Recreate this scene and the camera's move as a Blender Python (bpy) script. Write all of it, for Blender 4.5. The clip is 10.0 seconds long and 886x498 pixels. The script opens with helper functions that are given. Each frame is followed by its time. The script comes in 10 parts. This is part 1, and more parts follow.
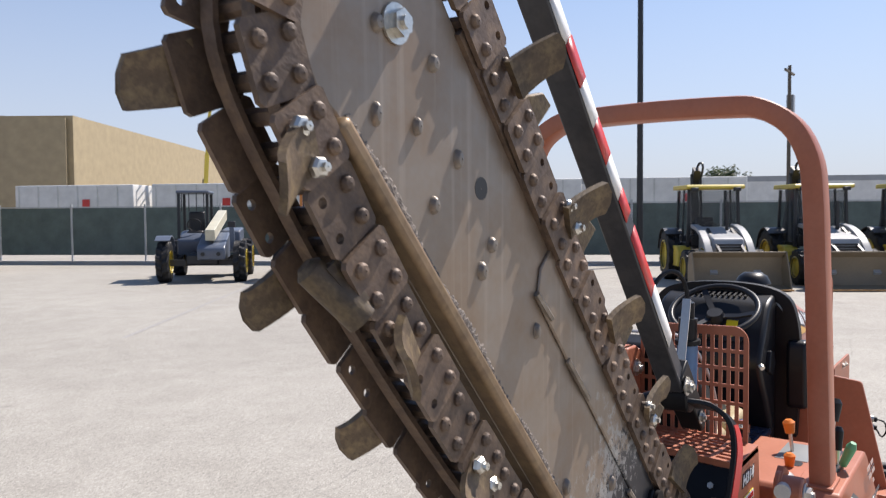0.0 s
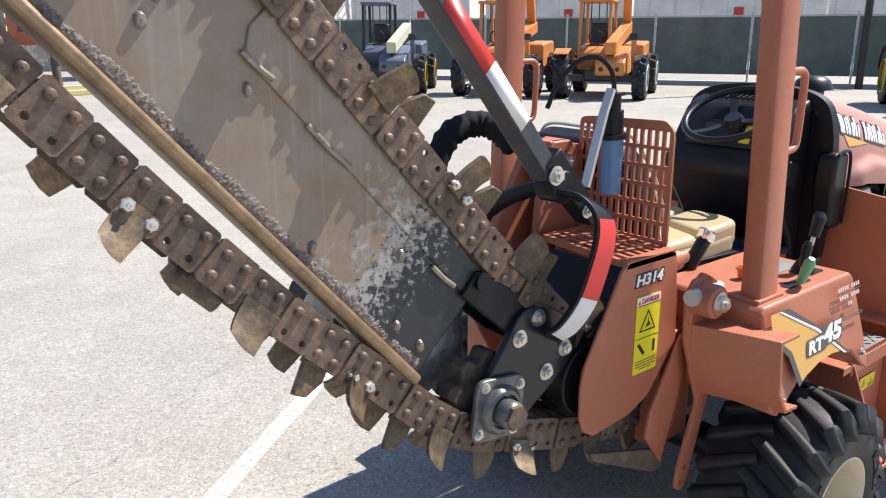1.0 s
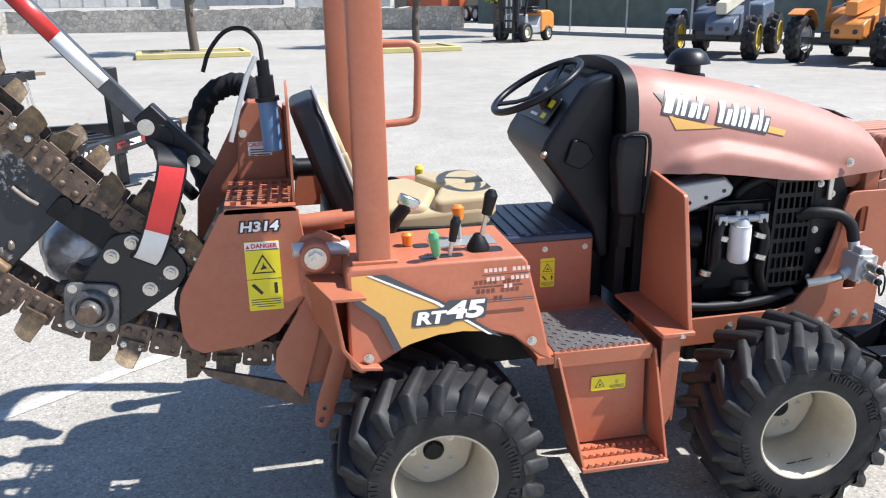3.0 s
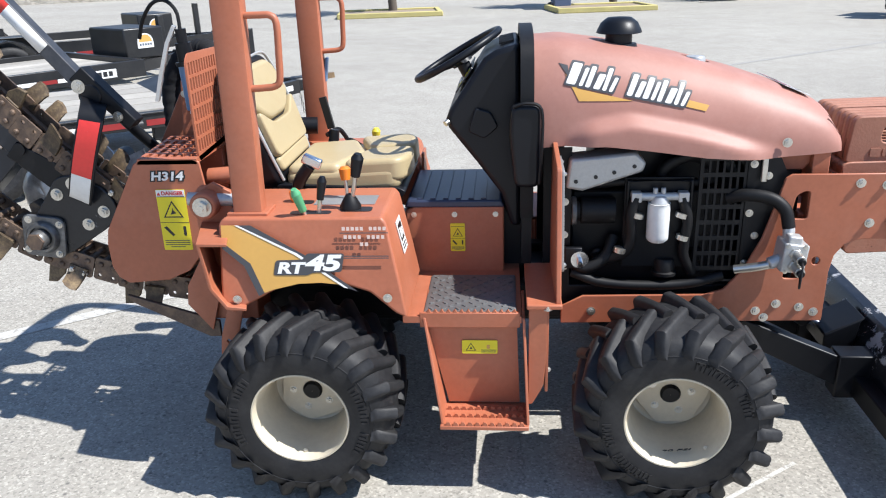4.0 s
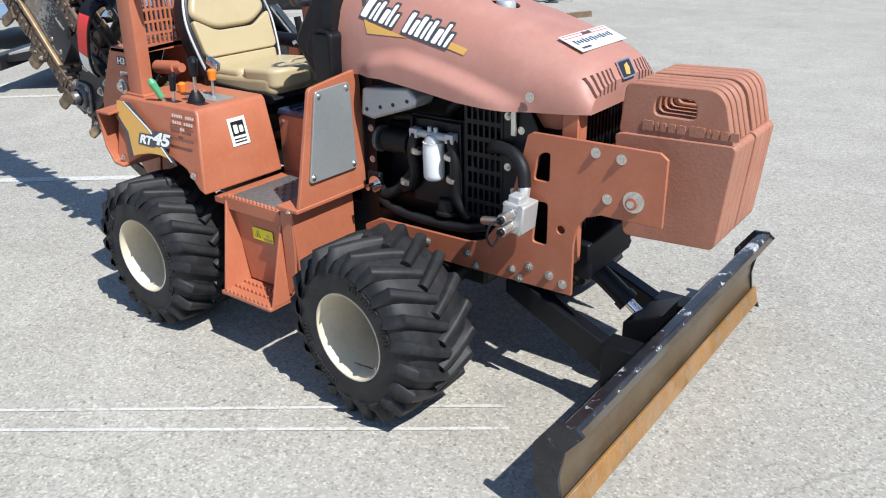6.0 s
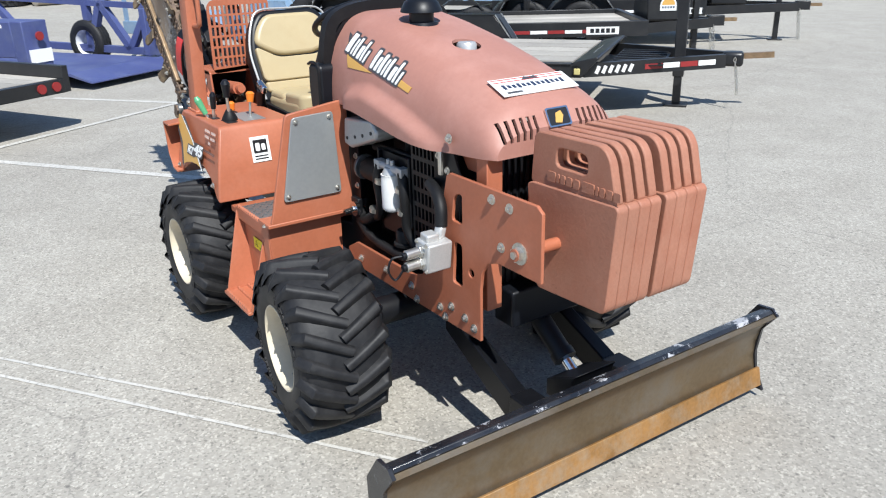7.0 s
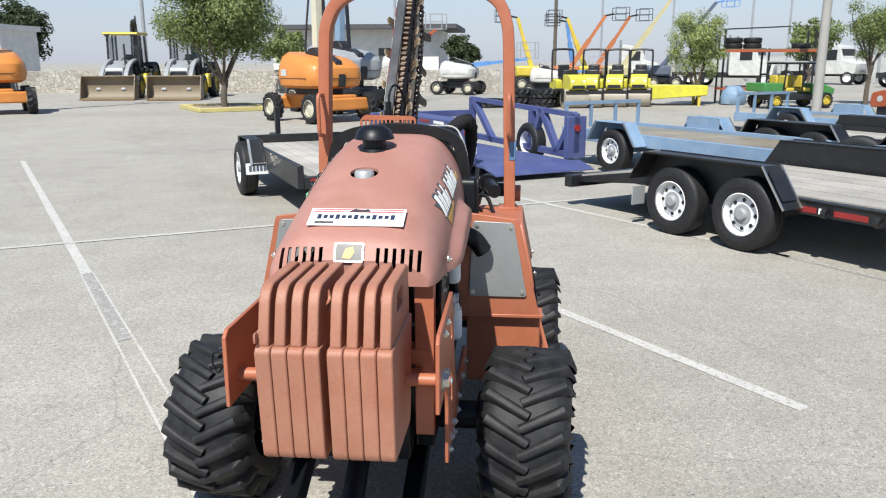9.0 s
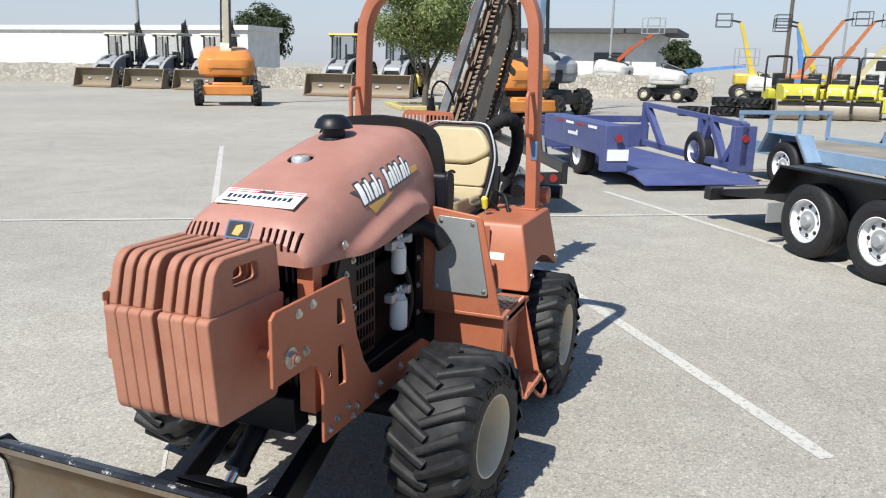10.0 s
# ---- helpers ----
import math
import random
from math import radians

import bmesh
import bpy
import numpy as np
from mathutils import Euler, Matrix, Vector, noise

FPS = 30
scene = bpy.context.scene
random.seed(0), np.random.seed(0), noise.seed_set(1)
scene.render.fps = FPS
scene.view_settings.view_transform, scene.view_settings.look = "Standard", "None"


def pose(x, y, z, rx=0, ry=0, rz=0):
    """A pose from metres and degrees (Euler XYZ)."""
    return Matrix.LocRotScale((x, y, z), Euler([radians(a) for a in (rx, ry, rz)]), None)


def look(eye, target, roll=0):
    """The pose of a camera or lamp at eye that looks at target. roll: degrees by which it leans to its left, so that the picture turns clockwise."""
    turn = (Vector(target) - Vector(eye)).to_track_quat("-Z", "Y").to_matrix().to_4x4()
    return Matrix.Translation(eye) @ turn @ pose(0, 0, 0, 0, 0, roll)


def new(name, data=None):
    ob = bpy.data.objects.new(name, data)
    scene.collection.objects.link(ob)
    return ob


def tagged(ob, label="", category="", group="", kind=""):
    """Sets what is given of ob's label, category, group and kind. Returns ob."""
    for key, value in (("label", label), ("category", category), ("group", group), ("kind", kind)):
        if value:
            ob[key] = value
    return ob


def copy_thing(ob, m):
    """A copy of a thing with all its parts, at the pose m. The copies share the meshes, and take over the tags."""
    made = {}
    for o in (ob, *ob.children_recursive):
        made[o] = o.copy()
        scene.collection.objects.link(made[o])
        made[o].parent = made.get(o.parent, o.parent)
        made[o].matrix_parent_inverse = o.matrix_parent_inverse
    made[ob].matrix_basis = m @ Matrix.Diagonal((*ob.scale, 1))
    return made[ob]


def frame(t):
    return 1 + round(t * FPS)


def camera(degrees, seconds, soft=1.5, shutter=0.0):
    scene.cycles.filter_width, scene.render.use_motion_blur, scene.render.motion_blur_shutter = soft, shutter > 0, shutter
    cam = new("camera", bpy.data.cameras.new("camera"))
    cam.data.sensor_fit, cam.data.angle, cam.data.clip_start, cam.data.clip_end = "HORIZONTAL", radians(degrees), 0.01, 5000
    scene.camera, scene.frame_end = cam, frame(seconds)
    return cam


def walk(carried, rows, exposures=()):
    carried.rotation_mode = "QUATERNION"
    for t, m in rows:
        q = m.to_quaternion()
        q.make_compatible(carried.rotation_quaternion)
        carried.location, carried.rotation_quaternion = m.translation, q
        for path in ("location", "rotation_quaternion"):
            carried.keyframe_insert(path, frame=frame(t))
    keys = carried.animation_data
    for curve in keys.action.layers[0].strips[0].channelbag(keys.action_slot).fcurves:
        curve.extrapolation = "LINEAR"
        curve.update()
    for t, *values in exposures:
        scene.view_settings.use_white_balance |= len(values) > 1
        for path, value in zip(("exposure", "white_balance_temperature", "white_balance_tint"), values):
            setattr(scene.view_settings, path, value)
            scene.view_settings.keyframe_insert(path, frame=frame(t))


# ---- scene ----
cam = camera(59.2, 10.0, soft=1.1, shutter=0.1)
PATH = [
    (0, (-2.621, -0.931, 1.727), (-0.994, 0.228, 1.642), -0.4),
    (0.5, (-2.359, -1.219, 1.637), (-0.97, 0.166, 1.249), -0.8),
    (1, (-2.079, -1.533, 1.626), (-0.854, -0.045, 1.093), -0.1),
    (1.5, (-1.709, -1.815, 1.636), (-0.627, -0.228, 1.078), 0.3),
    (2, (-1.364, -2.213, 1.627), (-0.467, -0.518, 1.059), 0.5),
    (2.5, (-0.91, -2.481, 1.62), (-0.26, -0.681, 1.04), 0.1),
    (2.7, (-0.68, -2.533, 1.642), (-0.143, -0.701, 1.047), -0.3),
    (3.8, (0.444, -2.834, 1.659), (0.401, -0.957, 0.971), -1.5),
    (4, (0.666, -2.828, 1.671), (0.509, -0.961, 0.97), -1.9),
    (4.5, (1.238, -2.843, 1.645), (0.824, -1.022, 0.927), -2.1),
    (5, (1.78, -2.688, 1.629), (1.119, -0.955, 0.88), -1.9),
    (5.5, (2.3, -2.545, 1.613), (1.412, -0.93, 0.835), -1.4),
    (5.7, (2.525, -2.476, 1.624), (1.541, -0.925, 0.831), -1.4),
    (6.8, (3.414, -1.776, 1.606), (1.951, -0.645, 0.845), -1.3),
    (7, (3.547, -1.611, 1.644), (1.996, -0.582, 0.911), -1.4),
    (7.5, (3.734, -1.106, 1.675), (1.996, -0.363, 1.021), -1.6),
    (8, (3.897, -0.586, 1.671), (2.031, -0.151, 1.099), -1.2),
    (8.5, (3.993, -0.044, 1.674), (2.062, 0.08, 1.167), -0.6),
    (9, (4.017, 0.509, 1.696), (2.081, 0.328, 1.229), -0.1),
    (9.5, (4.019, 1.039, 1.703), (2.125, 0.58, 1.252), 0.5),
    (10, (3.808, 1.508, 1.665), (1.993, 0.806, 1.203), 1.1),
]
EXPOSURES = [(0.0, 0.38, 6850, 14), (0.7, 0.70, 6820, 12), (2.5, 0.80, 6440, 11), (4.0, 0.60, 6320, 9), (5.0, 0.47, 6300, 8), (7.0, 0.38, 6330, 7), (8.0, 0.35, 6470, 7), (10.0, 0.31, 6680, 7)]
walk(cam, [(t, look(eye, target, roll)) for t, eye, target, roll in PATH], EXPOSURES)

# ---- light ----
SUN_EL, SUN_AZ = 53.0, -14.0
sun_way = Vector((math.cos(radians(SUN_EL)) * math.cos(radians(SUN_AZ)), math.cos(radians(SUN_EL)) * math.sin(radians(SUN_AZ)), math.sin(radians(SUN_EL))))
sun = new("sun", bpy.data.lights.new("sun", "SUN"))
sun.data.energy, sun.data.angle, sun.data.color = 5.15, radians(0.53), (1.0, 0.972, 0.935)
sun.matrix_world = look(sun_way * 60, (0, 0, 0))
world = bpy.data.worlds.new("sky")
scene.world = world
world.use_nodes = True
sky = world.node_tree.nodes.new("ShaderNodeTexSky")
sky.sky_type, sky.sun_disc = "NISHITA", False
sky.sun_elevation, sky.sun_rotation = radians(SUN_EL), radians(90 - SUN_AZ)
sky.altitude, sky.air_density, sky.dust_density, sky.ozone_density = 1200, 1.0, 0.1, 2.0
back = world.node_tree.nodes["Background"]
# pale haze towards the horizon, thinning upwards
way = world.node_tree.nodes.new("ShaderNodeTexCoord")
split = world.node_tree.nodes.new("ShaderNodeSeparateXYZ")
haze = world.node_tree.nodes.new("ShaderNodeMapRange")
veil = world.node_tree.nodes.new("ShaderNodeMix")
veil.data_type = "RGBA"
for slot, value in (("From Min", 0.0), ("From Max", 0.38), ("To Min", 0.95), ("To Max", 0.0)):
    haze.inputs[slot].default_value = value
veil.inputs[7].default_value = (3.15, 3.45, 4.25, 1)
world.node_tree.links.new(way.outputs["Generated"], split.inputs[0])
world.node_tree.links.new(split.outputs[2], haze.inputs[0])
world.node_tree.links.new(haze.outputs[0], veil.inputs[0])
world.node_tree.links.new(sky.outputs[0], veil.inputs[6])
world.node_tree.links.new(veil.outputs[2], back.inputs[0])
back.inputs[1].default_value = 0.130


# ---- materials ----
def mat(name, base, rough=0.5, metal=0.0, vary=0.12, s1=2.5, s2=70.0, bump=0.15, dist=0.002, dirt=None, amount=0.35, rnd=0.0, coat=0.0, spec=0.5, fleck=None, fleck_at=0.62, fleck_scale=25.0):
    """Painted or raw surface: broad tone drift, fine grain with relief, soft dirt, sharp-edged flecks of wear."""
    m = bpy.data.materials.new(name)
    m.use_nodes = True
    t = m.node_tree
    n, link = t.nodes, t.links.new
    b = n["Principled BSDF"]
    co = n.new("ShaderNodeTexCoord")
    big = n.new("ShaderNodeTexNoise")
    big.inputs["Scale"].default_value, big.inputs["Detail"].default_value, big.inputs["Roughness"].default_value = s1, 6, 0.6
    fine = n.new("ShaderNodeTexNoise")
    fine.inputs["Scale"].default_value, fine.inputs["Detail"].default_value = s2, 4
    link(co.outputs["Object"], big.inputs["Vector"])
    link(co.outputs["Object"], fine.inputs["Vector"])
    lo = tuple(c * (1 - vary) for c in base)
    hi = tuple(min(1, c * (1 + vary)) for c in base)
    ramp = n.new("ShaderNodeValToRGB")
    ramp.color_ramp.elements[0].position, ramp.color_ramp.elements[1].position = 0.3, 0.7
    ramp.color_ramp.elements[0].color, ramp.color_ramp.elements[1].color = (*lo, 1), (*hi, 1)
    mixf = n.new("ShaderNodeMath")
    mixf.operation = "MULTIPLY_ADD"
    mixf.inputs[1].default_value, mixf.inputs[2].default_value = 0.4, 0.3
    add = n.new("ShaderNodeMath")
    add.operation = "ADD"
    link(fine.outputs[0], mixf.inputs[0])
    sub = n.new("ShaderNodeMath")
    sub.operation = "MULTIPLY_ADD"
    sub.inputs[1].default_value, sub.inputs[2].default_value = 1.0, -0.5
    link(mixf.outputs[0], sub.inputs[0])
    link(big.outputs[0], add.inputs[0])
    link(sub.outputs[0], add.inputs[1])
    link(add.outputs[0], ramp.inputs[0])
    col = ramp.outputs[0]
    if dirt:
        d = n.new("ShaderNodeTexNoise")
        d.inputs["Scale"].default_value, d.inputs["Detail"].default_value, d.inputs["Roughness"].default_value = s1 * 2.3, 8, 0.7
        link(co.outputs["Object"], d.inputs["Vector"])
        r = n.new("ShaderNodeMapRange")
        r.inputs["From Min"].default_value, r.inputs["From Max"].default_value, r.inputs["To Max"].default_value = 0.45, 0.75, amount * 2
        link(d.outputs[0], r.inputs[0])
        mx = n.new("ShaderNodeMix")
        mx.data_type = "RGBA"
        link(r.outputs[0], mx.inputs[0])
        link(col, mx.inputs[6])
        mx.inputs[7].default_value = (*dirt, 1)
        col = mx.outputs[2]
    if fleck:
        d = n.new("ShaderNodeTexNoise")
        d.inputs["Scale"].default_value, d.inputs["Detail"].default_value, d.inputs["Roughness"].default_value = fleck_scale, 10, 0.75
        link(co.outputs["Object"], d.inputs["Vector"])
        r = n.new("ShaderNodeMapRange")
        r.inputs["From Min"].default_value, r.inputs["From Max"].default_value = fleck_at, fleck_at + 0.03
        link(d.outputs[0], r.inputs[0])
        mx = n.new("ShaderNodeMix")
        mx.data_type = "RGBA"
        link(r.outputs[0], mx.inputs[0])
        link(col, mx.inputs[6])
        mx.inputs[7].default_value = (*fleck, 1)
        col = mx.outputs[2]
    if rnd:
        info = n.new("ShaderNodeObjectInfo")
        hsv = n.new("ShaderNodeHueSaturation")
        r = n.new("ShaderNodeMapRange")
        r.inputs["To Min"].default_value, r.inputs["To Max"].default_value = 1 - rnd, 1 + rnd
        link(info.outputs["Random"], r.inputs[0])
        link(r.outputs[0], hsv.inputs["Value"])
        link(col, hsv.inputs["Color"])
        col = hsv.outputs[0]
    link(col, b.inputs["Base Color"])
    rr = n.new("ShaderNodeMapRange")
    rr.inputs["To Min"].default_value, rr.inputs["To Max"].default_value = max(0.03, rough - 0.12), min(1, rough + 0.12)
    link(big.outputs[0], rr.inputs[0])
    link(rr.outputs[0], b.inputs["Roughness"])
    b.inputs["Metallic"].default_value = metal
    b.inputs["Coat Weight"].default_value = coat
    b.inputs["Specular IOR Level"].default_value = spec
    if bump:
        bp = n.new("ShaderNodeBump")
        bp.inputs["Strength"].default_value, bp.inputs["Distance"].default_value = bump, dist
        link(fine.outputs[0], bp.inputs["Height"])
        link(bp.outputs[0], b.inputs["Normal"])
    return m


DUST = (0.42, 0.36, 0.29)
M = dict(
    orange=mat("orange_paint", (0.395, 0.126, 0.064), 0.46, vary=0.12, dirt=(0.44, 0.175, 0.11), amount=0.25, bump=0.05, fleck=(0.55, 0.38, 0.30), fleck_at=0.70),
    faded=mat("sun_faded_orange_hood", (0.367, 0.174, 0.135), 0.52, vary=0.07, s1=1.6, dirt=(0.47, 0.255, 0.21), amount=0.35, bump=0.03, spec=0.4),
    weight=mat("orange_cast_weight_paint", (0.375, 0.166, 0.106), 0.6, vary=0.14, bump=0.28, dist=0.003, s2=110, dirt=(0.30, 0.095, 0.05), amount=0.35, fleck=(0.12, 0.055, 0.035), fleck_at=0.655, fleck_scale=11),
    black=mat("black_paint", (0.0055, 0.006, 0.008), 0.42, vary=0.25, dirt=(0.035, 0.033, 0.031), amount=0.08, bump=0.05, spec=0.3),
    plastic=mat("black_plastic", (0.0065, 0.0075, 0.0105), 0.42, vary=0.15, spec=0.32, s2=400, bump=0.12, dist=0.001),
    rubber=mat("hose_rubber", (0.007, 0.007, 0.008), 0.55, vary=0.2, spec=0.3, dirt=(0.04, 0.038, 0.035), amount=0.12),
    tyre=mat("tyre_rubber", (0.011, 0.011, 0.0125), 0.60, vary=0.3, s1=6, dirt=(0.062, 0.060, 0.058), amount=0.20, spec=0.4, bump=0.25, dist=0.002, s2=90),
    rim=mat("cream_rim_paint", (0.62, 0.545, 0.41), 0.4, vary=0.06, dirt=(0.42, 0.35, 0.25), amount=0.3, bump=0.05),
    tan=mat("tan_vinyl", (0.44, 0.355, 0.205), 0.42, vary=0.06, s2=220, bump=0.12, dist=0.001, dirt=(0.36, 0.26, 0.13), amount=0.2),
    zinc=mat("zinc_plated_steel", (0.62, 0.60, 0.55), 0.32, 0.9, vary=0.15, bump=0.05),
    chrome=mat("bright_steel", (0.75, 0.75, 0.76), 0.14, 1.0, vary=0.05, bump=0.0),
    alu=mat("cast_aluminium", (0.52, 0.52, 0.51), 0.42, 0.45, vary=0.12, bump=0.25, s2=160),
    grey_panel=mat("grey_heat_panel", (0.30, 0.31, 0.31), 0.38, 0.35, vary=0.08, bump=0.05, dirt=(0.40, 0.38, 0.35), amount=0.15),
    rust=mat("rusty_chain_steel", (0.125, 0.086, 0.064), 0.58, 0.2, vary=0.3, s1=14, dirt=(0.27, 0.18, 0.11), amount=0.40, bump=0.5, s2=140, rnd=0.25),
    tooth=mat("brown_worn_tooth_steel", (0.115, 0.080, 0.050), 0.58, 0.15, vary=0.4, s1=13, dirt=(0.34, 0.25, 0.12), amount=0.32, bump=0.5, s2=120, rnd=0.3),
    rail=mat("brown_worn_rail_steel", (0.215, 0.142, 0.082), 0.42, 0.3, vary=0.35, s1=9, dirt=(0.36, 0.25, 0.13), amount=0.4, bump=0.3),
    blade=mat("bronze_brown_blade_steel", (0.17, 0.125, 0.075), 0.33, 0.65, vary=0.2, s1=2.2, dirt=(0.22, 0.20, 0.17), amount=0.4, bump=0.12),
    edge=mat("rusty_cutting_edge", (0.30, 0.155, 0.05), 0.55, 0.35, vary=0.3, s1=6, dirt=(0.34, 0.27, 0.19), amount=0.4, bump=0.3),
    worn_black=mat("scraped_black_paint", (0.012, 0.013, 0.016), 0.30, vary=0.3, bump=0.1, fleck=(0.22, 0.23, 0.24), fleck_at=0.66, fleck_scale=14),
    red=mat("red_reflective", (0.55, 0.035, 0.03), 0.4, vary=0.12, bump=0.05, fleck=(0.5, 0.3, 0.26), fleck_at=0.66),
    white=mat("white_paint", (0.74, 0.74, 0.72), 0.45, vary=0.06, dirt=(0.45, 0.42, 0.36), amount=0.18, bump=0.05),
    decal_white=mat("decal_white", (0.80, 0.80, 0.78), 0.4, vary=0.02, bump=0),
    decal_black=mat("decal_black", (0.015, 0.015, 0.017), 0.4, vary=0.02, bump=0),
    decal_grey=mat("decal_charcoal", (0.06, 0.06, 0.065), 0.4, vary=0.05, bump=0),
    yellow=mat("decal_yellow", (0.78, 0.66, 0.02), 0.4, vary=0.03, bump=0),
    gold=mat("decal_gold", (0.60, 0.34, 0.085), 0.45, vary=0.04, bump=0),
    blue_cyl=mat("blue_grease_gun_paint", (0.10, 0.20, 0.36), 0.35, vary=0.12, dirt=(0.2, 0.22, 0.24), amount=0.2),
    bearing=mat("scraped_bearing_steel", (0.13, 0.13, 0.13), 0.36, 0.5, vary=0.3, s1=9, dirt=(0.34, 0.34, 0.33), amount=0.3, bump=0.15, fleck=(0.5, 0.5, 0.48), fleck_at=0.62, fleck_scale=14),
    stud=mat("grey_weld_stud", (0.26, 0.225, 0.19), 0.42, 0.4, vary=0.35, s1=30, bump=0.2, dirt=(0.2, 0.15, 0.1), amount=0.3),
    cover=mat("scraped_drive_cover", (0.028, 0.029, 0.033), 0.28, 0.3, vary=0.3, s1=6, bump=0.3, s2=60, fleck=(0.42, 0.42, 0.41), fleck_at=0.50, fleck_scale=8),
    sleeve=mat("woven_hose_sleeve", (0.014, 0.014, 0.016), 0.85, vary=0.25, spec=0.2, s2=260, bump=0.5, dirt=(0.05, 0.047, 0.043), amount=0.15),
    tread=mat("diamond_plate_grey", (0.20, 0.20, 0.20), 0.5, 0.5, vary=0.15, bump=0.2),
    lid=mat("navy_lid_plastic", (0.03, 0.04, 0.075), 0.35, vary=0.15, bump=0.05),
    k_green=mat("green_knob", (0.10, 0.36, 0.17), 0.4, vary=0.05, bump=0),
    k_orange=mat("orange_knob", (0.75, 0.20, 0.02), 0.4, vary=0.05, bump=0),
    k_yellow=mat("yellow_knob", (0.70, 0.58, 0.05), 0.4, vary=0.05, bump=0),
)


def boom_steel():
    """Bare brown-grey steel, its foot still black with paint that is scraped off in patches."""
    m = mat("worn_boom_steel", (0.245, 0.188, 0.138), 0.38, 0.25, vary=0.12, s1=3.0, dirt=(0.235, 0.155, 0.095), amount=0.5, bump=0.05, s2=60)
    n, link = m.node_tree.nodes, m.node_tree.links.new
    b = n["Principled BSDF"]
    bare = b.inputs["Base Color"].links[0].from_socket
    co = n.new("ShaderNodeTexCoord")
    along = n.new("ShaderNodeVectorMath")
    along.operation = "DOT_PRODUCT"
    along.inputs[1].default_value = (-0.665, 0.0, 0.747)
    link(co.outputs["Object"], along.inputs[0])

    def rough_noise(scale, detail):
        q = n.new("ShaderNodeTexNoise")
        q.inputs["Scale"].default_value, q.inputs["Detail"].default_value, q.inputs["Roughness"].default_value = scale, detail, 0.72
        link(co.outputs["Object"], q.inputs["Vector"])
        return q.outputs[0]

    def shifted(noise, size, lo, hi):
        q = n.new("ShaderNodeMath")
        q.operation = "MULTIPLY_ADD"
        q.inputs[1].default_value = size
        link(noise, q.inputs[0])
        link(along.outputs["Value"], q.inputs[2])
        r = n.new("ShaderNodeMapRange")
        for k, v in zip(("From Min", "From Max", "To Min", "To Max"), (lo, hi, 1, 0)):
            r.inputs[k].default_value = v
        link(q.outputs[0], r.inputs[0])
        return r.outputs[0]

    def laid(fac, under, over):
        q = n.new("ShaderNodeMix")
        q.data_type = "RGBA"
        link(fac, q.inputs[0])
        link(under, q.inputs[6])
        q.inputs[7].default_value = (*over, 1)
        return q.outputs[2]

    # cloudy grey polish over the brown
    cloud = n.new("ShaderNodeMapRange")
    for k, v in zip(("From Min", "From Max", "To Min", "To Max"), (0.42, 0.66, 0, 0.75)):
        cloud.inputs[k].default_value = v
    link(rough_noise(4.2, 5), cloud.inputs[0])
    bare = laid(cloud.outputs[0], bare, (0.275, 0.248, 0.218))
    # scratches dragged along the boom
    drag = n.new("ShaderNodeMapping")
    drag.inputs["Rotation"].default_value = (0, radians(41.7), 0)
    drag.inputs["Scale"].default_value = (70.0, 12.0, 1.6)
    link(co.outputs["Object"], drag.inputs["Vector"])
    scratch = n.new("ShaderNodeTexNoise")
    scratch.inputs["Scale"].default_value, scratch.inputs["Detail"].default_value = 1.0, 5
    link(drag.outputs[0], scratch.inputs["Vector"])
    thin = n.new("ShaderNodeMapRange")
    for k, v in zip(("From Min", "From Max", "To Min", "To Max"), (0.55, 0.75, 0, 0.4)):
        thin.inputs[k].default_value = v
    link(scratch.outputs[0], thin.inputs[0])
    bare = laid(thin.outputs[0], bare, (0.42, 0.36, 0.30))
    col = laid(shifted(rough_noise(24, 14), 0.85, 2.10, 2.18), bare, (0.36, 0.355, 0.34))
    col = laid(shifted(rough_noise(60, 14), 0.75, 2.00, 2.05), col, (0.034, 0.036, 0.043))
    col = laid(shifted(rough_noise(5, 12), 0.40, 1.64, 1.68), col, (0.026, 0.028, 0.034))
    link(col, b.inputs["Base Color"])
    return m


M["boom"] = boom_steel()
M["soil"] = mat("soil_caked_steel", (0.075, 0.055, 0.040), 0.85, vary=0.5, s1=20, bump=1.0, s2=120, dirt=(0.16, 0.115, 0.07), amount=0.4)
M["flight"] = mat("polished_auger_steel", (0.50, 0.49, 0.48), 0.34, 0.55, vary=0.2, s1=7, bump=0.2, s2=60, dirt=(0.12, 0.10, 0.085), amount=0.45, fleck=(0.03, 0.03, 0.033), fleck_at=0.63, fleck_scale=11)
M["blade_black"] = mat("chipped_glossy_black_paint", (0.012, 0.013, 0.017), 0.24, vary=0.3, bump=0.08, dirt=(0.10, 0.10, 0.105), amount=0.15, fleck=(0.40, 0.40, 0.42), fleck_at=0.545, fleck_scale=7)
M["arm_steel"] = mat("dark_worn_arm_steel", (0.045, 0.047, 0.055), 0.4, 0.2, vary=0.3, s1=6, dirt=(0.12, 0.115, 0.11), amount=0.25, bump=0.1)
M["crust"] = mat("weld_crust", (0.165, 0.140, 0.120), 0.80, 0.0, vary=0.5, s1=60, bump=1.0, s2=260, dirt=(0.24, 0.20, 0.17), amount=0.45)


# ---- mesh helpers ----
def B():
    return bmesh.new()


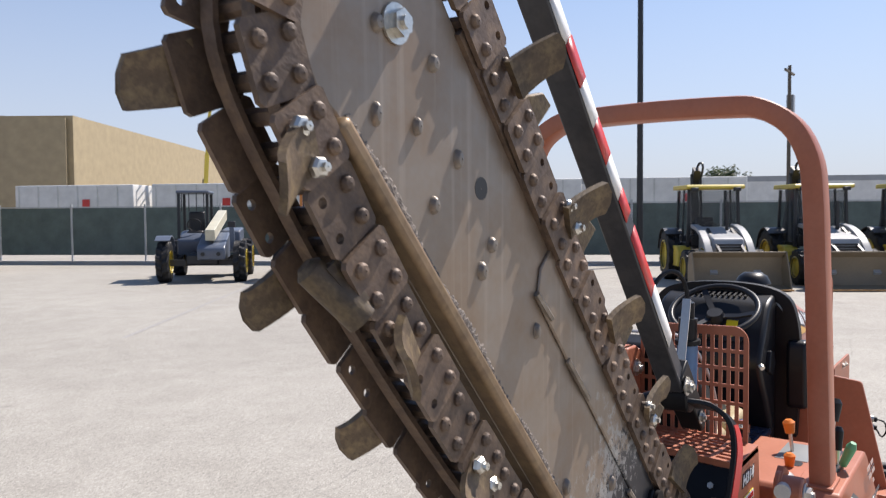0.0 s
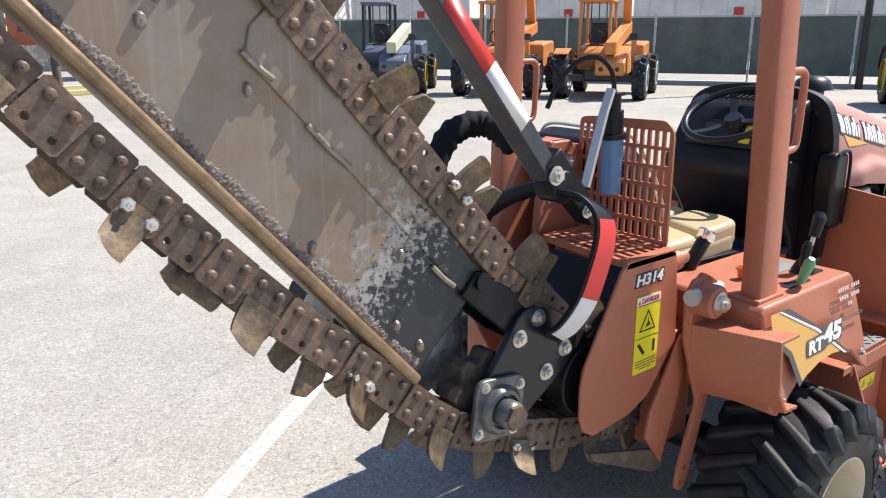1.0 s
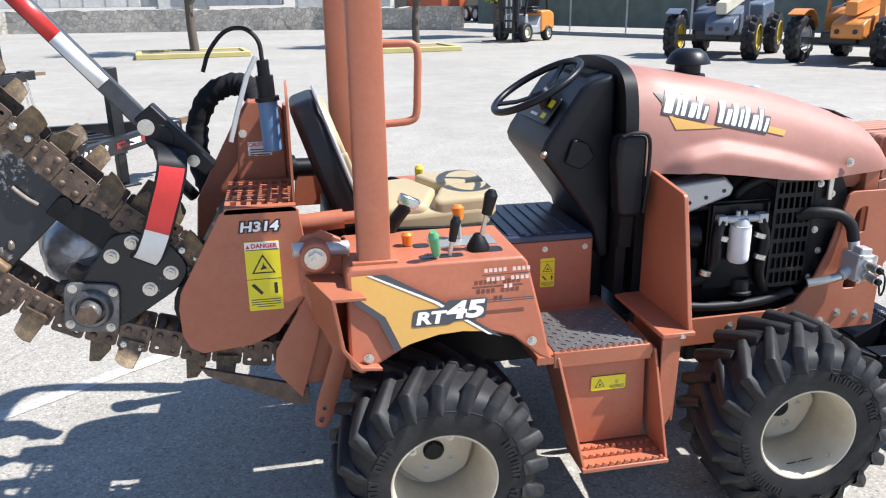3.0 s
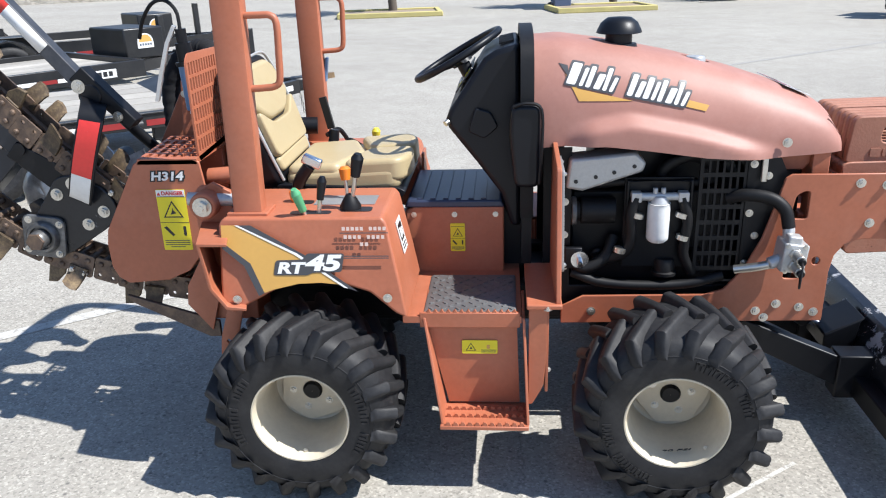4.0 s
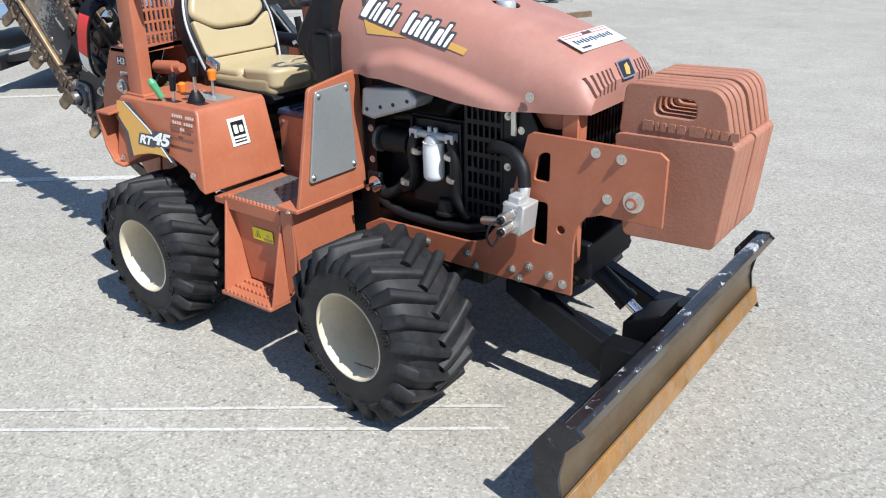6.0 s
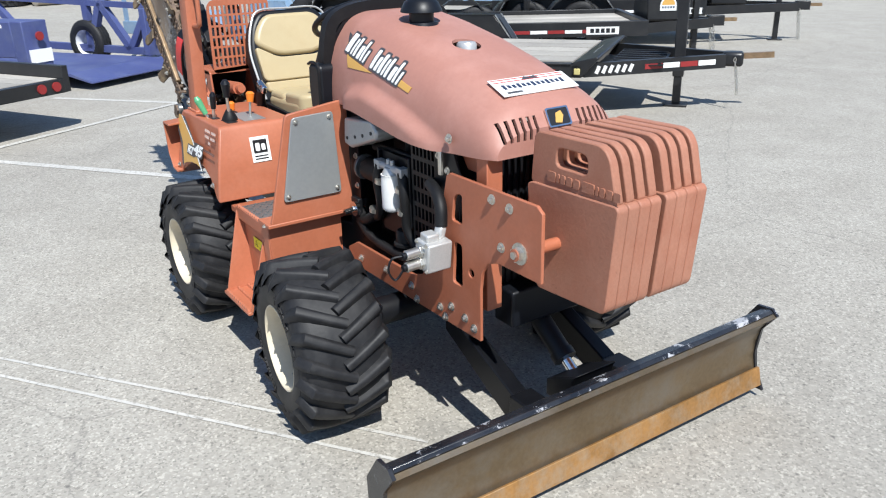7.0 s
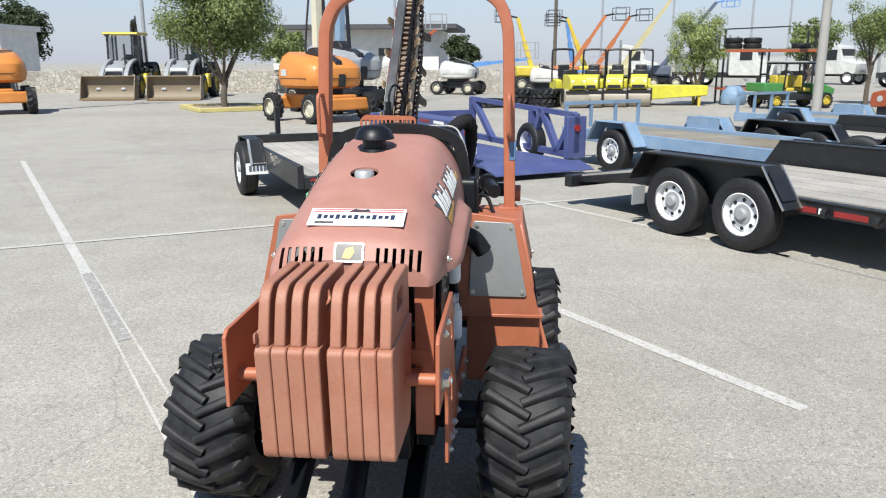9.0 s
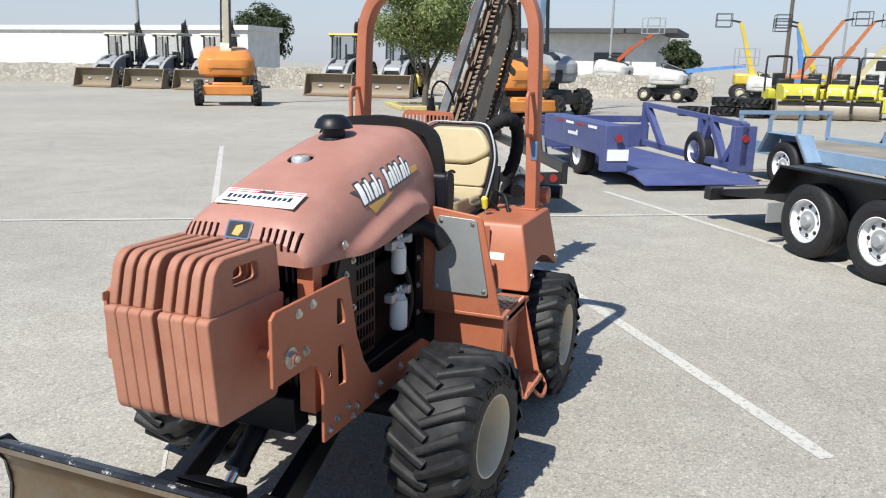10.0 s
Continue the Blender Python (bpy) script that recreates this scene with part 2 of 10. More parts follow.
def box(bm, x0, x1, y0, y1, z0, z1, m=None):
    vs = [bm.verts.new((x, y, z)) for x in (x0, x1) for y in (y0, y1) for z in (z0, z1)]
    for f in ((0, 1, 3, 2), (4, 6, 7, 5), (0, 4, 5, 1), (2, 3, 7, 6), (0, 2, 6, 4), (1, 5, 7, 3)):
        bm.faces.new([vs[i] for i in f])
    if m:
        bmesh.ops.transform(bm, matrix=m, verts=vs)
    return vs


def obox(bm, m, sx, sy, sz):
    """A box centred on the pose m."""
    return box(bm, -sx / 2, sx / 2, -sy / 2, sy / 2, -sz / 2, sz / 2, m)


def prism(bm, pts, axis, a, b):
    def at(u, v, w):
        return {"y": (u, w, v), "x": (w, u, v), "z": (u, v, w)}[axis]
    lo, hi = [bm.verts.new(at(u, v, a)) for u, v in pts], [bm.verts.new(at(u, v, b)) for u, v in pts]
    bm.faces.new(lo)
    bm.faces.new(hi[::-1])
    for i in range(len(pts)):
        j = (i + 1) % len(pts)
        bm.faces.new((lo[j], lo[i], hi[i], hi[j]))
    return lo, hi


def frame_of(w, ref=(0, 0, 1)):
    w = Vector(w).normalized()
    r = Vector(ref)
    if abs(w.dot(r)) > 0.97:
        r = Vector((1, 0, 0))
    u = r.cross(w).normalized()
    return u, w.cross(u), w


def cyl(bm, p, q, r, r2=None, n=16):
    p, q = Vector(p), Vector(q)
    u, v, w = frame_of(q - p)
    r2 = r if r2 is None else r2
    a = [bm.verts.new(p + (u * math.cos(k * math.tau / n) + v * math.sin(k * math.tau / n)) * r) for k in range(n)]
    b = [bm.verts.new(q + (u * math.cos(k * math.tau / n) + v * math.sin(k * math.tau / n)) * r2) for k in range(n)]
    bm.faces.new(a[::-1])
    bm.faces.new(b)
    for k in range(n):
        bm.faces.new((a[k], a[(k + 1) % n], b[(k + 1) % n], b[k]))
    return a + b


def curve_points(pts, steps=6, closed=False):
    pts = [Vector(p) for p in pts]
    n, out = len(pts), []
    for i in range(n if closed else n - 1):
        p1, p2 = pts[i], pts[(i + 1) % n]
        p0 = pts[i - 1] if closed or i else p1 * 2 - p2
        p3 = pts[(i + 2) % n] if closed or i + 2 < n else p2 * 2 - p1
        for k in range(steps):
            t = k / steps
            out.append(0.5 * (2 * p1 + (p2 - p0) * t + (2 * p0 - 5 * p1 + 4 * p2 - p3) * t * t + (3 * p1 - p0 - 3 * p2 + p3) * t ** 3))
    if not closed:
        out.append(pts[-1])
    return out


def sweep(bm, pts, sec, ref=(0, 0, 1), closed=False):
    """Sweep a closed section of (side, up) pairs along a line of points."""
    pts = [Vector(p) for p in pts]
    rings, n, prev = [], len(pts), None
    for i, p in enumerate(pts):
        a = pts[i - 1] if closed or i else p
        b = pts[(i + 1) % n] if closed or i + 1 < n else p
        w = (b - a).normalized()
        if prev is None:
            u, v, w = frame_of(w, ref)
        else:
            u = (prev - w * prev.dot(w)).normalized()
            v = w.cross(u)
        prev = u
        rings.append([bm.verts.new(p + u * s + v * t) for s, t in sec])
    k = len(sec)
    for i in range(n if closed else n - 1):
        A, C = rings[i], rings[(i + 1) % n]
        for j in range(k):
            bm.faces.new((A[j], A[(j + 1) % k], C[(j + 1) % k], C[j]))
    if not closed:
        bm.faces.new(rings[0][::-1])
        bm.faces.new(rings[-1])


def ring_section(r, n=8):
    return [(r * math.cos(k * math.tau / n), r * math.sin(k * math.tau / n)) for k in range(n)]


def tube(bm, pts, r, n=8, steps=5, closed=False):
    sweep(bm, curve_points(pts, steps, closed) if steps else pts, ring_section(r, n), closed=closed)


def lathe(bm, prof, centre=(0, 0, 0), axis="y", n=40, sign=1):
    """Turn a profile of (radius, height along the axis) round it."""
    c, rings = Vector(centre), []
    for r, h in prof:
        ring = []
        for k in range(n):
            a = k * math.tau / n
            p = {"y": (r * math.cos(a), h * sign, r * math.sin(a)), "z": (r * math.cos(a), r * math.sin(a), h * sign), "x": (h * sign, r * math.cos(a), r * math.sin(a))}[axis]
            ring.append(bm.verts.new(c + Vector(p)))
        rings.append(ring)
    for A, C in zip(rings, rings[1:]):
        for k in range(n):
            bm.faces.new((A[k], A[(k + 1) % n], C[(k + 1) % n], C[k]))
    return rings


def part(name, bm, material, parent=None, label="", bevel=0.0, smooth=40, solid=0.0, seg=2):
    bmesh.ops.recalc_face_normals(bm, faces=bm.faces[:])
    me = bpy.data.meshes.new(name)
    bm.to_mesh(me)
    bm.free()
    me.materials.append(M[material] if isinstance(material, str) else material)
    me.polygons.foreach_set("use_smooth", [True] * len(me.polygons))
    me.set_sharp_from_angle(angle=radians(smooth))
    ob = new(name, me)
    ob.parent = parent
    if solid:
        s = ob.modifiers.new("thickness", "SOLIDIFY")
        s.thickness, s.offset = solid, -1
    if bevel:
        b = ob.modifiers.new("rounded_edges", "BEVEL")
        b.width, b.segments, b.limit_method, b.angle_limit = bevel, seg, "ANGLE", radians(40)
    return tagged(ob, label) if label else ob


def again(ob, m, parent=None):
    """Another object on the same mesh."""
    o = ob.copy()
    scene.collection.objects.link(o)
    o.matrix_basis = m
    if parent:
        o.parent = parent
    return o


def thing(name, label, category, group="", at=None):
    e = new(name)
    e.empty_display_size = 0.2
    if at is not None:
        e.matrix_basis = at
    return tagged(e, label, category, group)


def cut(ob, cutter):
    """Take the solid cutter out of ob's mesh for good."""
    bmesh.ops.recalc_face_normals(cutter, faces=cutter.faces[:])
    me = bpy.data.meshes.new("cutter")
    cutter.to_mesh(me)
    cutter.free()
    c = new("cutter", me)
    b = ob.modifiers.new("cut", "BOOLEAN")
    b.operation, b.object, b.solver = "DIFFERENCE", c, "EXACT"
    done = bpy.data.meshes.new_from_object(ob.evaluated_get(bpy.context.evaluated_depsgraph_get()))
    ob.modifiers.clear()
    ob.data = done
    bpy.data.objects.remove(c)
    done.set_sharp_from_angle(angle=radians(35))
    return ob


def words(text, size, material, parent, m, name="lettering", shear=0.0, stretch=1.0, bold=0.0):
    cu = bpy.data.curves.new(name, "FONT")
    cu.body, cu.size, cu.extrude, cu.align_x, cu.align_y, cu.shear, cu.offset = text, size, 0.0008, "CENTER", "CENTER", shear, bold
    o = new(name, cu)
    me = bpy.data.meshes.new_from_object(o.evaluated_get(bpy.context.evaluated_depsgraph_get()))
    bpy.data.objects.remove(o)
    me.materials.clear()
    me.materials.append(M[material])
    ob = new(name, me)
    ob.parent = parent
    ob.matrix_basis = m @ Matrix.Diagonal((stretch, 1, 1, 1))
    return ob


def facing(p, x_axis, up):
    """The pose of a flat sign at p whose reading direction and upright are given."""
    x = Vector(x_axis).normalized()
    z = x.cross(Vector(up)).normalized()
    y = z.cross(x)
    m = Matrix((x, y, z)).transposed().to_4x4()
    m.translation = p
    return m


def plate(name, pts, material, parent, m, depth=0.002, label=""):
    """A thin flat piece of any outline in the plane of the pose m."""
    bm = B()
    prism(bm, pts, "z", 0, depth)
    o = part(name, bm, material, parent, label)
    o.matrix_basis = m
    return o


def rect(w, h, cx=0.0, cy=0.0):
    return [(cx - w / 2, cy - h / 2), (cx + w / 2, cy - h / 2), (cx + w / 2, cy + h / 2), (cx - w / 2, cy + h / 2)]


def rounded(pts, r, n=4):
    """Round the corners of an outline."""
    out, k = [], len(pts)
    for i in range(k):
        p, a, b = Vector(pts[i]), Vector(pts[i - 1]), Vector(pts[(i + 1) % k])
        d = min(r, (a - p).length * 0.45, (b - p).length * 0.45)
        s, e = p + (a - p).normalized() * d, p + (b - p).normalized() * d
        for j in range(n + 1):
            t = j / n
            q = s * (1 - t) ** 2 + p * 2 * t * (1 - t) + e * t * t
            out.append((q.x, q.y))
    return out


def bolt_mesh():
    bm = B()
    cyl(bm, (0, 0, 0), (0, 0, 0.18), 1.45, n=16)
    cyl(bm, (0, 0, 0.18), (0, 0, 0.85), 1.0, n=6)
    cyl(bm, (0, 0, 0.85), (0, 0, 1.2), 0.5, n=8)
    me = bpy.data.meshes.new("bolt")
    bmesh.ops.recalc_face_normals(bm, faces=bm.faces[:])
    bm.to_mesh(me)
    bm.free()
    me.materials.append(M["zinc"])
    return me


BOLT = bolt_mesh()


def bolt(parent, p, way, r=0.011, name="bolt"):
    o = new(name, BOLT)
    o.parent = parent
    u, v, w = frame_of(way)
    m = Matrix((u, v, w)).transposed().to_4x4()
    m.translation = p
    o.matrix_basis = m @ Matrix.Diagonal((r, r, r, 1))
    return o

from mathutils.bvhtree import BVHTree


# ---- ground ----
def asphalt():
    m = bpy.data.materials.new("weathered_asphalt")
    m.use_nodes = True
    t = m.node_tree
    n, link = t.nodes, t.links.new
    b = n["Principled BSDF"]
    co = n.new("ShaderNodeTexCoord")

    def noise_node(scale, detail=6, rough=0.6):
        q = n.new("ShaderNodeTexNoise")
        q.inputs["Scale"].default_value, q.inputs["Detail"].default_value, q.inputs["Roughness"].default_value = scale, detail, rough
        link(co.outputs["Object"], q.inputs["Vector"])
        return q

    def mapped(src, a, c, lo, hi):
        q = n.new("ShaderNodeMapRange")
        for k, v in zip(("From Min", "From Max", "To Min", "To Max"), (a, c, lo, hi)):
            q.inputs[k].default_value = v
        link(src, q.inputs[0])
        return q.outputs[0]

    def blend(kind, fac, a, c):
        q = n.new("ShaderNodeMix")
        q.data_type, q.blend_type = "RGBA", kind
        for slot, v in ((0, fac), (6, a), (7, c)):
            if isinstance(v, (int, float)):
                q.inputs[slot].default_value = v
            elif isinstance(v, tuple):
                q.inputs[slot].default_value = (*v, 1)
            else:
                link(v, q.inputs[slot])
        return q.outputs[2]

    stone = n.new("ShaderNodeTexVoronoi")
    stone.inputs["Scale"].default_value = 125
    link(co.outputs["Object"], stone.inputs["Vector"])
    ramp = n.new("ShaderNodeValToRGB")
    for pos, v in ((0.0, 0.205), (0.22, 0.296), (0.80, 0.336), (1.0, 0.445)):
        e = ramp.color_ramp.elements.new(pos) if pos not in (0.0, 1.0) else ramp.color_ramp.elements[-1 if pos else 0]
        e.color = (v * 1.04, v * 0.985, v * 0.875, 1)
    sep = n.new("ShaderNodeSeparateColor")
    link(stone.outputs["Color"], sep.inputs[0])
    link(sep.outputs[0], ramp.inputs[0])
    wide = noise_node(0.22, 5)
    mid = noise_node(2.1, 6, 0.65)
    c = blend("MULTIPLY", 1.0, ramp.outputs[0], blend("MIX", mapped(wide.outputs[0], 0.3, 0.7, 0, 1), (0.90, 0.89, 0.88), (1.12, 1.12, 1.11)))
    c = blend("MULTIPLY", 1.0, c, blend("MIX", mapped(mid.outputs[0], 0.3, 0.7, 0, 1), (0.90, 0.89, 0.88), (1.08, 1.08, 1.08)))
    grit = noise_node(26.0, 5, 0.7)
    c = blend("MULTIPLY", 1.0, c, blend("MIX", mapped(grit.outputs[0], 0.32, 0.68, 0, 1), (0.90, 0.895, 0.89), (1.10, 1.10, 1.10)))
    spots = noise_node(0.9, 3, 0.5)
    c = blend("MIX", mapped(spots.outputs[0], 0.70, 0.80, 0, 0.55), c, (0.10, 0.095, 0.09))
    drip = n.new("ShaderNodeTexVoronoi")
    drip.inputs["Scale"].default_value = 0.9
    link(co.outputs["Object"], drip.inputs["Vector"])
    tint = n.new("ShaderNodeSeparateColor")
    link(drip.outputs["Color"], tint.inputs[0])
    dark_spot = n.new("ShaderNodeMath")
    dark_spot.operation = "MULTIPLY"
    link(mapped(drip.outputs["Distance"], 0.015, 0.07, 0.5, 0), dark_spot.inputs[0])
    link(mapped(tint.outputs[1], 0.55, 0.9, 0, 1), dark_spot.inputs[1])
    c = blend("MIX", dark_spot.outputs[0], c, (0.11, 0.105, 0.10))
    # scattered dark specks
    speck = n.new("ShaderNodeTexVoronoi")
    speck.inputs["Scale"].default_value = 16
    link(co.outputs["Object"], speck.inputs["Vector"])
    pick = n.new("ShaderNodeSeparateColor")
    link(speck.outputs["Color"], pick.inputs[0])
    dot = n.new("ShaderNodeMath")
    dot.operation = "MULTIPLY"
    link(mapped(speck.outputs["Distance"], 0.06, 0.15, 0.75, 0), dot.inputs[0])
    link(mapped(pick.outputs[2], 0.62, 0.92, 0, 1), dot.inputs[1])
    c = blend("MIX", dot.outputs[0], c, (0.10, 0.095, 0.09))
    crack = n.new("ShaderNodeTexVoronoi")
    crack.feature = "DISTANCE_TO_EDGE"
    crack.inputs["Scale"].default_value = 0.32
    warp = noise_node(1.3, 6, 0.7)
    mx = n.new("ShaderNodeMix")
    mx.data_type, mx.inputs[0].default_value = "RGBA", 0.22
    link(co.outputs["Object"], mx.inputs[6])
    link(warp.outputs["Color"], mx.inputs[7])
    link(mx.outputs[2], crack.inputs["Vector"])
    c = blend("MIX", mapped(crack.outputs[0], 0.0, 0.0016, 0.38, 0), c, (0.09, 0.085, 0.08))
    link(c, b.inputs["Base Color"])
    b.inputs["Roughness"].default_value = 0.85
    bp = n.new("ShaderNodeBump")
    bp.inputs["Strength"].default_value, bp.inputs["Distance"].default_value = 0.35, 0.0006
    link(stone.outputs["Distance"], bp.inputs["Height"])
    link(bp.outputs[0], b.inputs["Normal"])
    return m


M["asphalt"] = asphalt()
M["line"] = mat("worn_line_paint", (0.50, 0.485, 0.45), 0.8, vary=0.1, bump=0.5, s2=90, dist=0.003, fleck=(0.33, 0.312, 0.28), fleck_at=0.54, fleck_scale=34)
M["line_old"] = mat("nearly_gone_line_paint", (0.42, 0.41, 0.385), 0.8, vary=0.1, bump=0.5, s2=90, dist=0.003, fleck=(0.285, 0.27, 0.25), fleck_at=0.45, fleck_scale=26)
bm = B()
R = 1500
vs = [bm.verts.new((x, y, 0)) for x, y in ((-R, -R), (R, -R), (R, R), (-R, R))]
bm.faces.new(vs)
ground = part("ground", bm, "asphalt")
tagged(ground, "pale weathered asphalt of a sunny equipment lot", "ground", kind="structure")


def stripe(x0, y0, x1, y1, w=0.085, material="line", z=0.003):
    d = Vector((x1 - x0, y1 - y0, 0))
    s = Vector((-d.y, d.x, 0)).normalized() * w / 2
    bm = B()
    k = max(2, int(d.length / 0.15))
    random.seed(int((x0 * 7 + y0 * 13) * 100) % 9973)
    rows = []
    for i in range(k + 1):
        p = Vector((x0, y0, z)) + d * (i / k)
        a, c = s * random.uniform(0.92, 1.06), s * random.uniform(0.92, 1.06)
        rows.append((bm.verts.new(p + a), bm.verts.new(p - c)))
    for a, c in zip(rows, rows[1:]):
        bm.faces.new((a[0], a[1], c[1], c[0]))
    o = part("parking_line", bm, material)
    return tagged(o, "worn white painted parking line on the asphalt", "road marking", "parking lines", "structure")


for row in ((-4.203, -1.410, 0.256, 1.975), (-6.891, -0.260, -2.972, 2.947)):
    stripe(*row)
stripe(-3.13, 2.84, -1.32, 4.15, 0.075, "line_old")
stripe(3.8, 9.3, 10.4, 14.3, 0.09, "line_old")
# one line worn away between its two edges
stripe(-9.0, -8.17, -1.9, -3.0, 0.085)
stripe(-1.9, -3.0, -0.4, -1.905, 0.08, "line_old")
for side in (-1, 1):
    stripe(-1.9 - side * 0.027, -3.0 + side * 0.037, 1.62 - side * 0.040, -0.44 + side * 0.052, 0.016)
stripe(-1.75, -5.9, -5.9, 1.5, 0.075, "line", 0.006)


# ---- the trencher ----
trencher = thing("ride_on_trencher", "faded orange ride-on trencher with raised digging boom and blade", "trencher")


def ease(a, b, v):
    t = min(1.0, max(0.0, (v - a) / (b - a)))
    return t * t * (3 - 2 * t)


# wheels
def tyre_radius(h):
    """Crown height at a distance h from the tyre's middle."""
    return 0.297 - 0.034 * (abs(h) / 0.145) ** 3.4


def make_wheel(side):
    """A wheel round the origin, its open face towards side (-1: right, +1: left)."""
    bm = B()
    prof = [(0.150, 0.100), (0.160, 0.124), (0.166, 0.134), (0.169, 0.139), (0.168, 0.144), (0.163, 0.144), (0.158, 0.136), (0.152, 0.112), (0.147, 0.088), (0.144, 0.0), (0.139, -0.050), (0.125, -0.056), (0.0005, -0.052)]
    lathe(bm, [(r * 0.94, h * 1.06) for r, h in prof], sign=side, n=56)
    wheel = part("wheel", bm, "rim", trencher, "cream painted deep-dish steel wheel", smooth=30)
    bm = B()
    half = [(0.155, 0.122), (0.160, 0.140), (0.178, 0.146), (0.212, 0.147), (0.240, 0.144), (0.262, 0.136), (0.279, 0.122), (0.290, 0.095), (0.296, 0.050)]
    lathe(bm, [(0.150, -0.110)] + [(r, -h) for r, h in half] + [(0.297, 0.0)] + half[::-1], n=72)
    lugs = 20
    for half in (-1, 1):
        for k in range(lugs):
            a0 = (k + (0.5 if half > 0 else 0)) * math.tau / lugs
            rings = []
            for i in range(15):
                s = i / 14
                h = half * (0.150 - 0.163 * s)
                a = a0 - 0.335 * s ** 0.88
                low = 0.232 + 0.044 * min(1, s * 7) if s < 0.14 else tyre_radius(h) - 0.006
                top = 0.256 + 0.057 * ease(0, 0.15, s) + 0.004 * ease(0.1, 0.8, s)
                w = 0.0135 - 0.0025 * s
                ring = []
                for dw, rr in ((-w * 1.75, low), (-w * 1.20, top - 0.0075), (-w * 0.85, top - 0.0015), (-w * 0.4, top), (w * 0.4, top), (w * 0.85, top - 0.0015), (w * 1.20, top - 0.0075), (w * 1.75, low)):
                    aa = a + dw / 0.30
                    hh = h - half * dw * 0.5
                    ring.append(bm.verts.new((rr * math.cos(aa), hh, rr * math.sin(aa))))
                rings.append(ring)
            for P, Q in zip(rings, rings[1:]):
                for j in range(7):
                    bm.faces.new((P[j], P[j + 1], Q[j + 1], Q[j]))
            bm.faces.new(rings[0])
            bm.faces.new(rings[-1][::-1])
    # raised rings and marks on the sidewall, the marks as plain bars
    tube(bm, [(0.183 * math.cos(k * math.tau / 40), side * 0.1415, 0.183 * math.sin(k * math.tau / 40)) for k in range(40)], 0.0022, 5, 0, True)
    tube(bm, [(0.236 * math.cos(k * math.tau / 40), side * 0.1440, 0.236 * math.sin(k * math.tau / 40)) for k in range(40)], 0.0018, 5, 0, True)
    for start, count in ((0.6, 9), (3.6, 9)):
        for k in range(count):
            if k == 3:
                continue
            a = start + k * 0.135
            for da, r0, r1 in ((-0.042, 0.196, 0.224), (0.036, 0.196, 0.224)):
                box(bm, r0, r1, side * 0.140, side * 0.1498, -0.0042, 0.0042, Matrix.Rotation(-(a + da), 4, "Y"))
            box(bm, 0.217, 0.224, side * 0.140, side * 0.1498, -0.010, 0.010, Matrix.Rotation(-a, 4, "Y"))
    for v in bm.verts:
        v.co.y *= 1.09
    part("tyre", bm, "tyre", wheel, "black lugged rubber tyre", smooth=48)
    bm = B()
    prism(bm, rounded([(-0.118, 0.02), (-0.085, 0.10), (0.03, 0.125), (0.112, 0.06), (0.10, -0.07), (0.0, -0.118), (-0.10, -0.06)], 0.02, 2), "y", side * -0.053, side * -0.030)
    hub = part("hub_plate", bm, "rim", wheel, bevel=0.002)
    bm = B()
    lathe(bm, [(0.033, -0.040), (0.033, -0.026), (0.026, -0.018), (0.001, -0.018)], sign=side, n=20)
    part("hub_bore", bm, "black", wheel)
    for k in range(5):
        a = 0.5 + k * math.tau / 5
        bolt(wheel, (0.066 * math.cos(a), side * -0.030, 0.066 * math.sin(a)), (0, side, 0), 0.009, "lug_nut")
    bolt(wheel, (0.125, side * 0.118, -0.06), (0, side, 0), 0.005, "valve_stem")
    return wheel


right_wheel = make_wheel(-1)
left_wheel = make_wheel(1)
RIDE = 0.030
wheels = [(right_wheel, pose(1.200, -0.600, 0.319 - RIDE, 0, 20, -5)), (left_wheel, pose(1.225, 0.580, 0.314 - RIDE, 0, -35, -5))]
right_wheel.matrix_basis, left_wheel.matrix_basis = wheels[0][1], wheels[1][1]
for w, m in ((right_wheel, pose(0.02, -0.600, 0.319 - RIDE, 0, 65, 0)), (left_wheel, pose(0.02, 0.580, 0.319 - RIDE, 0, 100, 0))):
    copy_thing(w, m)
words("20 PSI", 0.036, "decal_black", right_wheel, facing((0.055, -0.098, -0.118), (1, 0, 0.55), (0.5, -0.6, 1)), "handwriting", 0.2)

# axles and drive line
for x in (1.205, 0.02):
    bm = B()
    cyl(bm, (x, -0.47, 0.325), (x, 0.47, 0.325), 0.055, n=14)
    obox(bm, pose(x, 0.02, 0.335), 0.20, 0.26, 0.17)
    for s in (-1, 1):
        cyl(bm, (x, s * 0.38, 0.325), (x, s * 0.52, 0.325), 0.095, n=18)
    part("axle", bm, "black", trencher, "black drive axle housing", bevel=0.012)
bm = B()
box(bm, -0.25, 1.62, -0.235, -0.175, 0.40, 0.53)
box(bm, -0.25, 1.62, 0.195, 0.255, 0.40, 0.53)
box(bm, 0.10, 0.90, -0.17, 0.19, 0.36, 0.50)
box(bm, 1.30, 1.50, -0.17, 0.19, 0.38, 0.50)
part("chassis", bm, "black", trencher, "black steel chassis rails", bevel=0.006)

# hood
YC = 0.012


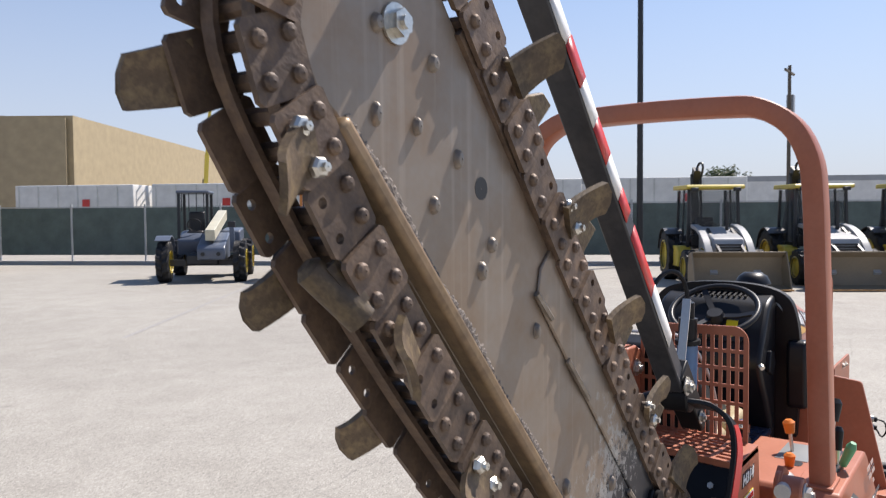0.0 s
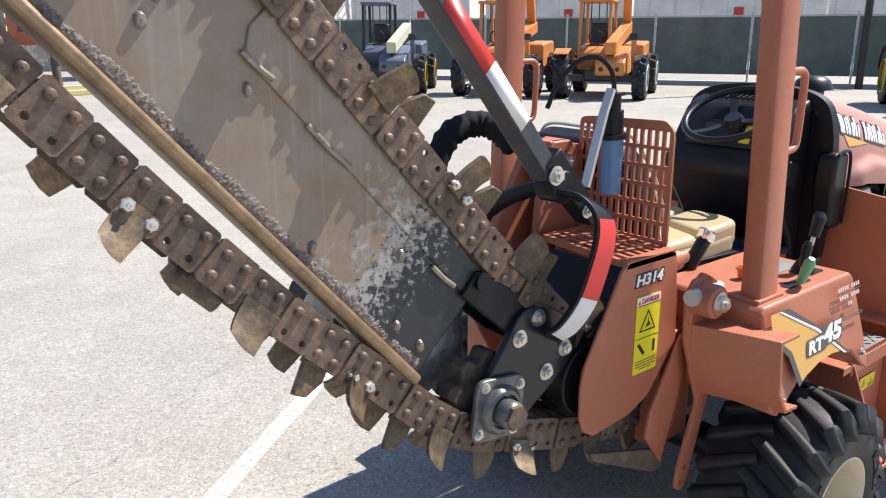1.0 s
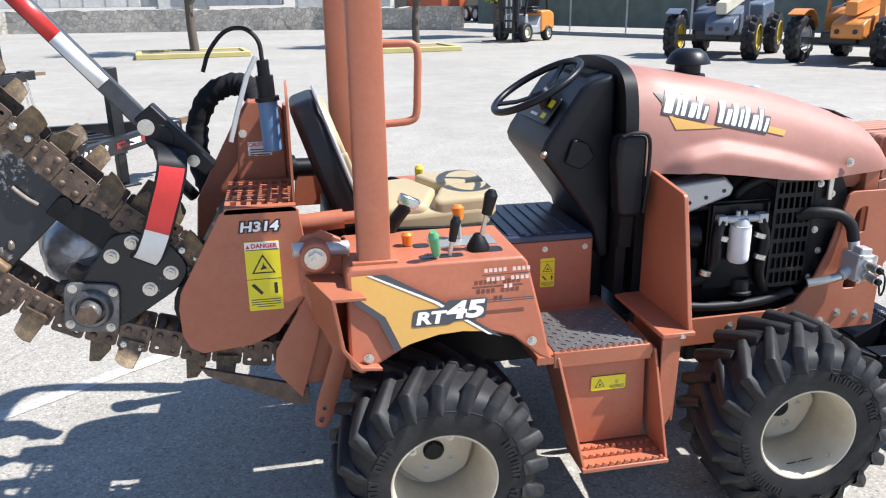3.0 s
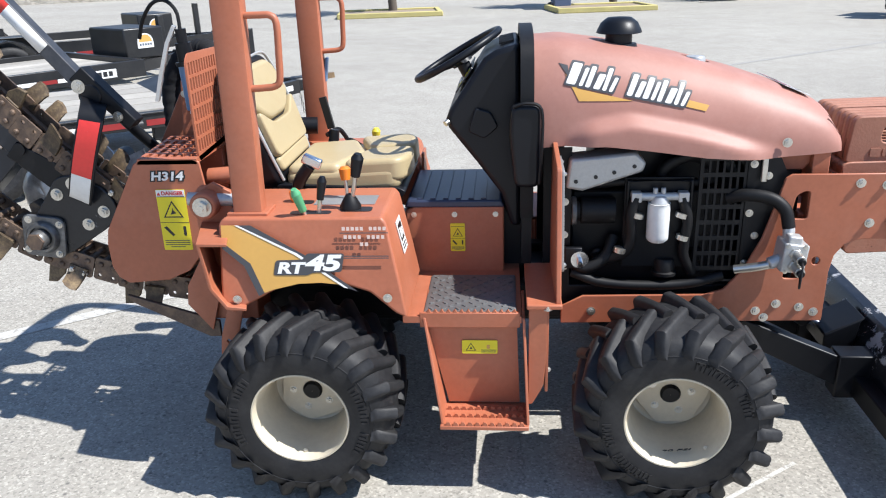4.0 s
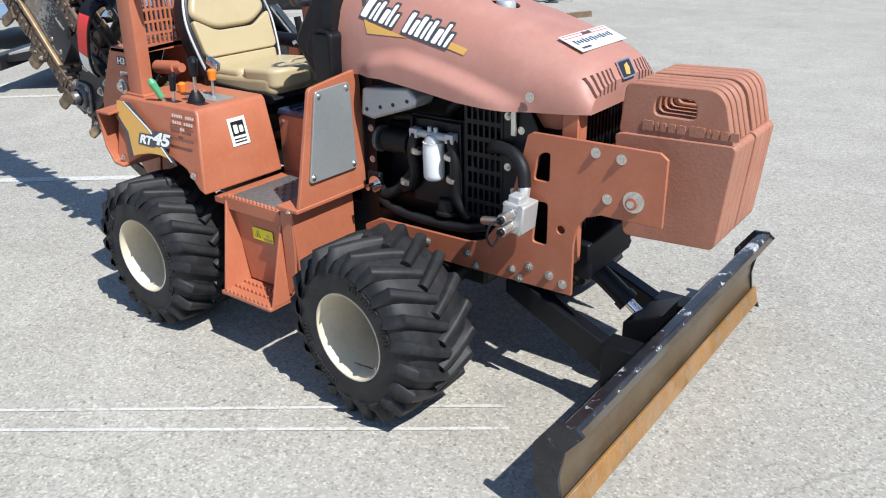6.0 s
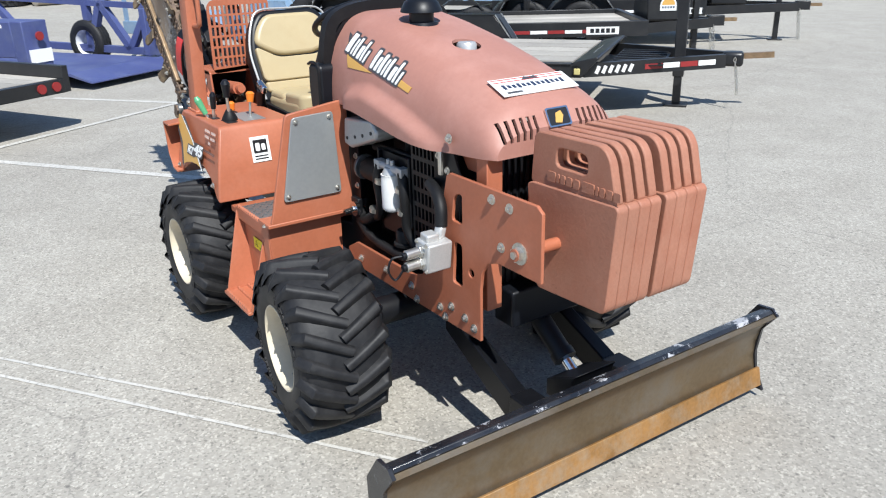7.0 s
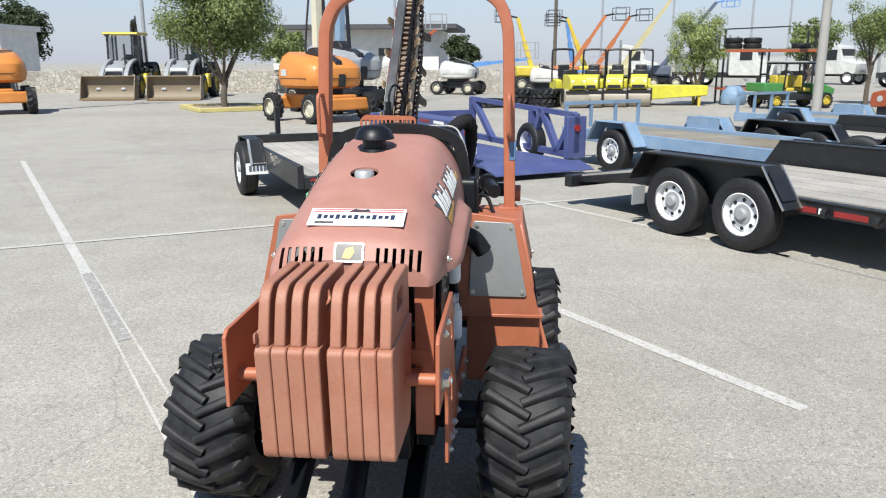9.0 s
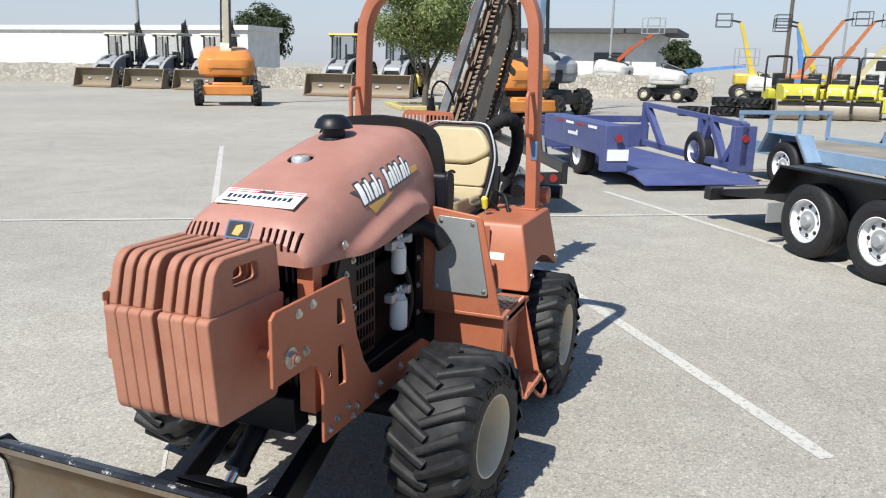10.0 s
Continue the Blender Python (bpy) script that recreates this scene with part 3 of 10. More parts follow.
def hood_station(x):
    top = np.interp(x, [0.745, 0.86, 1.06, 1.26, 1.45, 1.60, 1.68, 1.72, 1.745, 1.762], [1.372, 1.378, 1.347, 1.305, 1.253, 1.203, 1.170, 1.149, 1.124, 1.092])
    low = np.interp(x, [0.745, 0.86, 1.0, 1.15, 1.32, 1.50, 1.60, 1.762], [1.035, 1.045, 1.048, 1.030, 1.005, 0.992, 0.997, 1.006])
    half = np.interp(x, [0.745, 0.9, 1.2, 1.5, 1.68, 1.73, 1.762], [0.288, 0.290, 0.288, 0.282, 0.270, 0.262, 0.250])
    return float(top), float(low), float(half)


def hood_ring(x, n=60):
    """One rib of the hood: a rounded box whose flanks swell out below a sloping crease."""
    top, low, half = hood_station(x)
    crease = float(np.interp(x, [0.84, 0.95, 1.08, 1.30, 1.58], [1.06, 1.115, 1.135, 1.088, 1.005]))
    swell = 0.038 * ease(0.86, 0.96, x) * (1 - ease(1.40, 1.60, x))
    ring = []
    for i in range(2 * n + 1):
        a = math.pi * i / (2 * n)
        c, s = math.cos(a), math.sin(a)
        z = low + (top - low) * abs(s) ** (2 / 2.6)
        y = half * math.copysign(abs(c) ** (2 / 4.2), c)
        y -= math.copysign(0.030 * max(0, (z - low) / (top - low)) ** 2, c) * min(1, abs(c) * 1.5)
        y += math.copysign(swell * (1 - ease(crease - 0.030, crease + 0.022, z)), c) * min(1, abs(c) * 3)
        ring.append((x, YC - y, z))
    return ring


bm = B()
stations = [0.745 + 0.025 * k for k in range(37)] + [1.67, 1.69, 1.71, 1.725, 1.74, 1.752, 1.762]
rings = [[bm.verts.new(p) for p in hood_ring(x)] for x in stations]
for P, Q in zip(rings, rings[1:]):
    for j in range(len(P) - 1):
        bm.faces.new((P[j], P[j + 1], Q[j + 1], Q[j]))
last = rings[-1]
mid = [bm.verts.new((1.770, YC + (v.co.y - YC) * 0.97, 1.005 + (v.co.z - 1.006) * 0.9)) for v in last]
for j in range(len(last) - 1):
    bm.faces.new((last[j], last[j + 1], mid[j + 1], mid[j]))
bm.faces.new(mid)
hood = part("hood", bm, "faded", trencher, "sun-faded orange moulded engine hood", solid=0.010, smooth=50)
slots = B()
for s in (-1, 1):
    for k in range(6):
        obox(slots, pose(1.745, YC + s * (0.088 + 0.025 * k), 1.078, 0, -25, 0), 0.14, 0.0115, 0.070)
lathe(slots, [(0.0001, 0.2), (0.050, 0.2), (0.050, -0.02), (0.0001, -0.02)], (1.325, -0.02, 1.27), "z", 24)
cut(hood, slots)

# air intake cap and filler cap
bm = B()
lathe(bm, [(0.001, 0.088), (0.040, 0.086), (0.062, 0.070), (0.075, 0.044), (0.077, 0.036), (0.070, 0.034), (0.045, 0.032), (0.045, 0.002), (0.060, 0.0), (0.064, -0.012), (0.001, -0.012)], (1.06, -0.03, 1.345), "z", 32)
part("air_intake_cap", bm, "plastic", hood, "black mushroom air intake cap")
bm = B()
lathe(bm, [(0.001, 0.022), (0.030, 0.020), (0.035, 0.012), (0.035, -0.05), (0.001, -0.05)], (1.325, -0.02, 1.275), "z", 24)
part("filler_cap", bm, "alu", trencher, "metal filler cap in the hood opening")
bm = B()
box(bm, 1.24, 1.44, -0.12, 0.1, 1.13, 1.23)
part("fuel_tank", bm, "plastic", trencher, bevel=0.02)

# hood side emblem: dark outline, white slanted bars, gold arrow
LOGO = facing((1.135, -0.2875, 1.225), (0.982, 0.012, -0.187), (0.18, 0.09, 0.98))


def emblem(m, parent):
    """Two groups of white slanted bars, each with a thin dark outline, and a gold arrow under them."""
    bars, x = [], -0.268
    for w, h in ((0.030, 0.066), (0.0, 0), (0.012, 0.058), (0.015, 0.066), (0.0, 0), (0.021, 0.048), (0.013, 0.070), (0.012, 0.046), (0.030, 0), (0.018, 0.066), (0.017, 0.050), (0.018, 0.066), (0.012, 0.058), (0.015, 0.066), (0.0, 0), (0.021, 0.048), (0.013, 0.070), (0.012, 0.046)):
        if h:
            bars.append((x, w, h, -0.030 - 0.022 * (x + 0.268)))
        x += w + (0.0085 if w else 0.003)
    right = x
    arrow = plate("emblem_arrow", [(-0.275, -0.002), (-0.215, -0.078), (-0.045, -0.048), (-0.225, -0.040)], "gold", parent, m, 0.0016)
    up = Matrix.Translation((0, 0, 0.0006))
    plate("emblem_tip", [(-0.300, 0.026), (-0.270, 0.024), (-0.262, -0.010)], "decal_grey", arrow, up, 0.0016)
    plate("emblem_arrow", [(right - 0.004, -0.016), (right + 0.074, -0.022), (right + 0.066, -0.042), (right - 0.006, -0.038)], "gold", arrow, up, 0.0016)
    for x, w, h, y in bars:
        g = 0.0065
        plate("emblem_outline", rounded([(x - g, y - g), (x + w + g, y - g), (x + w + g + 0.016, y + h + g), (x - g + 0.016, y + h + g)], 0.006, 2), "decal_grey", arrow, Matrix.Translation((0, 0, 0.0012)), 0.0016)
        plate("emblem_bar", rounded([(x, y), (x + w, y), (x + w + 0.016, y + h), (x + 0.016, y + h)], 0.005, 2), "decal_white", arrow, Matrix.Translation((0, 0, 0.0026)), 0.0012)
    return arrow


def wrap(ob, onto, side):
    """Lay a flat emblem and its pieces on the curved flank of the hood."""
    tree = BVHTree.FromPolygons([v.co for v in onto.data.vertices], [p.vertices for p in onto.data.polygons])
    lie = ob.matrix_basis.copy()
    for o in (ob, *ob.children):
        mw = lie if o is ob else lie @ o.matrix_basis
        bm = B()
        bm.from_mesh(o.data)
        bmesh.ops.triangulate(bm, faces=bm.faces[:])
        bmesh.ops.subdivide_edges(bm, edges=[e for e in bm.edges if e.calc_length() > 0.02], cuts=3, use_grid_fill=True)
        me = bpy.data.meshes.new(o.data.name)
        for v in bm.verts:
            p = mw @ v.co
            off = (v.co.z if o is ob else v.co.z + o.matrix_basis.translation.z) + 0.0008
            hit = tree.ray_cast(Vector((p.x, side * 1.0, p.z)), Vector((0, -side, 0)))[0]
            v.co = Vector((p.x, (hit.y if hit else side * 0.28) + side * off, p.z))
        bm.to_mesh(me)
        bm.free()
        me.materials.append(o.data.materials[0])
        o.data = me
        o.matrix_basis = Matrix()


wrap(emblem(LOGO, hood), hood, -1)
wrap(emblem(facing((1.135, 0.312, 1.225), (-0.982, 0.012, 0.187), (0.18, -0.09, 0.98)), hood), hood, 1)
st = plate("auction_sticker", rect(0.305, 0.095), "decal_white", hood, facing((1.640, 0.015, 1.1885), (0, 1, 0), (-0.924, 0, 0.381)), 0.0025, "white paper sticker with unreadable lines")
plate("sticker_line", rect(0.29, 0.004, 0, 0.028), "red", st, Matrix.Translation((0, 0, 0.0026)), 0.0006)
plate("sticker_line", rect(0.29, 0.004, 0, 0.041), "red", st, Matrix.Translation((0, 0, 0.0026)), 0.0006)
plate("sticker_figure", [(-0.03, 0.028), (-0.012, 0.045), (0.01, 0.038), (0.03, 0.045), (0.04, 0.028)], "decal_grey", st, Matrix.Translation((0, 0, 0.0033)), 0.0006)
for k in range(13):
    plate("sticker_bar", rect(0.013, 0.018 if k % 3 else 0.026, -0.12 + k * 0.0195, 0.0), "lid", st, Matrix.Translation((0, 0, 0.0026)), 0.0006)
plate("sticker_bar", rect(0.06, 0.010, -0.10, -0.032), "decal_grey", st, Matrix.Translation((0, 0, 0.0026)), 0.0006)
em = plate("hood_badge", rounded(rect(0.092, 0.062), 0.006, 2), "chrome", hood, facing((1.760, 0.012, 1.104), (0, 1, 0), (-0.50, 0, 0.866)), 0.004, "small metal badge")
plate("badge_field", rounded(rect(0.080, 0.052), 0.006, 2), "decal_black", em, Matrix.Translation((0, 0, 0.004)), 0.001)
plate("badge_figure", [(-0.02, -0.018), (0.005, -0.022), (0.018, 0.0), (0.012, 0.018), (-0.01, 0.012)], "gold", em, Matrix.Translation((0, 0, 0.005)), 0.001)
for s in (-1, 1):
    bolt(hood, (1.58, YC + s * 0.285, 1.045), (0, s, 0), 0.011)

# frame under the hood front, radiator
bm = B()
for s in (-1, 1):
    yy = YC + s * 0.225
    prism(bm, [(1.60, 0.94), (1.66, 0.94), (1.735, 1.01), (1.735, 1.03), (1.52, 1.03), (1.56, 0.99)], "y", yy - 0.004, yy + 0.004)
    box(bm, 1.68, 1.735, yy - 0.03, yy + 0.03, 0.50, 1.02)
box(bm, 1.66, 1.739, YC - 0.24, YC + 0.24, 0.74, 0.79)
part("front_frame", bm, "orange", trencher, bevel=0.003)
bm = B()
box(bm, 1.52, 1.66, -0.20, 0.225, 0.50, 1.04)
radiator = part("radiator", bm, "black", trencher, "black finned radiator", bevel=0.002)
for k in range(16):
    bm = B()
    box(bm, 1.66, 1.668, -0.19 + k * 0.026, -0.178 + k * 0.026, 0.52, 1.03)
    part("fin", bm, "black", radiator)
bm = B()
obox(bm, pose(1.70, 0.02, 0.48), 0.10, 0.34, 0.13)
part("battery_tray", bm, "plastic", trencher, bevel=0.008)

# side plates that carry the weights
PLATE = [(0.865, 0.405), (1.762, 0.418), (1.762, 0.60), (1.772, 0.66), (1.80, 0.70), (1.85, 0.718), (2.045, 0.718), (2.045, 0.925), (2.02, 0.943), (1.605, 0.943), (1.585, 0.93), (1.53, 0.72), (1.48, 0.61), (1.42, 0.535), (1.36, 0.515), (0.94, 0.51), (0.865, 0.47)]
for s in (-1, 1):
    y = YC + s * 0.297
    bm = B()
    prism(bm, PLATE, "y", y - 0.006, y + 0.006)
    p = part("side_plate", bm, "orange", trencher, "orange steel side plate with cut-outs")
    holes = B()
    for pts in ([(1.612, 0.79), (1.668, 0.79), (1.668, 0.885), (1.648, 0.885), (1.625, 0.87)], [(1.612, 0.575), (1.665, 0.575), (1.665, 0.72), (1.625, 0.72)]):
        prism(holes, rounded(pts, 0.012, 3), "y", y - 0.05, y + 0.05)
    cyl(holes, (1.715, y - 0.05, 0.64), (1.715, y + 0.05, 0.64), 0.014, n=14)
    cut(p, holes)
    b2 = p.modifiers.new("rounded_edges", "BEVEL")
    b2.width, b2.segments, b2.limit_method, b2.angle_limit = 0.0025, 2, "ANGLE", radians(40)
    for x, z in ((1.822, 0.912), (1.905, 0.905), (1.868, 0.775), (0.97, 0.452), (1.17, 0.47), (1.35, 0.468), (1.385, 0.428), (1.602, 0.482), (1.535, 0.455), (1.68, 0.47), (1.73, 0.452), (1.565, 0.43)):
        bolt(p, (x, y + s * 0.006, z), (0, s, 0), 0.011)
    bolt(p, (1.953, y + s * 0.006, 0.783), (0, s, 0), 0.023, "pin_nut")
bm = B()
cyl(bm, (1.953, YC - 0.325, 0.783), (1.953, YC + 0.325, 0.783), 0.019, n=16)
part("weight_rod", bm, "orange", trencher)
bm = B()
box(bm, 1.735, 1.80, YC - 0.22, YC + 0.22, 0.70, 0.73)
box(bm, 1.80, 1.83, YC - 0.15, YC + 0.15, 0.66, 0.90)
part("weight_bracket", bm, "orange", trencher, bevel=0.003)

# front weights
LOWER = [(1.812, 0.935), (1.835, 0.945), (2.175, 0.952), (2.186, 0.94), (2.160, 0.645), (2.148, 0.625), (1.875, 0.612), (1.862, 0.625)]
UPPER = [(1.822, 0.940), (1.836, 1.084), (1.852, 1.099), (2.095, 1.104), (2.122, 1.093), (2.142, 1.066), (2.174, 0.945)]
for k in range(8):
    y = -0.131 + k * 0.0432 + (0.017 if k > 3 else 0)
    bm = B()
    prism(bm, rounded(LOWER, 0.012, 3), "y", y - 0.0205, y + 0.0205)
    w = part("front_weight", bm, "weight", trencher, "orange cast iron suitcase weight", bevel=0.004)
    bm = B()
    prism(bm, rounded(UPPER, 0.02, 3), "y", y - 0.0145, y + 0.0145)
    g = part("weight_grip", bm, "weight", w)
    hole = B()
    prism(hole, rounded([(1.93, 1.010), (2.06, 1.010), (2.055, 1.066), (1.935, 1.066)], 0.02, 3), "y", y - 0.05, y + 0.05)
    cut(g, hole)
    b2 = g.modifiers.new("rounded_edges", "BEVEL")
    b2.width, b2.segments, b2.limit_method, b2.angle_limit = 0.004, 2, "ANGLE", radians(40)
    if k in (0,):
        x = 1.90
        for ww in (0.034, 0.010, 0.018, 0.022, 0.024, 0.0, 0.046, 0.010, 0.018, 0.022, 0.024):
            if ww:
                bm = B()
                prism(bm, rounded(rect(ww, 0.030 if ww > 0.03 else 0.026, x + ww / 2, 0.977), 0.005, 2), "y", y - 0.0185, y - 0.0140)
                part("cast_bar", bm, "weight", w)
                x += ww + 0.006
            else:
                x += 0.006

# dozer blade
bl = Matrix.Translation((2.026, -0.010, 0.006)) @ Matrix.Rotation(radians(-0.6), 4, "Z")
bm = B()
front = [(0.040, 0.02), (0.012, 0.07), (0.0, 0.13), (0.002, 0.19), (0.018, 0.25), (0.050, 0.300), (0.072, 0.312)]
prof = front + [(0.058, 0.322), (0.036, 0.312), (0.004, 0.262), (-0.012, 0.20), (-0.014, 0.13), (-0.002, 0.066), (0.026, 0.02)]
prism(bm, prof, "y", -0.80, 0.80)
blade = part("dozer_blade", bm, "blade", trencher, "curved bronze-brown worn steel dozer blade", smooth=50)
blade.matrix_basis = bl
bm = B()
prism(bm, [(0.026, 0.012), (0.012, 0.088), (0.024, 0.092), (0.040, 0.020)], "y", -0.80, 0.80)
e = part("cutting_edge", bm, "edge", blade, "rusty bolt-on cutting edge", bevel=0.002)
e.matrix_basis = Matrix.Translation((0.008, 0, 0))
bm = B()
back_prof = [(0.060, 0.325), (0.034, 0.316), (-0.002, 0.262), (-0.017, 0.20), (-0.019, 0.13), (-0.007, 0.066), (0.020, 0.016), (-0.005, 0.016), (-0.030, 0.075), (-0.048, 0.14), (-0.046, 0.20), (-0.030, 0.268), (0.012, 0.330), (0.05, 0.338)]
prism(bm, back_prof, "y", -0.795, 0.795)
part("blade_back", bm, "blade_black", blade, "scraped glossy black blade back", bevel=0.003)
for y in (-0.803, 0.803):
    bm = B()
    prism(bm, [(0.075, 0.318), (0.05, 0.34), (-0.01, 0.335), (-0.075, 0.24), (-0.07, 0.10), (-0.02, 0.0), (0.055, 0.0), (0.016, 0.08), (0.006, 0.15), (0.020, 0.245)], "y", y - 0.006, y + 0.006)
    ep = part("end_plate", bm, "blade_black", blade)
    h = B()
    cyl(h, (0.0, y - 0.05, 0.27), (0.0, y + 0.05, 0.27), 0.010, n=10)
    cut(ep, h)
bm = B()
for s in (-1, 1):
    y = s * 0.20
    prism(bm, [(-0.05, 0.10), (-0.05, 0.22), (-0.14, 0.235), (-0.50, 0.385), (-0.55, 0.37), (-0.55, 0.32), (-0.16, 0.125)], "y", y - 0.03, y + 0.03)
    box(bm, -0.16, -0.03, y - 0.045, y + 0.045, 0.08, 0.25)
box(bm, -0.10, -0.04, -0.62, 0.62, 0.09, 0.17)
prism(bm, [(-0.035, 0.31), (-0.02, 0.33), (-0.16, 0.26), (-0.16, 0.20), (-0.05, 0.2)], "y", -0.09, 0.09)
part("push_arm", bm, "black", blade, "black box-section push arms", bevel=0.005)
bm = B()
cyl(bm, (-0.44, 0.02, 0.46), (-0.20, 0.02, 0.29), 0.036, n=18)
cyl(bm, (-0.215, 0.02, 0.30), (-0.19, 0.02, 0.282), 0.042, n=18)
part("lift_cylinder", bm, "black", blade, "black hydraulic lift cylinder")
bm = B()
cyl(bm, (-0.20, 0.02, 0.29), (-0.10, 0.02, 0.22), 0.019, n=14)
cyl(bm, (-0.12, -0.02, 0.225), (-0.12, 0.06, 0.225), 0.030, n=14)
part("cylinder_rod", bm, "chrome", blade)

# engine bay
bm = B()
box(bm, 0.90, 1.50, -0.165, 0.19, 0.50, 0.86)
box(bm, 0.98, 1.42, -0.13, 0.15, 0.86, 1.04)
cyl(bm, (1.50, 0.02, 0.74), (1.53, 0.02, 0.74), 0.17, n=24)
for k in range(4):
    cyl(bm, (1.00 + k * 0.115, -0.16, 0.62), (1.00 + k * 0.115, -0.185, 0.62), 0.030, n=12)
part("engine_block", bm, "black", trencher, "greasy black diesel engine block", bevel=0.012)
bm = B()
prism(bm, [(0.872, 0.900), (0.885, 1.000), (1.10, 1.022), (1.135, 0.985), (1.125, 0.955), (0.93, 0.890)], "y", -0.285, -0.175)
hs = part("heat_shield", bm, "alu", trencher, "dull silver heat shield box", bevel=0.010)
for x, z in ((0.905, 0.925), (0.97, 0.94), (1.03, 0.955), (1.095, 0.975)):
    bm = B()
    cyl(bm, (x, -0.2875, z), (x, -0.282, z), 0.007, n=10)
    part("shield_hole", bm, "decal_black", hs)
bm = B()
cyl(bm, (0.93, -0.21, 0.80), (1.05, -0.21, 0.80), 0.046, n=20)
cyl(bm, (0.905, -0.21, 0.80), (0.93, -0.21, 0.80), 0.036, n=20)
part("alternator", bm, "rubber", trencher, bevel=0.004)


def filter_can(x, y, z0, z1, r, parent=trencher):
    bm = B()
    lathe(bm, [(0.001, z0), (r * 0.75, z0), (r * 0.96, z0 + 0.008), (r, z0 + 0.02), (r, z1 - 0.012), (r * 0.95, z1), (r * 1.0, z1 + 0.004), (0.001, z1 + 0.004)], (x, y, 0), "z", 28)
    can = part("filter_can", bm, "white", parent, "white spin-on filter can")
    bm = B()
    cyl(bm, (x, y, z1 + 0.004), (x, y, z1 + 0.030), r * 0.9, r * 0.6, n=20)
    cyl(bm, (x - 0.085, y, z1 + 0.026), (x + 0.085, y, z1 + 0.026), 0.014, n=12)
    obox(bm, pose(x - 0.078, y, z1 + 0.026), 0.035, 0.034, 0.034)
    obox(bm, pose(x + 0.078, y, z1 + 0.026), 0.035, 0.034, 0.034)
    cyl(bm, (x - 0.015, y, z1 + 0.026), (x - 0.015, y, z1 + 0.056), 0.009, n=8)
    cyl(bm, (x + 0.012, y, z1 + 0.026), (x + 0.012, y, z1 + 0.056), 0.009, n=8)
    part("filter_head", bm, "alu", can, "cast aluminium filter head", bevel=0.003)
    return can


filter_can(1.188, -0.262, 0.705, 0.838, 0.038)
bm = B()
box(bm, 1.075, 1.305, -0.238, -0.228, 0.60, 0.925)
sweep(bm, [(1.085, -0.245, 0.66), (1.085, -0.245, 0.915), (1.295, -0.245, 0.915), (1.295, -0.245, 0.66)], [(-0.006, -0.010), (0.006, -0.010), (0.006, 0.010), (-0.006, 0.010)], ref=(0, 1, 0))
part("filter_bracket", bm, "black", trencher, "black filter mounting bracket", bevel=0.003)
for k, (x, z) in enumerate(((1.115, 0.800), (1.262, 0.800), (1.06, 0.675), (1.27, 0.72))):
    bm = B()
    cyl(bm, (x, -0.268, z - 0.008), (x + 0.004, -0.268, z + 0.008), 0.0215, n=14)
    part("hose_clamp", bm, "zinc", trencher)
bm = B()
lathe(bm, [(0.001, 0.05), (0.030, 0.048), (0.036, 0.036), (0.036, 0.004), (0.044, 0.0), (0.044, -0.01), (0.001, -0.01)], (1.225, -0.235, 0.585), "z", 20)
part("pump_housing", bm, "rubber", trencher, "black round pump housing")
bm = B()
cyl(bm, (0.915, -0.215, 0.80), (0.898, -0.215, 0.80), 0.050, n=24)
cyl(bm, (0.898, -0.215, 0.80), (0.890, -0.215, 0.80), 0.018, n=12)
part("alternator_pulley", bm, "bearing", trencher, bevel=0.003)
for pts, r in (([(1.11, -0.262, 0.862), (1.095, -0.268, 0.80), (1.10, -0.262, 0.72), (1.08, -0.255, 0.66), (1.0, -0.23, 0.62)], 0.019), ([(1.265, -0.262, 0.862), (1.285, -0.268, 0.78), (1.28, -0.26, 0.66), (1.32, -0.24, 0.58)], 0.018),
               ([(0.90, -0.25, 0.585), (1.0, -0.262, 0.552), (1.15, -0.265, 0.54), (1.30, -0.262, 0.545), (1.42, -0.262, 0.575)], 0.017), ([(0.97, -0.20, 0.89), (1.08, -0.215, 0.905), (1.2, -0.21, 0.905), (1.32, -0.22, 0.90)], 0.015), ([(1.36, -0.20, 0.96), (1.30, -0.2, 0.99), (1.22, -0.19, 0.95), (1.20, -0.18, 0.88)], 0.022), ([(0.90, -0.24, 0.62), (0.95, -0.25, 0.60), (1.02, -0.24, 0.64), (1.05, -0.2, 0.70)], 0.022)):
    bm = B()
    tube(bm, pts, r, 10)
    part("engine_hose", bm, "rubber", trencher)
bm = B()
obox(bm, pose(0.905, -0.262, 0.645), 0.06, 0.02, 0.075)
sw = part("battery_switch", bm, "black", trencher, bevel=0.004)
bm = B()
cyl(bm, (0.925, -0.272, 0.645), (0.925, -0.288, 0.645), 0.030, n=20)
cyl(bm, (0.925, -0.288, 0.645), (0.925, -0.33, 0.640), 0.011, n=10)
part("switch_handle", bm, "chrome", sw)


def guard_grille(y, name="fan_guard"):
    """Perforated black guard beside the fan, a frame with rows of slots."""
    x0, x1, z0, z1 = 1.325, 1.465, 0.60, 0.99
    cols, rows = 6, 7
    bm = B()
    box(bm, x0 - 0.008, x1 + 0.008, y - 0.004, y + 0.004, z0 - 0.008, z1 + 0.008)
    g = part(name, bm, "black", trencher, "black slotted steel fan guard")
    holes = B()
    for c in range(cols):
        for r in range(rows):
            x, z = x0 + (x1 - x0) * (c + 0.5) / cols, z0 + (z1 - z0) * (r + 0.5) / rows
            box(holes, x - 0.0078, x + 0.0078, y - 0.03, y + 0.03, z - 0.0200, z + 0.0200)
    return cut(g, holes)


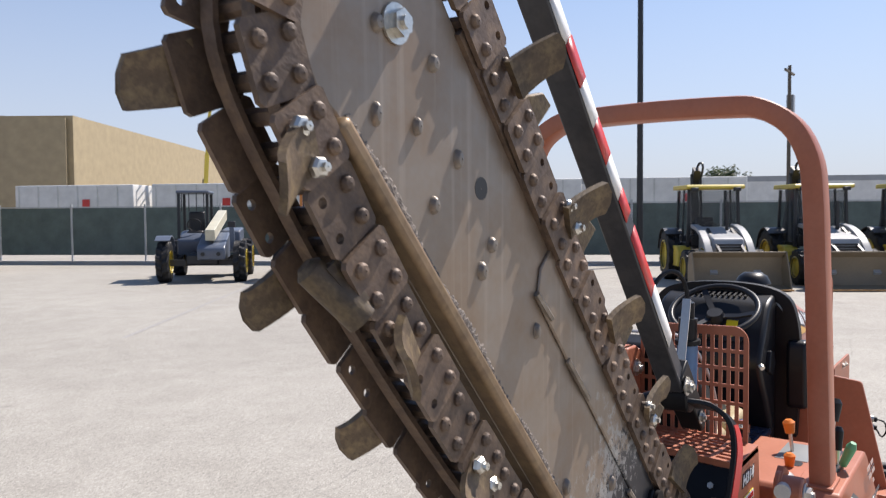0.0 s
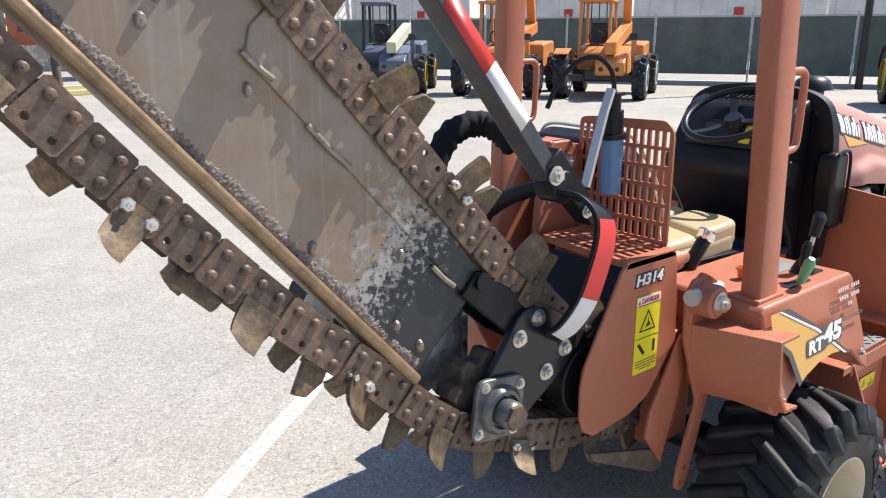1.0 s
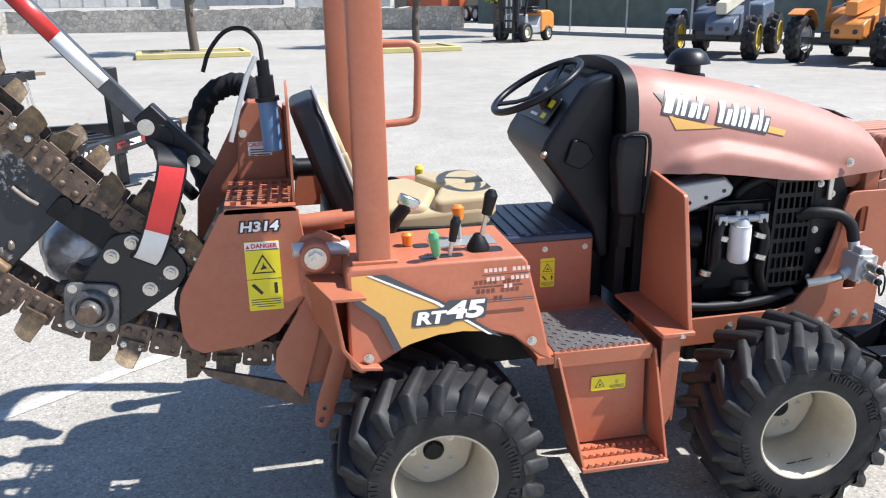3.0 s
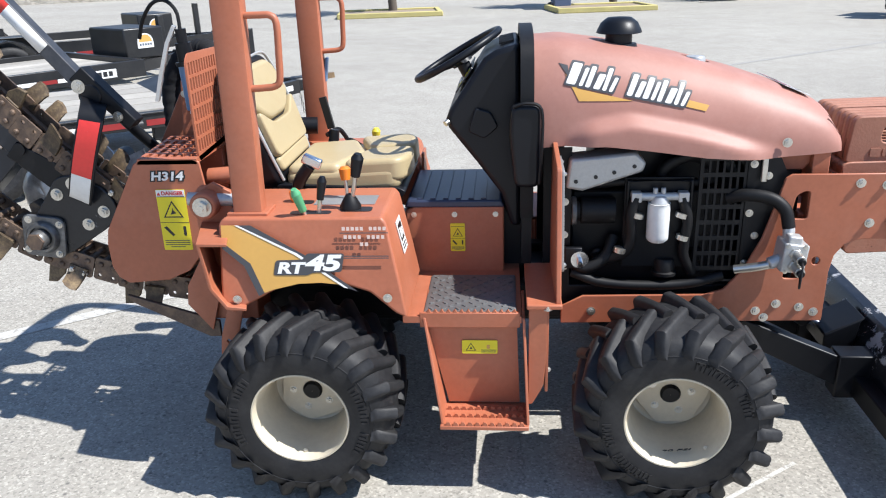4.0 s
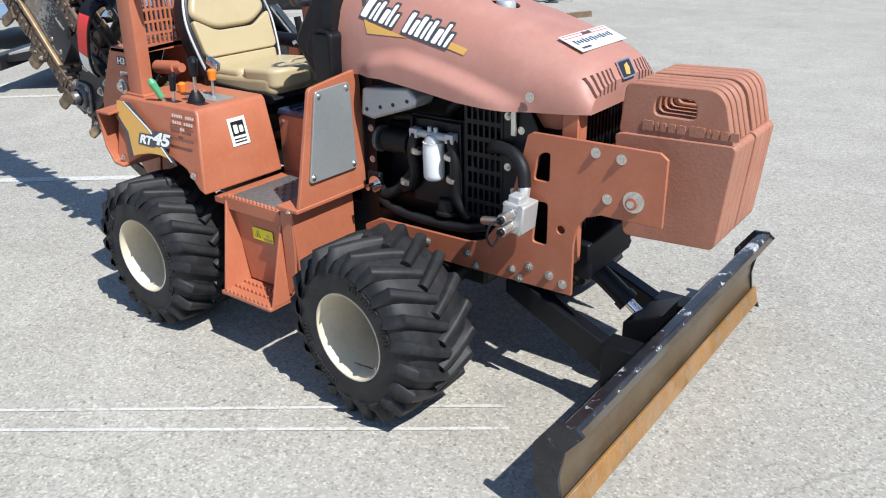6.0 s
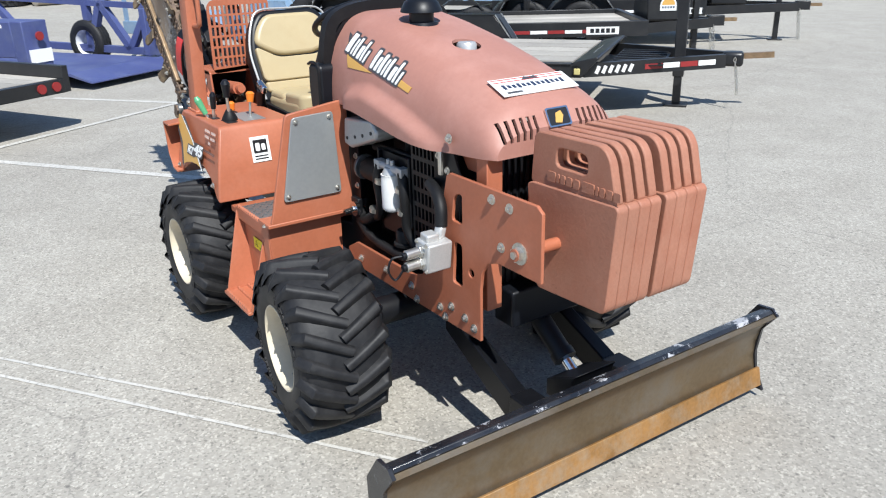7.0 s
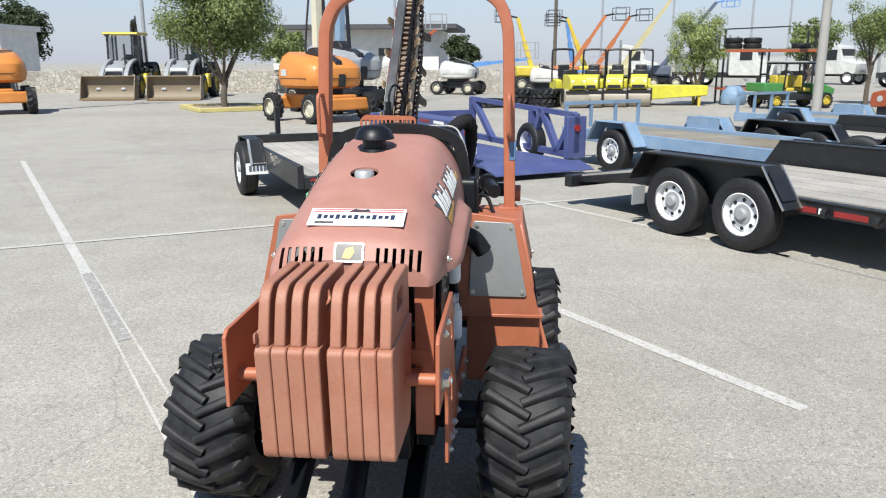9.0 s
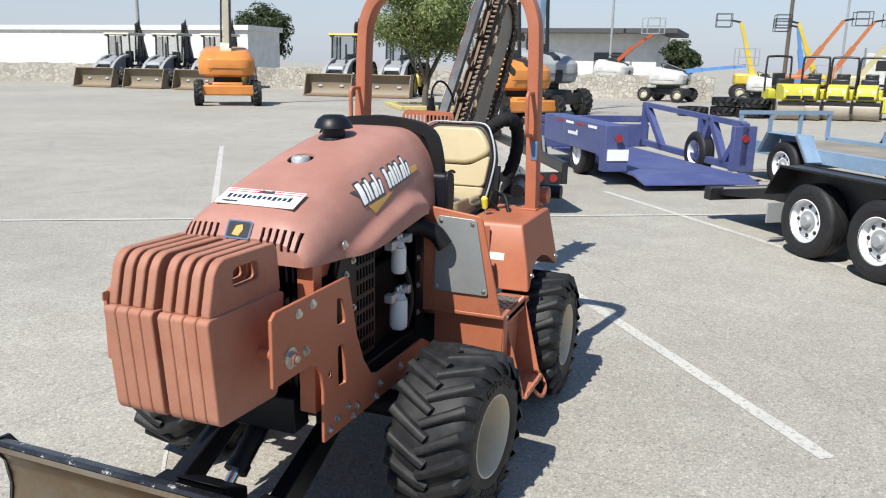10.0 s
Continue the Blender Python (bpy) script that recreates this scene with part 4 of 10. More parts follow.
for s in (-1, 1):
    guard_grille(YC + s * 0.262)
    bm = B()
    prism(bm, [(1.47, 0.56), (1.53, 0.58), (1.58, 0.72), (1.62, 0.90), (1.57, 1.0), (1.47, 1.0)], "y", YC + s * 0.262 - 0.004, YC + s * 0.262 + 0.004)
    fs = part("fan_shroud", bm, "black", trencher)
    for x, z in ((1.49, 0.62), (1.49, 0.80), (1.49, 0.97), (1.515, 0.72), (1.54, 0.93)):
        bolt(fs, (x, YC + s * 0.267, z), (0, s, 0), 0.009)
    bm = B()
    prism(bm, [(0.80, 0.50), (0.895, 0.50), (0.895, 1.03), (0.80, 1.03)], "y", YC + s * 0.245 - 0.004, YC + s * 0.245 + 0.004)
    fb = part("firewall_bracket", bm, "black", trencher)
    for z in (0.60, 0.72, 0.84):
        bolt(fb, (0.875, YC + s * 0.25, z), (0, s, 0), 0.009)
bm = B()
obox(bm, pose(1.52, -0.268, 0.955), 0.018, 0.012, 0.085)
part("hood_latch", bm, "zinc", trencher, bevel=0.003)

# hydraulic valve beside the plate
bm = B()
obox(bm, pose(1.603, -0.358, 0.690, 0, 6, 0), 0.078, 0.092, 0.098)
obox(bm, pose(1.603, -0.372, 0.748, 0, 6, 0), 0.045, 0.045, 0.03)
cyl(bm, (1.575, -0.36, 0.675), (1.535, -0.362, 0.658), 0.021, n=14)
cyl(bm, (1.600, -0.335, 0.735), (1.600, -0.325, 0.775), 0.021, n=6)
valve = part("hydraulic_valve", bm, "alu", trencher, "cast aluminium hydraulic valve block", bevel=0.006)
for z in (0.708, 0.668):
    bm = B()
    cyl(bm, (1.602, -0.400, z), (1.602, -0.416, z), 0.021, n=6)
    cyl(bm, (1.602, -0.414, z), (1.602, -0.462, z - 0.003), 0.0165, n=18)
    sol = part("solenoid", bm, "zinc", valve, "bright solenoid barrel", bevel=0.002)
    bm = B()
    cyl(bm, (1.602, -0.462, z - 0.003), (1.602, -0.474, z - 0.004), 0.012, n=14)
    part("solenoid_cap", bm, "black", sol, bevel=0.002)
for x, z in ((1.578, 0.735), (1.632, 0.732), (1.576, 0.648), (1.630, 0.645)):
    bolt(valve, (x, -0.404, z), (0, -1, 0), 0.0055)
bm = B()
tube(bm, [(1.60, -0.325, 0.772), (1.585, -0.315, 0.83), (1.54, -0.30, 0.865), (1.47, -0.275, 0.87), (1.42, -0.24, 0.85)], 0.021, 12)
part("valve_hose", bm, "rubber", valve)
bm = B()
tube(bm, [(1.54, -0.36, 0.655), (1.50, -0.345, 0.64), (1.44, -0.32, 0.622)], 0.015, 10)
part("valve_fitting", bm, "zinc", valve)
bm = B()
tube(bm, [(1.600, -0.470, 0.706), (1.590, -0.505, 0.700), (1.585, -0.515, 0.660), (1.592, -0.495, 0.628), (1.602, -0.470, 0.662)], 0.0038, 6)
part("valve_wire", bm, "black", valve)

# left side: exhaust pipe and filters
bm = B()
sweep(bm, curve_points([(0.98, 0.24, 0.99), (0.93, 0.29, 0.985), (0.90, 0.345, 0.96), (0.885, 0.385, 0.905)], 5), ring_section(0.036, 18))
part("exhaust_pipe", bm, "rubber", trencher, "black angled exhaust outlet")
filter_can(1.10, 0.275, 0.60, 0.72, 0.036)
filter_can(1.10, 0.275, 0.83, 0.93, 0.030)
bm = B()
tube(bm, [(1.02, 0.27, 0.58), (1.0, 0.285, 0.7), (1.03, 0.27, 0.83), (1.10, 0.24, 0.96)], 0.014, 8)
part("engine_hose", bm, "rubber", trencher)

M["faded_white"] = mat("faded_white_print", (0.60, 0.46, 0.40), 0.5, vary=0.1, bump=0)

# ---- operator station ----
# dash console
bm = B()
prism(bm, [(0.69, 0.74), (0.655, 0.86), (0.575, 0.97), (0.478, 1.095), (0.470, 1.125), (0.482, 1.155), (0.60, 1.325), (0.64, 1.350), (0.72, 1.372), (0.725, 0.74)], "y", -0.205, 0.235)
dash = part("dash_console", bm, "plastic", trencher, "black moulded plastic dash console", bevel=0.025, seg=3)
bm = B()
prism(bm, [(0.60, 0.50), (0.60, 0.70), (0.66, 0.80), (0.74, 0.80), (0.74, 0.50)], "y", -0.13, 0.16)
part("dash_column", bm, "plastic", dash, bevel=0.012)
bm = B()
sweep(bm, curve_points([(0.742, -0.262, 0.80), (0.742, -0.275, 1.05), (0.742, -0.262, 1.27), (0.742, -0.20, 1.365), (0.742, 0.012, 1.392), (0.742, 0.224, 1.365), (0.742, 0.286, 1.27), (0.742, 0.299, 1.05), (0.742, 0.286, 0.80)], 6), [(-0.022, -0.022), (0.022, -0.022), (0.022, 0.022), (-0.022, 0.022)], ref=(1, 0, 0))
part("hood_seal", bm, "rubber", trencher, "black rubber hood seal")
bm = B()
prism(bm, [(-0.255, 0.62), (0.28, 0.62), (0.285, 1.26), (0.20, 1.36), (-0.18, 1.36), (-0.262, 1.26)], "x", 0.725, 0.76)
part("firewall", bm, "black", trencher)
inst = plate("instrument_panel", rounded(rect(0.30, 0.105), 0.012, 3), "decal_black", dash, facing((0.532, 0.02, 1.243), (0, -1, 0), (0.56, 0, 0.82)), 0.004)
plate("gauge_label", rect(0.05, 0.022, -0.06, 0.026), "decal_grey", inst, Matrix.Translation((0, 0, 0.004)), 0.001)
plate("warning_label", rect(0.045, 0.028, 0.10, 0.022), "yellow", inst, Matrix.Translation((0, 0, 0.004)), 0.001)
plate("warning_label", rect(0.04, 0.02, 0.09, -0.025), "yellow", inst, Matrix.Translation((0, 0, 0.004)), 0.001)
plate("switch_label", rect(0.07, 0.010, 0.0, -0.03), "decal_white", inst, Matrix.Translation((0, 0, 0.004)), 0.001)
bm = B()
for k in range(12):
    obox(bm, pose(0.675, -0.10 + k * 0.022, 1.366, 0, -12, 0), 0.05, 0.009, 0.006)
part("dash_vent", bm, "rubber", dash)
bm = B()
cyl(bm, (0.525, -0.02, 1.155), (0.508, -0.02, 1.143), 0.020, n=16)
cyl(bm, (0.510, -0.02, 1.144), (0.488, -0.02, 1.13), 0.005, n=8)
part("ignition_key", bm, "zinc", dash)
bm = B()
prism(bm, rounded([(0.545, 1.085), (0.60, 1.06), (0.648, 1.10), (0.622, 1.15), (0.57, 1.165)], 0.012, 3), "y", -0.222, -0.20)
part("dash_knob_plate", bm, "plastic", dash, bevel=0.004)
bm = B()
cyl(bm, (0.478, -0.204, 1.118), (0.468, -0.214, 1.112), 0.010, n=12)
part("plug", bm, "zinc", dash)
for s in (-1, 1):
    bm = B()
    y0, y1 = sorted((YC + s * 0.262, YC + s * 0.338))
    prism(bm, rounded([(0.700, 0.915), (0.785, 0.915), (0.785, 1.190), (0.690, 1.190), (0.682, 1.10)], 0.03, 4), "y", y0, y1)
    cover = part("side_cover", bm, "plastic", trencher, "black moulded side cover", bevel=0.014, seg=3)
    bm = B()
    tube(bm, [(0.782, YC + s * 0.340, 0.93), (0.788, YC + s * 0.342, 1.05), (0.786, YC + s * 0.340, 1.175), (0.74, YC + s * 0.340, 1.196), (0.695, YC + s * 0.338, 1.185)], 0.006, 6)
    part("cover_rim", bm, "rubber", cover)

# steering wheel
sn = Vector((-0.49, 0, 0.872))
c = Vector((0.505, -0.02, 1.318))
u, v = Vector((0.872, 0, 0.49)), Vector((0, 1, 0))
bm = B()
tube(bm, [c + (u * math.cos(a) + v * math.sin(a)) * 0.165 for a in [k * math.tau / 20 for k in range(20)]], 0.0125, 10, 2, True)
steering = part("steering_wheel", bm, "plastic", trencher, "black three-spoke steering wheel")
bm = B()
for a in (0.5, 0.5 + math.tau / 3, 0.5 + 2 * math.tau / 3):
    w = u * math.cos(a) + v * math.sin(a)
    sweep(bm, [c - sn * 0.03 + w * 0.02, c - sn * 0.022 + w * 0.09, c + w * 0.163], [(-0.012, -0.004), (0.012, -0.004), (0.012, 0.004), (-0.012, 0.004)], ref=tuple(sn))
part("spoke", bm, "plastic", steering)
bm = B()
cyl(bm, c - sn * 0.10, c - sn * 0.03, 0.024, n=14)
cyl(bm, c - sn * 0.035, c - sn * 0.012, 0.038, 0.030, n=20)
part("steering_hub", bm, "plastic", steering)

# seat
def pad(name, outline, thick, m, parent, label="", corner=0.03, soft_edge=0.026):
    """A stuffed vinyl panel: a rounded outline with full, soft edges."""
    bm = B()
    prism(bm, rounded(outline, corner, 5), "z", -thick, 0.0)
    o = part(name, bm, "tan", parent, label, bevel=soft_edge, seg=5, smooth=70)
    o.matrix_basis = m if parent is trencher else parent.matrix_basis.inverted() @ m
    return o


flat = pose(0, YC, 0.968, 0, -3, 0)
seat = pad("seat", [(-0.115, -0.205), (0.30, -0.215), (0.30, 0.215), (-0.115, 0.205)], 0.085, flat @ Matrix.Translation((0, 0, -0.022)), trencher, "tan vinyl seat cushion with sewn lobes", 0.05)
pad("seat_panel", [(-0.105, -0.195), (0.085, -0.205), (0.150, -0.004), (0.150, 0.004), (0.085, 0.205), (-0.105, 0.195)], 0.07, flat, seat, "", 0.03)
for k in (-1, 1):
    pad("seat_lobe", [(0.097, k * 0.208), (0.300, k * 0.212), (0.335, k * 0.15), (0.335, k * 0.008), (0.165, k * 0.006)], 0.085, flat @ Matrix.Translation((0, 0, 0.008)), seat, "", 0.04)
lean = facing((-0.112, YC, 0.945), (0, 1, 0), (-0.326, 0, 0.945)) @ Matrix.Diagonal((1.05, 0.90, 1.1, 1))
backrest = pad("backrest", [(-0.196, 0.0), (0.196, 0.0), (0.207, 0.24), (0.178, 0.36), (0.13, 0.428), (-0.13, 0.428), (-0.178, 0.36), (-0.207, 0.24)], 0.05, lean @ Matrix.Translation((0, 0, -0.022)), trencher, "tan vinyl backrest with two stitched panels", 0.07, 0.020)
pad("back_panel", [(-0.192, 0.060), (0.192, 0.060), (0.206, 0.255), (0.10, 0.185), (-0.10, 0.185), (-0.206, 0.255)], 0.050, lean @ Matrix.Translation((0, 0, 0.012)), backrest, "", 0.03, 0.022)
pad("back_panel", [(-0.182, 0.0), (0.182, 0.0), (0.190, 0.062), (-0.190, 0.062)], 0.050, lean @ Matrix.Translation((0, 0, 0.004)), backrest, "", 0.02, 0.018)
pad("back_panel", [(-0.204, 0.266), (-0.10, 0.194), (0.10, 0.194), (0.204, 0.266), (0.178, 0.35), (0.125, 0.424), (-0.125, 0.424), (-0.178, 0.35)], 0.050, lean @ Matrix.Translation((0, 0, 0.008)), backrest, "", 0.05, 0.022)
bm = B()
prism(bm, rounded([(-0.212, -0.06), (0.212, -0.06), (0.228, 0.24), (0.198, 0.37), (0.145, 0.450), (-0.145, 0.450), (-0.198, 0.37), (-0.228, 0.24)], 0.06, 5), "z", -0.095, -0.010)
shell = part("seat_shell", bm, "plastic", trencher, "black plastic seat shell", bevel=0.022, seg=4)
shell.matrix_basis = lean
bm = B()
tube(bm, [(-0.200, -0.03, -0.010), (-0.219, 0.10, -0.009), (-0.226, 0.24, -0.009), (-0.196, 0.370, -0.009), (-0.144, 0.446, -0.009), (0.0, 0.451, -0.009), (0.144, 0.446, -0.009), (0.196, 0.370, -0.009), (0.226, 0.24, -0.009), (0.219, 0.10, -0.009), (0.200, -0.03, -0.010)], 0.0055, 8)
part("seat_piping", bm, "alu", shell, "pale grey edge trim")
bm = B()
prism(bm, rounded([(-0.150, 0.862), (-0.135, 0.905), (0.300, 0.888), (0.325, 0.872), (0.30, 0.850), (-0.05, 0.842)], 0.012, 3), "y", -0.212, 0.236)
part("seat_pan", bm, "plastic", trencher, "black seat pan", bevel=0.010)
bm = B()
prism(bm, [(-0.265, 0.60), (-0.245, 0.93), (-0.17, 0.93), (-0.12, 0.86), (-0.10, 0.60)], "y", -0.20, 0.225)
part("seat_pedestal", bm, "black", trencher, "black seat pedestal", bevel=0.010)
bm = B()
box(bm, -0.10, 0.24, -0.17, 0.19, 0.79, 0.85)
for k in range(5):
    box(bm, -0.08 + k * 0.06, -0.055 + k * 0.06, -0.178, -0.168, 0.79, 0.85)
part("seat_suspension", bm, "rubber", trencher, bevel=0.006)
bm = B()
tube(bm, [(-0.06, -0.235, 0.86), (-0.04, -0.255, 0.93), (0.0, -0.262, 0.985)], 0.022, 10)
belt = part("seat_belt_buckle", bm, "plastic", trencher, "black seat belt stalk")
bm = B()
obox(bm, pose(0.01, -0.262, 1.00, 0, 25, 0), 0.07, 0.028, 0.035)
part("buckle", bm, "chrome", belt, bevel=0.006)
bm = B()
tube(bm, [(-0.08, 0.25, 0.88), (-0.04, 0.30, 0.93), (-0.03, 0.31, 0.99)], 0.022, 10)
obox(bm, pose(-0.055, 0.31, 1.06, 0, -12, 0), 0.028, 0.02, 0.13)
part("seat_belt_buckle", bm, "plastic", trencher)
# floor box and floor
bm = B()
prism(bm, [(0.315, 0.555), (0.315, 0.80), (0.345, 0.815), (0.665, 0.815), (0.665, 0.555)], "y", -0.20, 0.225)
fb = part("seat_base_box", bm, "orange", trencher, "orange steel battery box", bevel=0.006)
bm = B()
prism(bm, [(0.312, 0.812), (0.325, 0.838), (0.655, 0.838), (0.668, 0.812)], "y", -0.205, 0.23)
lid = part("box_lid", bm, "lid", fb, "dark navy ribbed lid", bevel=0.006)
for k in range(6):
    bm = B()
    box(bm, 0.36 + k * 0.045, 0.378 + k * 0.045, -0.19, 0.20, 0.838, 0.843)
    part("lid_rib", bm, "lid", lid)
for x in (0.345, 0.49, 0.635):
    bolt(fb, (x, -0.20, 0.785), (0, -1, 0), 0.007)


def warning_sign(parent, m, w, h, upright=True, title="", word=0.0):
    """Yellow hazard label: title strip, triangle with a mark, and bars for text."""
    o = plate("warning_label", rounded(rect(w, h), 0.004, 2), "yellow", parent, m, 0.0016, "yellow and black hazard label")
    up = Matrix.Translation((0, 0, 0.0017))
    up2 = Matrix.Translation((0, 0, 0.0022))
    if upright:
        plate("label_border", rect(w * 0.94, h * 0.012, 0, h * 0.385), "decal_black", o, up, 0.0005)
        s, cy = w * 0.40, h * 0.17
    else:
        s, cy = h * 0.40, 0
    cx = 0 if upright else -w * 0.25
    tri = [(cx + s * math.cos(a), cy - s * 0.18 + s * math.sin(a)) for a in (math.pi / 2, math.pi * 7 / 6, math.pi * 11 / 6)]
    plate("label_triangle", tri, "decal_black", o, up, 0.0005)
    tri = [(cx + s * 0.78 * math.cos(a), cy - s * 0.18 + s * 0.78 * math.sin(a)) for a in (math.pi / 2, math.pi * 7 / 6, math.pi * 11 / 6)]
    plate("label_triangle", tri, "yellow", o, up2, 0.0005)
    plate("label_mark", [(cx - s * 0.25, cy - s * 0.42), (cx + s * 0.28, cy - s * 0.30), (cx + s * 0.05, cy - s * 0.02), (cx + s * 0.02, cy + s * 0.22), (cx - s * 0.06, cy - s * 0.08)], "decal_black", o, Matrix.Translation((0, 0, 0.0027)), 0.0004)
    if upright:
        plate("label_rule", rect(w, h * 0.008, 0, -h * 0.04), "decal_black", o, up, 0.0005)
        plate("label_mark", [(-w * 0.4, -h * 0.12), (-w * 0.30, -h * 0.10), (-w * 0.05, -h * 0.24), (-w * 0.12, -h * 0.27)], "decal_black", o, up, 0.0005)
        plate("label_mark", rounded(rect(w * 0.10, h * 0.16, w * 0.32, -h * 0.18), 0.003, 2), "decal_black", o, up, 0.0005)
        for k in range(4):
            plate("label_bar", rect(w * (0.86 if k < 3 else 0.5), h * 0.012, 0, -h * (0.34 + 0.035 * k)), "decal_grey", o, up, 0.0004)
    else:
        plate("label_mark", rounded(rect(h * 0.22, h * 0.30, w * 0.24, h * 0.02), 0.003, 2), "gold", o, up, 0.0005)
        for k in range(3):
            plate("label_bar", rect(w * 0.42, h * 0.03, w * 0.25, -h * (0.22 + 0.08 * k)), "decal_grey", o, up, 0.0004)
    if title:
        t = words(title, word, "red", o, Matrix.Translation((0, h * 0.432, 0.0018)), "label_title", bold=0.0004)
    return o


warning_sign(fb, facing((0.50, -0.2015, 0.70), (1, 0, 0), (0, 0, 1)), 0.052, 0.105)
bm = B()
prism(bm, [(0.34, 0.545), (0.34, 0.57), (0.72, 0.57), (0.72, 0.545)], "y", -0.585, 0.61)
part("floor_plate", bm, "orange", trencher, bevel=0.002)


def side_step(s):
    """Foot well on one side: tread plate, sloping apron, side walls and bottom rung."""
    def Y(v):
        return YC + s * v
    bm = B()
    prism(bm, [(0.405, 0.572), (0.415, 0.578), (0.70, 0.578), (0.705, 0.572)], "y", Y(0.27), Y(0.585))
    step = part("foot_step", bm, "tread", trencher, "grey diamond tread foot plate", bevel=0.002)
    studs = B()
    for i in range(13):
        for j in range(13):
            if (i + j) % 2 == 0:
                obox(studs, pose(0.428 + i * 0.0215, Y(0.30 + j * 0.0215), 0.579, 0, 0, 45 if (i // 1 + j) % 4 else -45), 0.017, 0.006, 0.005)
    st = part("tread_studs", studs, "tread", step)
    tagged(st, "", "", "", "stuff")
    bm = B()
    prism(bm, [(0.395, 0.53), (0.395, 0.582), (0.715, 0.582), (0.715, 0.53)], "y", Y(0.586), Y(0.598))
    part("step_edge", bm, "orange", step, bevel=0.003)
    for k in range(14):
        bm = B()
        prism(bm, [(0.415 + k * 0.021, 0.580), (0.425 + k * 0.021, 0.592), (0.432 + k * 0.021, 0.580)], "y", Y(0.586), Y(0.596))
        part("grip_tooth", bm, "orange", step)
    # apron
    bm = B()
    a = [(0.415, Y(0.575), 0.535), (0.705, Y(0.575), 0.535), (0.715, Y(0.575), 0.245), (0.48, Y(0.575), 0.245)]
    b = [(x, y - s * 0.010, z) for x, y, z in a]
    va, vb = [bm.verts.new(p) for p in a], [bm.verts.new(p) for p in b]
    bm.faces.new(va)
    bm.faces.new(vb[::-1])
    for i in range(4):
        bm.faces.new((va[i], va[(i + 1) % 4], vb[(i + 1) % 4], vb[i]))
    ap = part("step_apron", bm, "orange", trencher)
    if s < 0:
        warning_sign(ap, facing((0.585, Y(0.578), 0.452), (1, 0, 0), (0, 0, 1)), 0.115, 0.048, False)
    # flared side walls
    for x0, x1, x2 in ((0.405, 0.405, 0.462), (0.722, 0.722, 0.735)):
        bm = B()
        pts = [(x0, Y(0.40), 0.575), (x1, Y(0.60), 0.565), (x2, Y(0.70), 0.235), (x2, Y(0.56), 0.235)]
        va = [bm.verts.new(p) for p in pts]
        vb = [bm.verts.new((p[0] + 0.009, p[1], p[2])) for p in pts]
        bm.faces.new(va)
        bm.faces.new(vb[::-1])
        for i in range(4):
            bm.faces.new((va[i], va[(i + 1) % 4], vb[(i + 1) % 4], vb[i]))
        part("step_wall", bm, "orange", ap, bevel=0.002)
    bm = B()
    box(bm, 0.458, 0.742, Y(0.56), Y(0.712), 0.222, 0.236)
    rung = part("step_rung", bm, "orange", ap, bevel=0.003)
    for row, yy in enumerate((0.61, 0.655, 0.705)):
        for k in range(11):
            bm = B()
            x = 0.475 + k * 0.0235
            prism(bm, [(x, 0.236), (x + 0.006, 0.249), (x + 0.013, 0.249), (x + 0.019, 0.236)], "y", Y(yy) - 0.004, Y(yy) + 0.004)
            part("grip_tooth", bm, "orange", rung)
    # side bulkhead ahead of the step, with grey heat panel
    bm = B()
    prism(bm, rounded([(Y(0.26), 0.612), (Y(0.615), 0.612), (Y(0.60), 0.66), (Y(0.515), 1.03), (Y(0.28), 1.06), (Y(0.26), 1.03)], 0.015, 3), "x", 0.826, 0.842)
    bulk = part("bulkhead_panel", bm, "orange", trencher, "orange bulkhead panel beside the engine", bevel=0.003)
    bm = B()
    prism(bm, rounded([(Y(0.31), 0.700), (Y(0.555), 0.700), (Y(0.495), 1.018), (Y(0.325), 1.025)], 0.015, 3), "x", 0.843, 0.852)
    hp = part("heat_panel", bm, "grey_panel", bulk, "bare grey metal heat panel", bevel=0.002)
    for y, z in ((0.328, 0.72), (0.535, 0.72), (0.48, 1.0), (0.342, 1.005)):
        bolt(hp, (0.852, Y(y), z), (1, 0, 0), 0.007)
    bm = B()
    prism(bm, [(0.735, 0.605), (0.735, 0.62), (0.845, 0.62), (0.845, 0.605)], "y", Y(0.26), Y(0.625))
    part("bulkhead_ledge", bm, "orange", bulk, bevel=0.003)
    bm = B()
    prism(bm, rounded([(0.742, 0.605), (0.80, 0.605), (0.80, 0.46), (0.79, 0.33), (0.755, 0.262), (0.742, 0.262)], 0.012, 3), "y", Y(0.605), Y(0.615))
    part("bulkhead_skirt", bm, "orange", bulk, bevel=0.002)
    bm = B()
    prism(bm, [(Y(0.30), 0.30), (Y(0.60), 0.30), (Y(0.615), 0.605), (Y(0.30), 0.605)], "x", 0.795, 0.805)
    part("bulkhead_skirt", bm, "orange", bulk, bevel=0.002)
    bolt(bulk, (0.80, Y(0.622), 0.605), (0, 0, 1), 0.009)
    bolt(bulk, (0.806, Y(0.56), 0.36), (1, 0, 0), 0.009)


side_step(-1)
side_step(1)
bm = B()
tube(bm, [(0.40, 0.63, 0.30), (0.40, 0.71, 0.19), (0.47, 0.74, 0.165), (0.56, 0.74, 0.17), (0.60, 0.70, 0.23)], 0.009, 8)
part("hanging_step_loop", bm, "orange", trencher, "bent orange step loop")


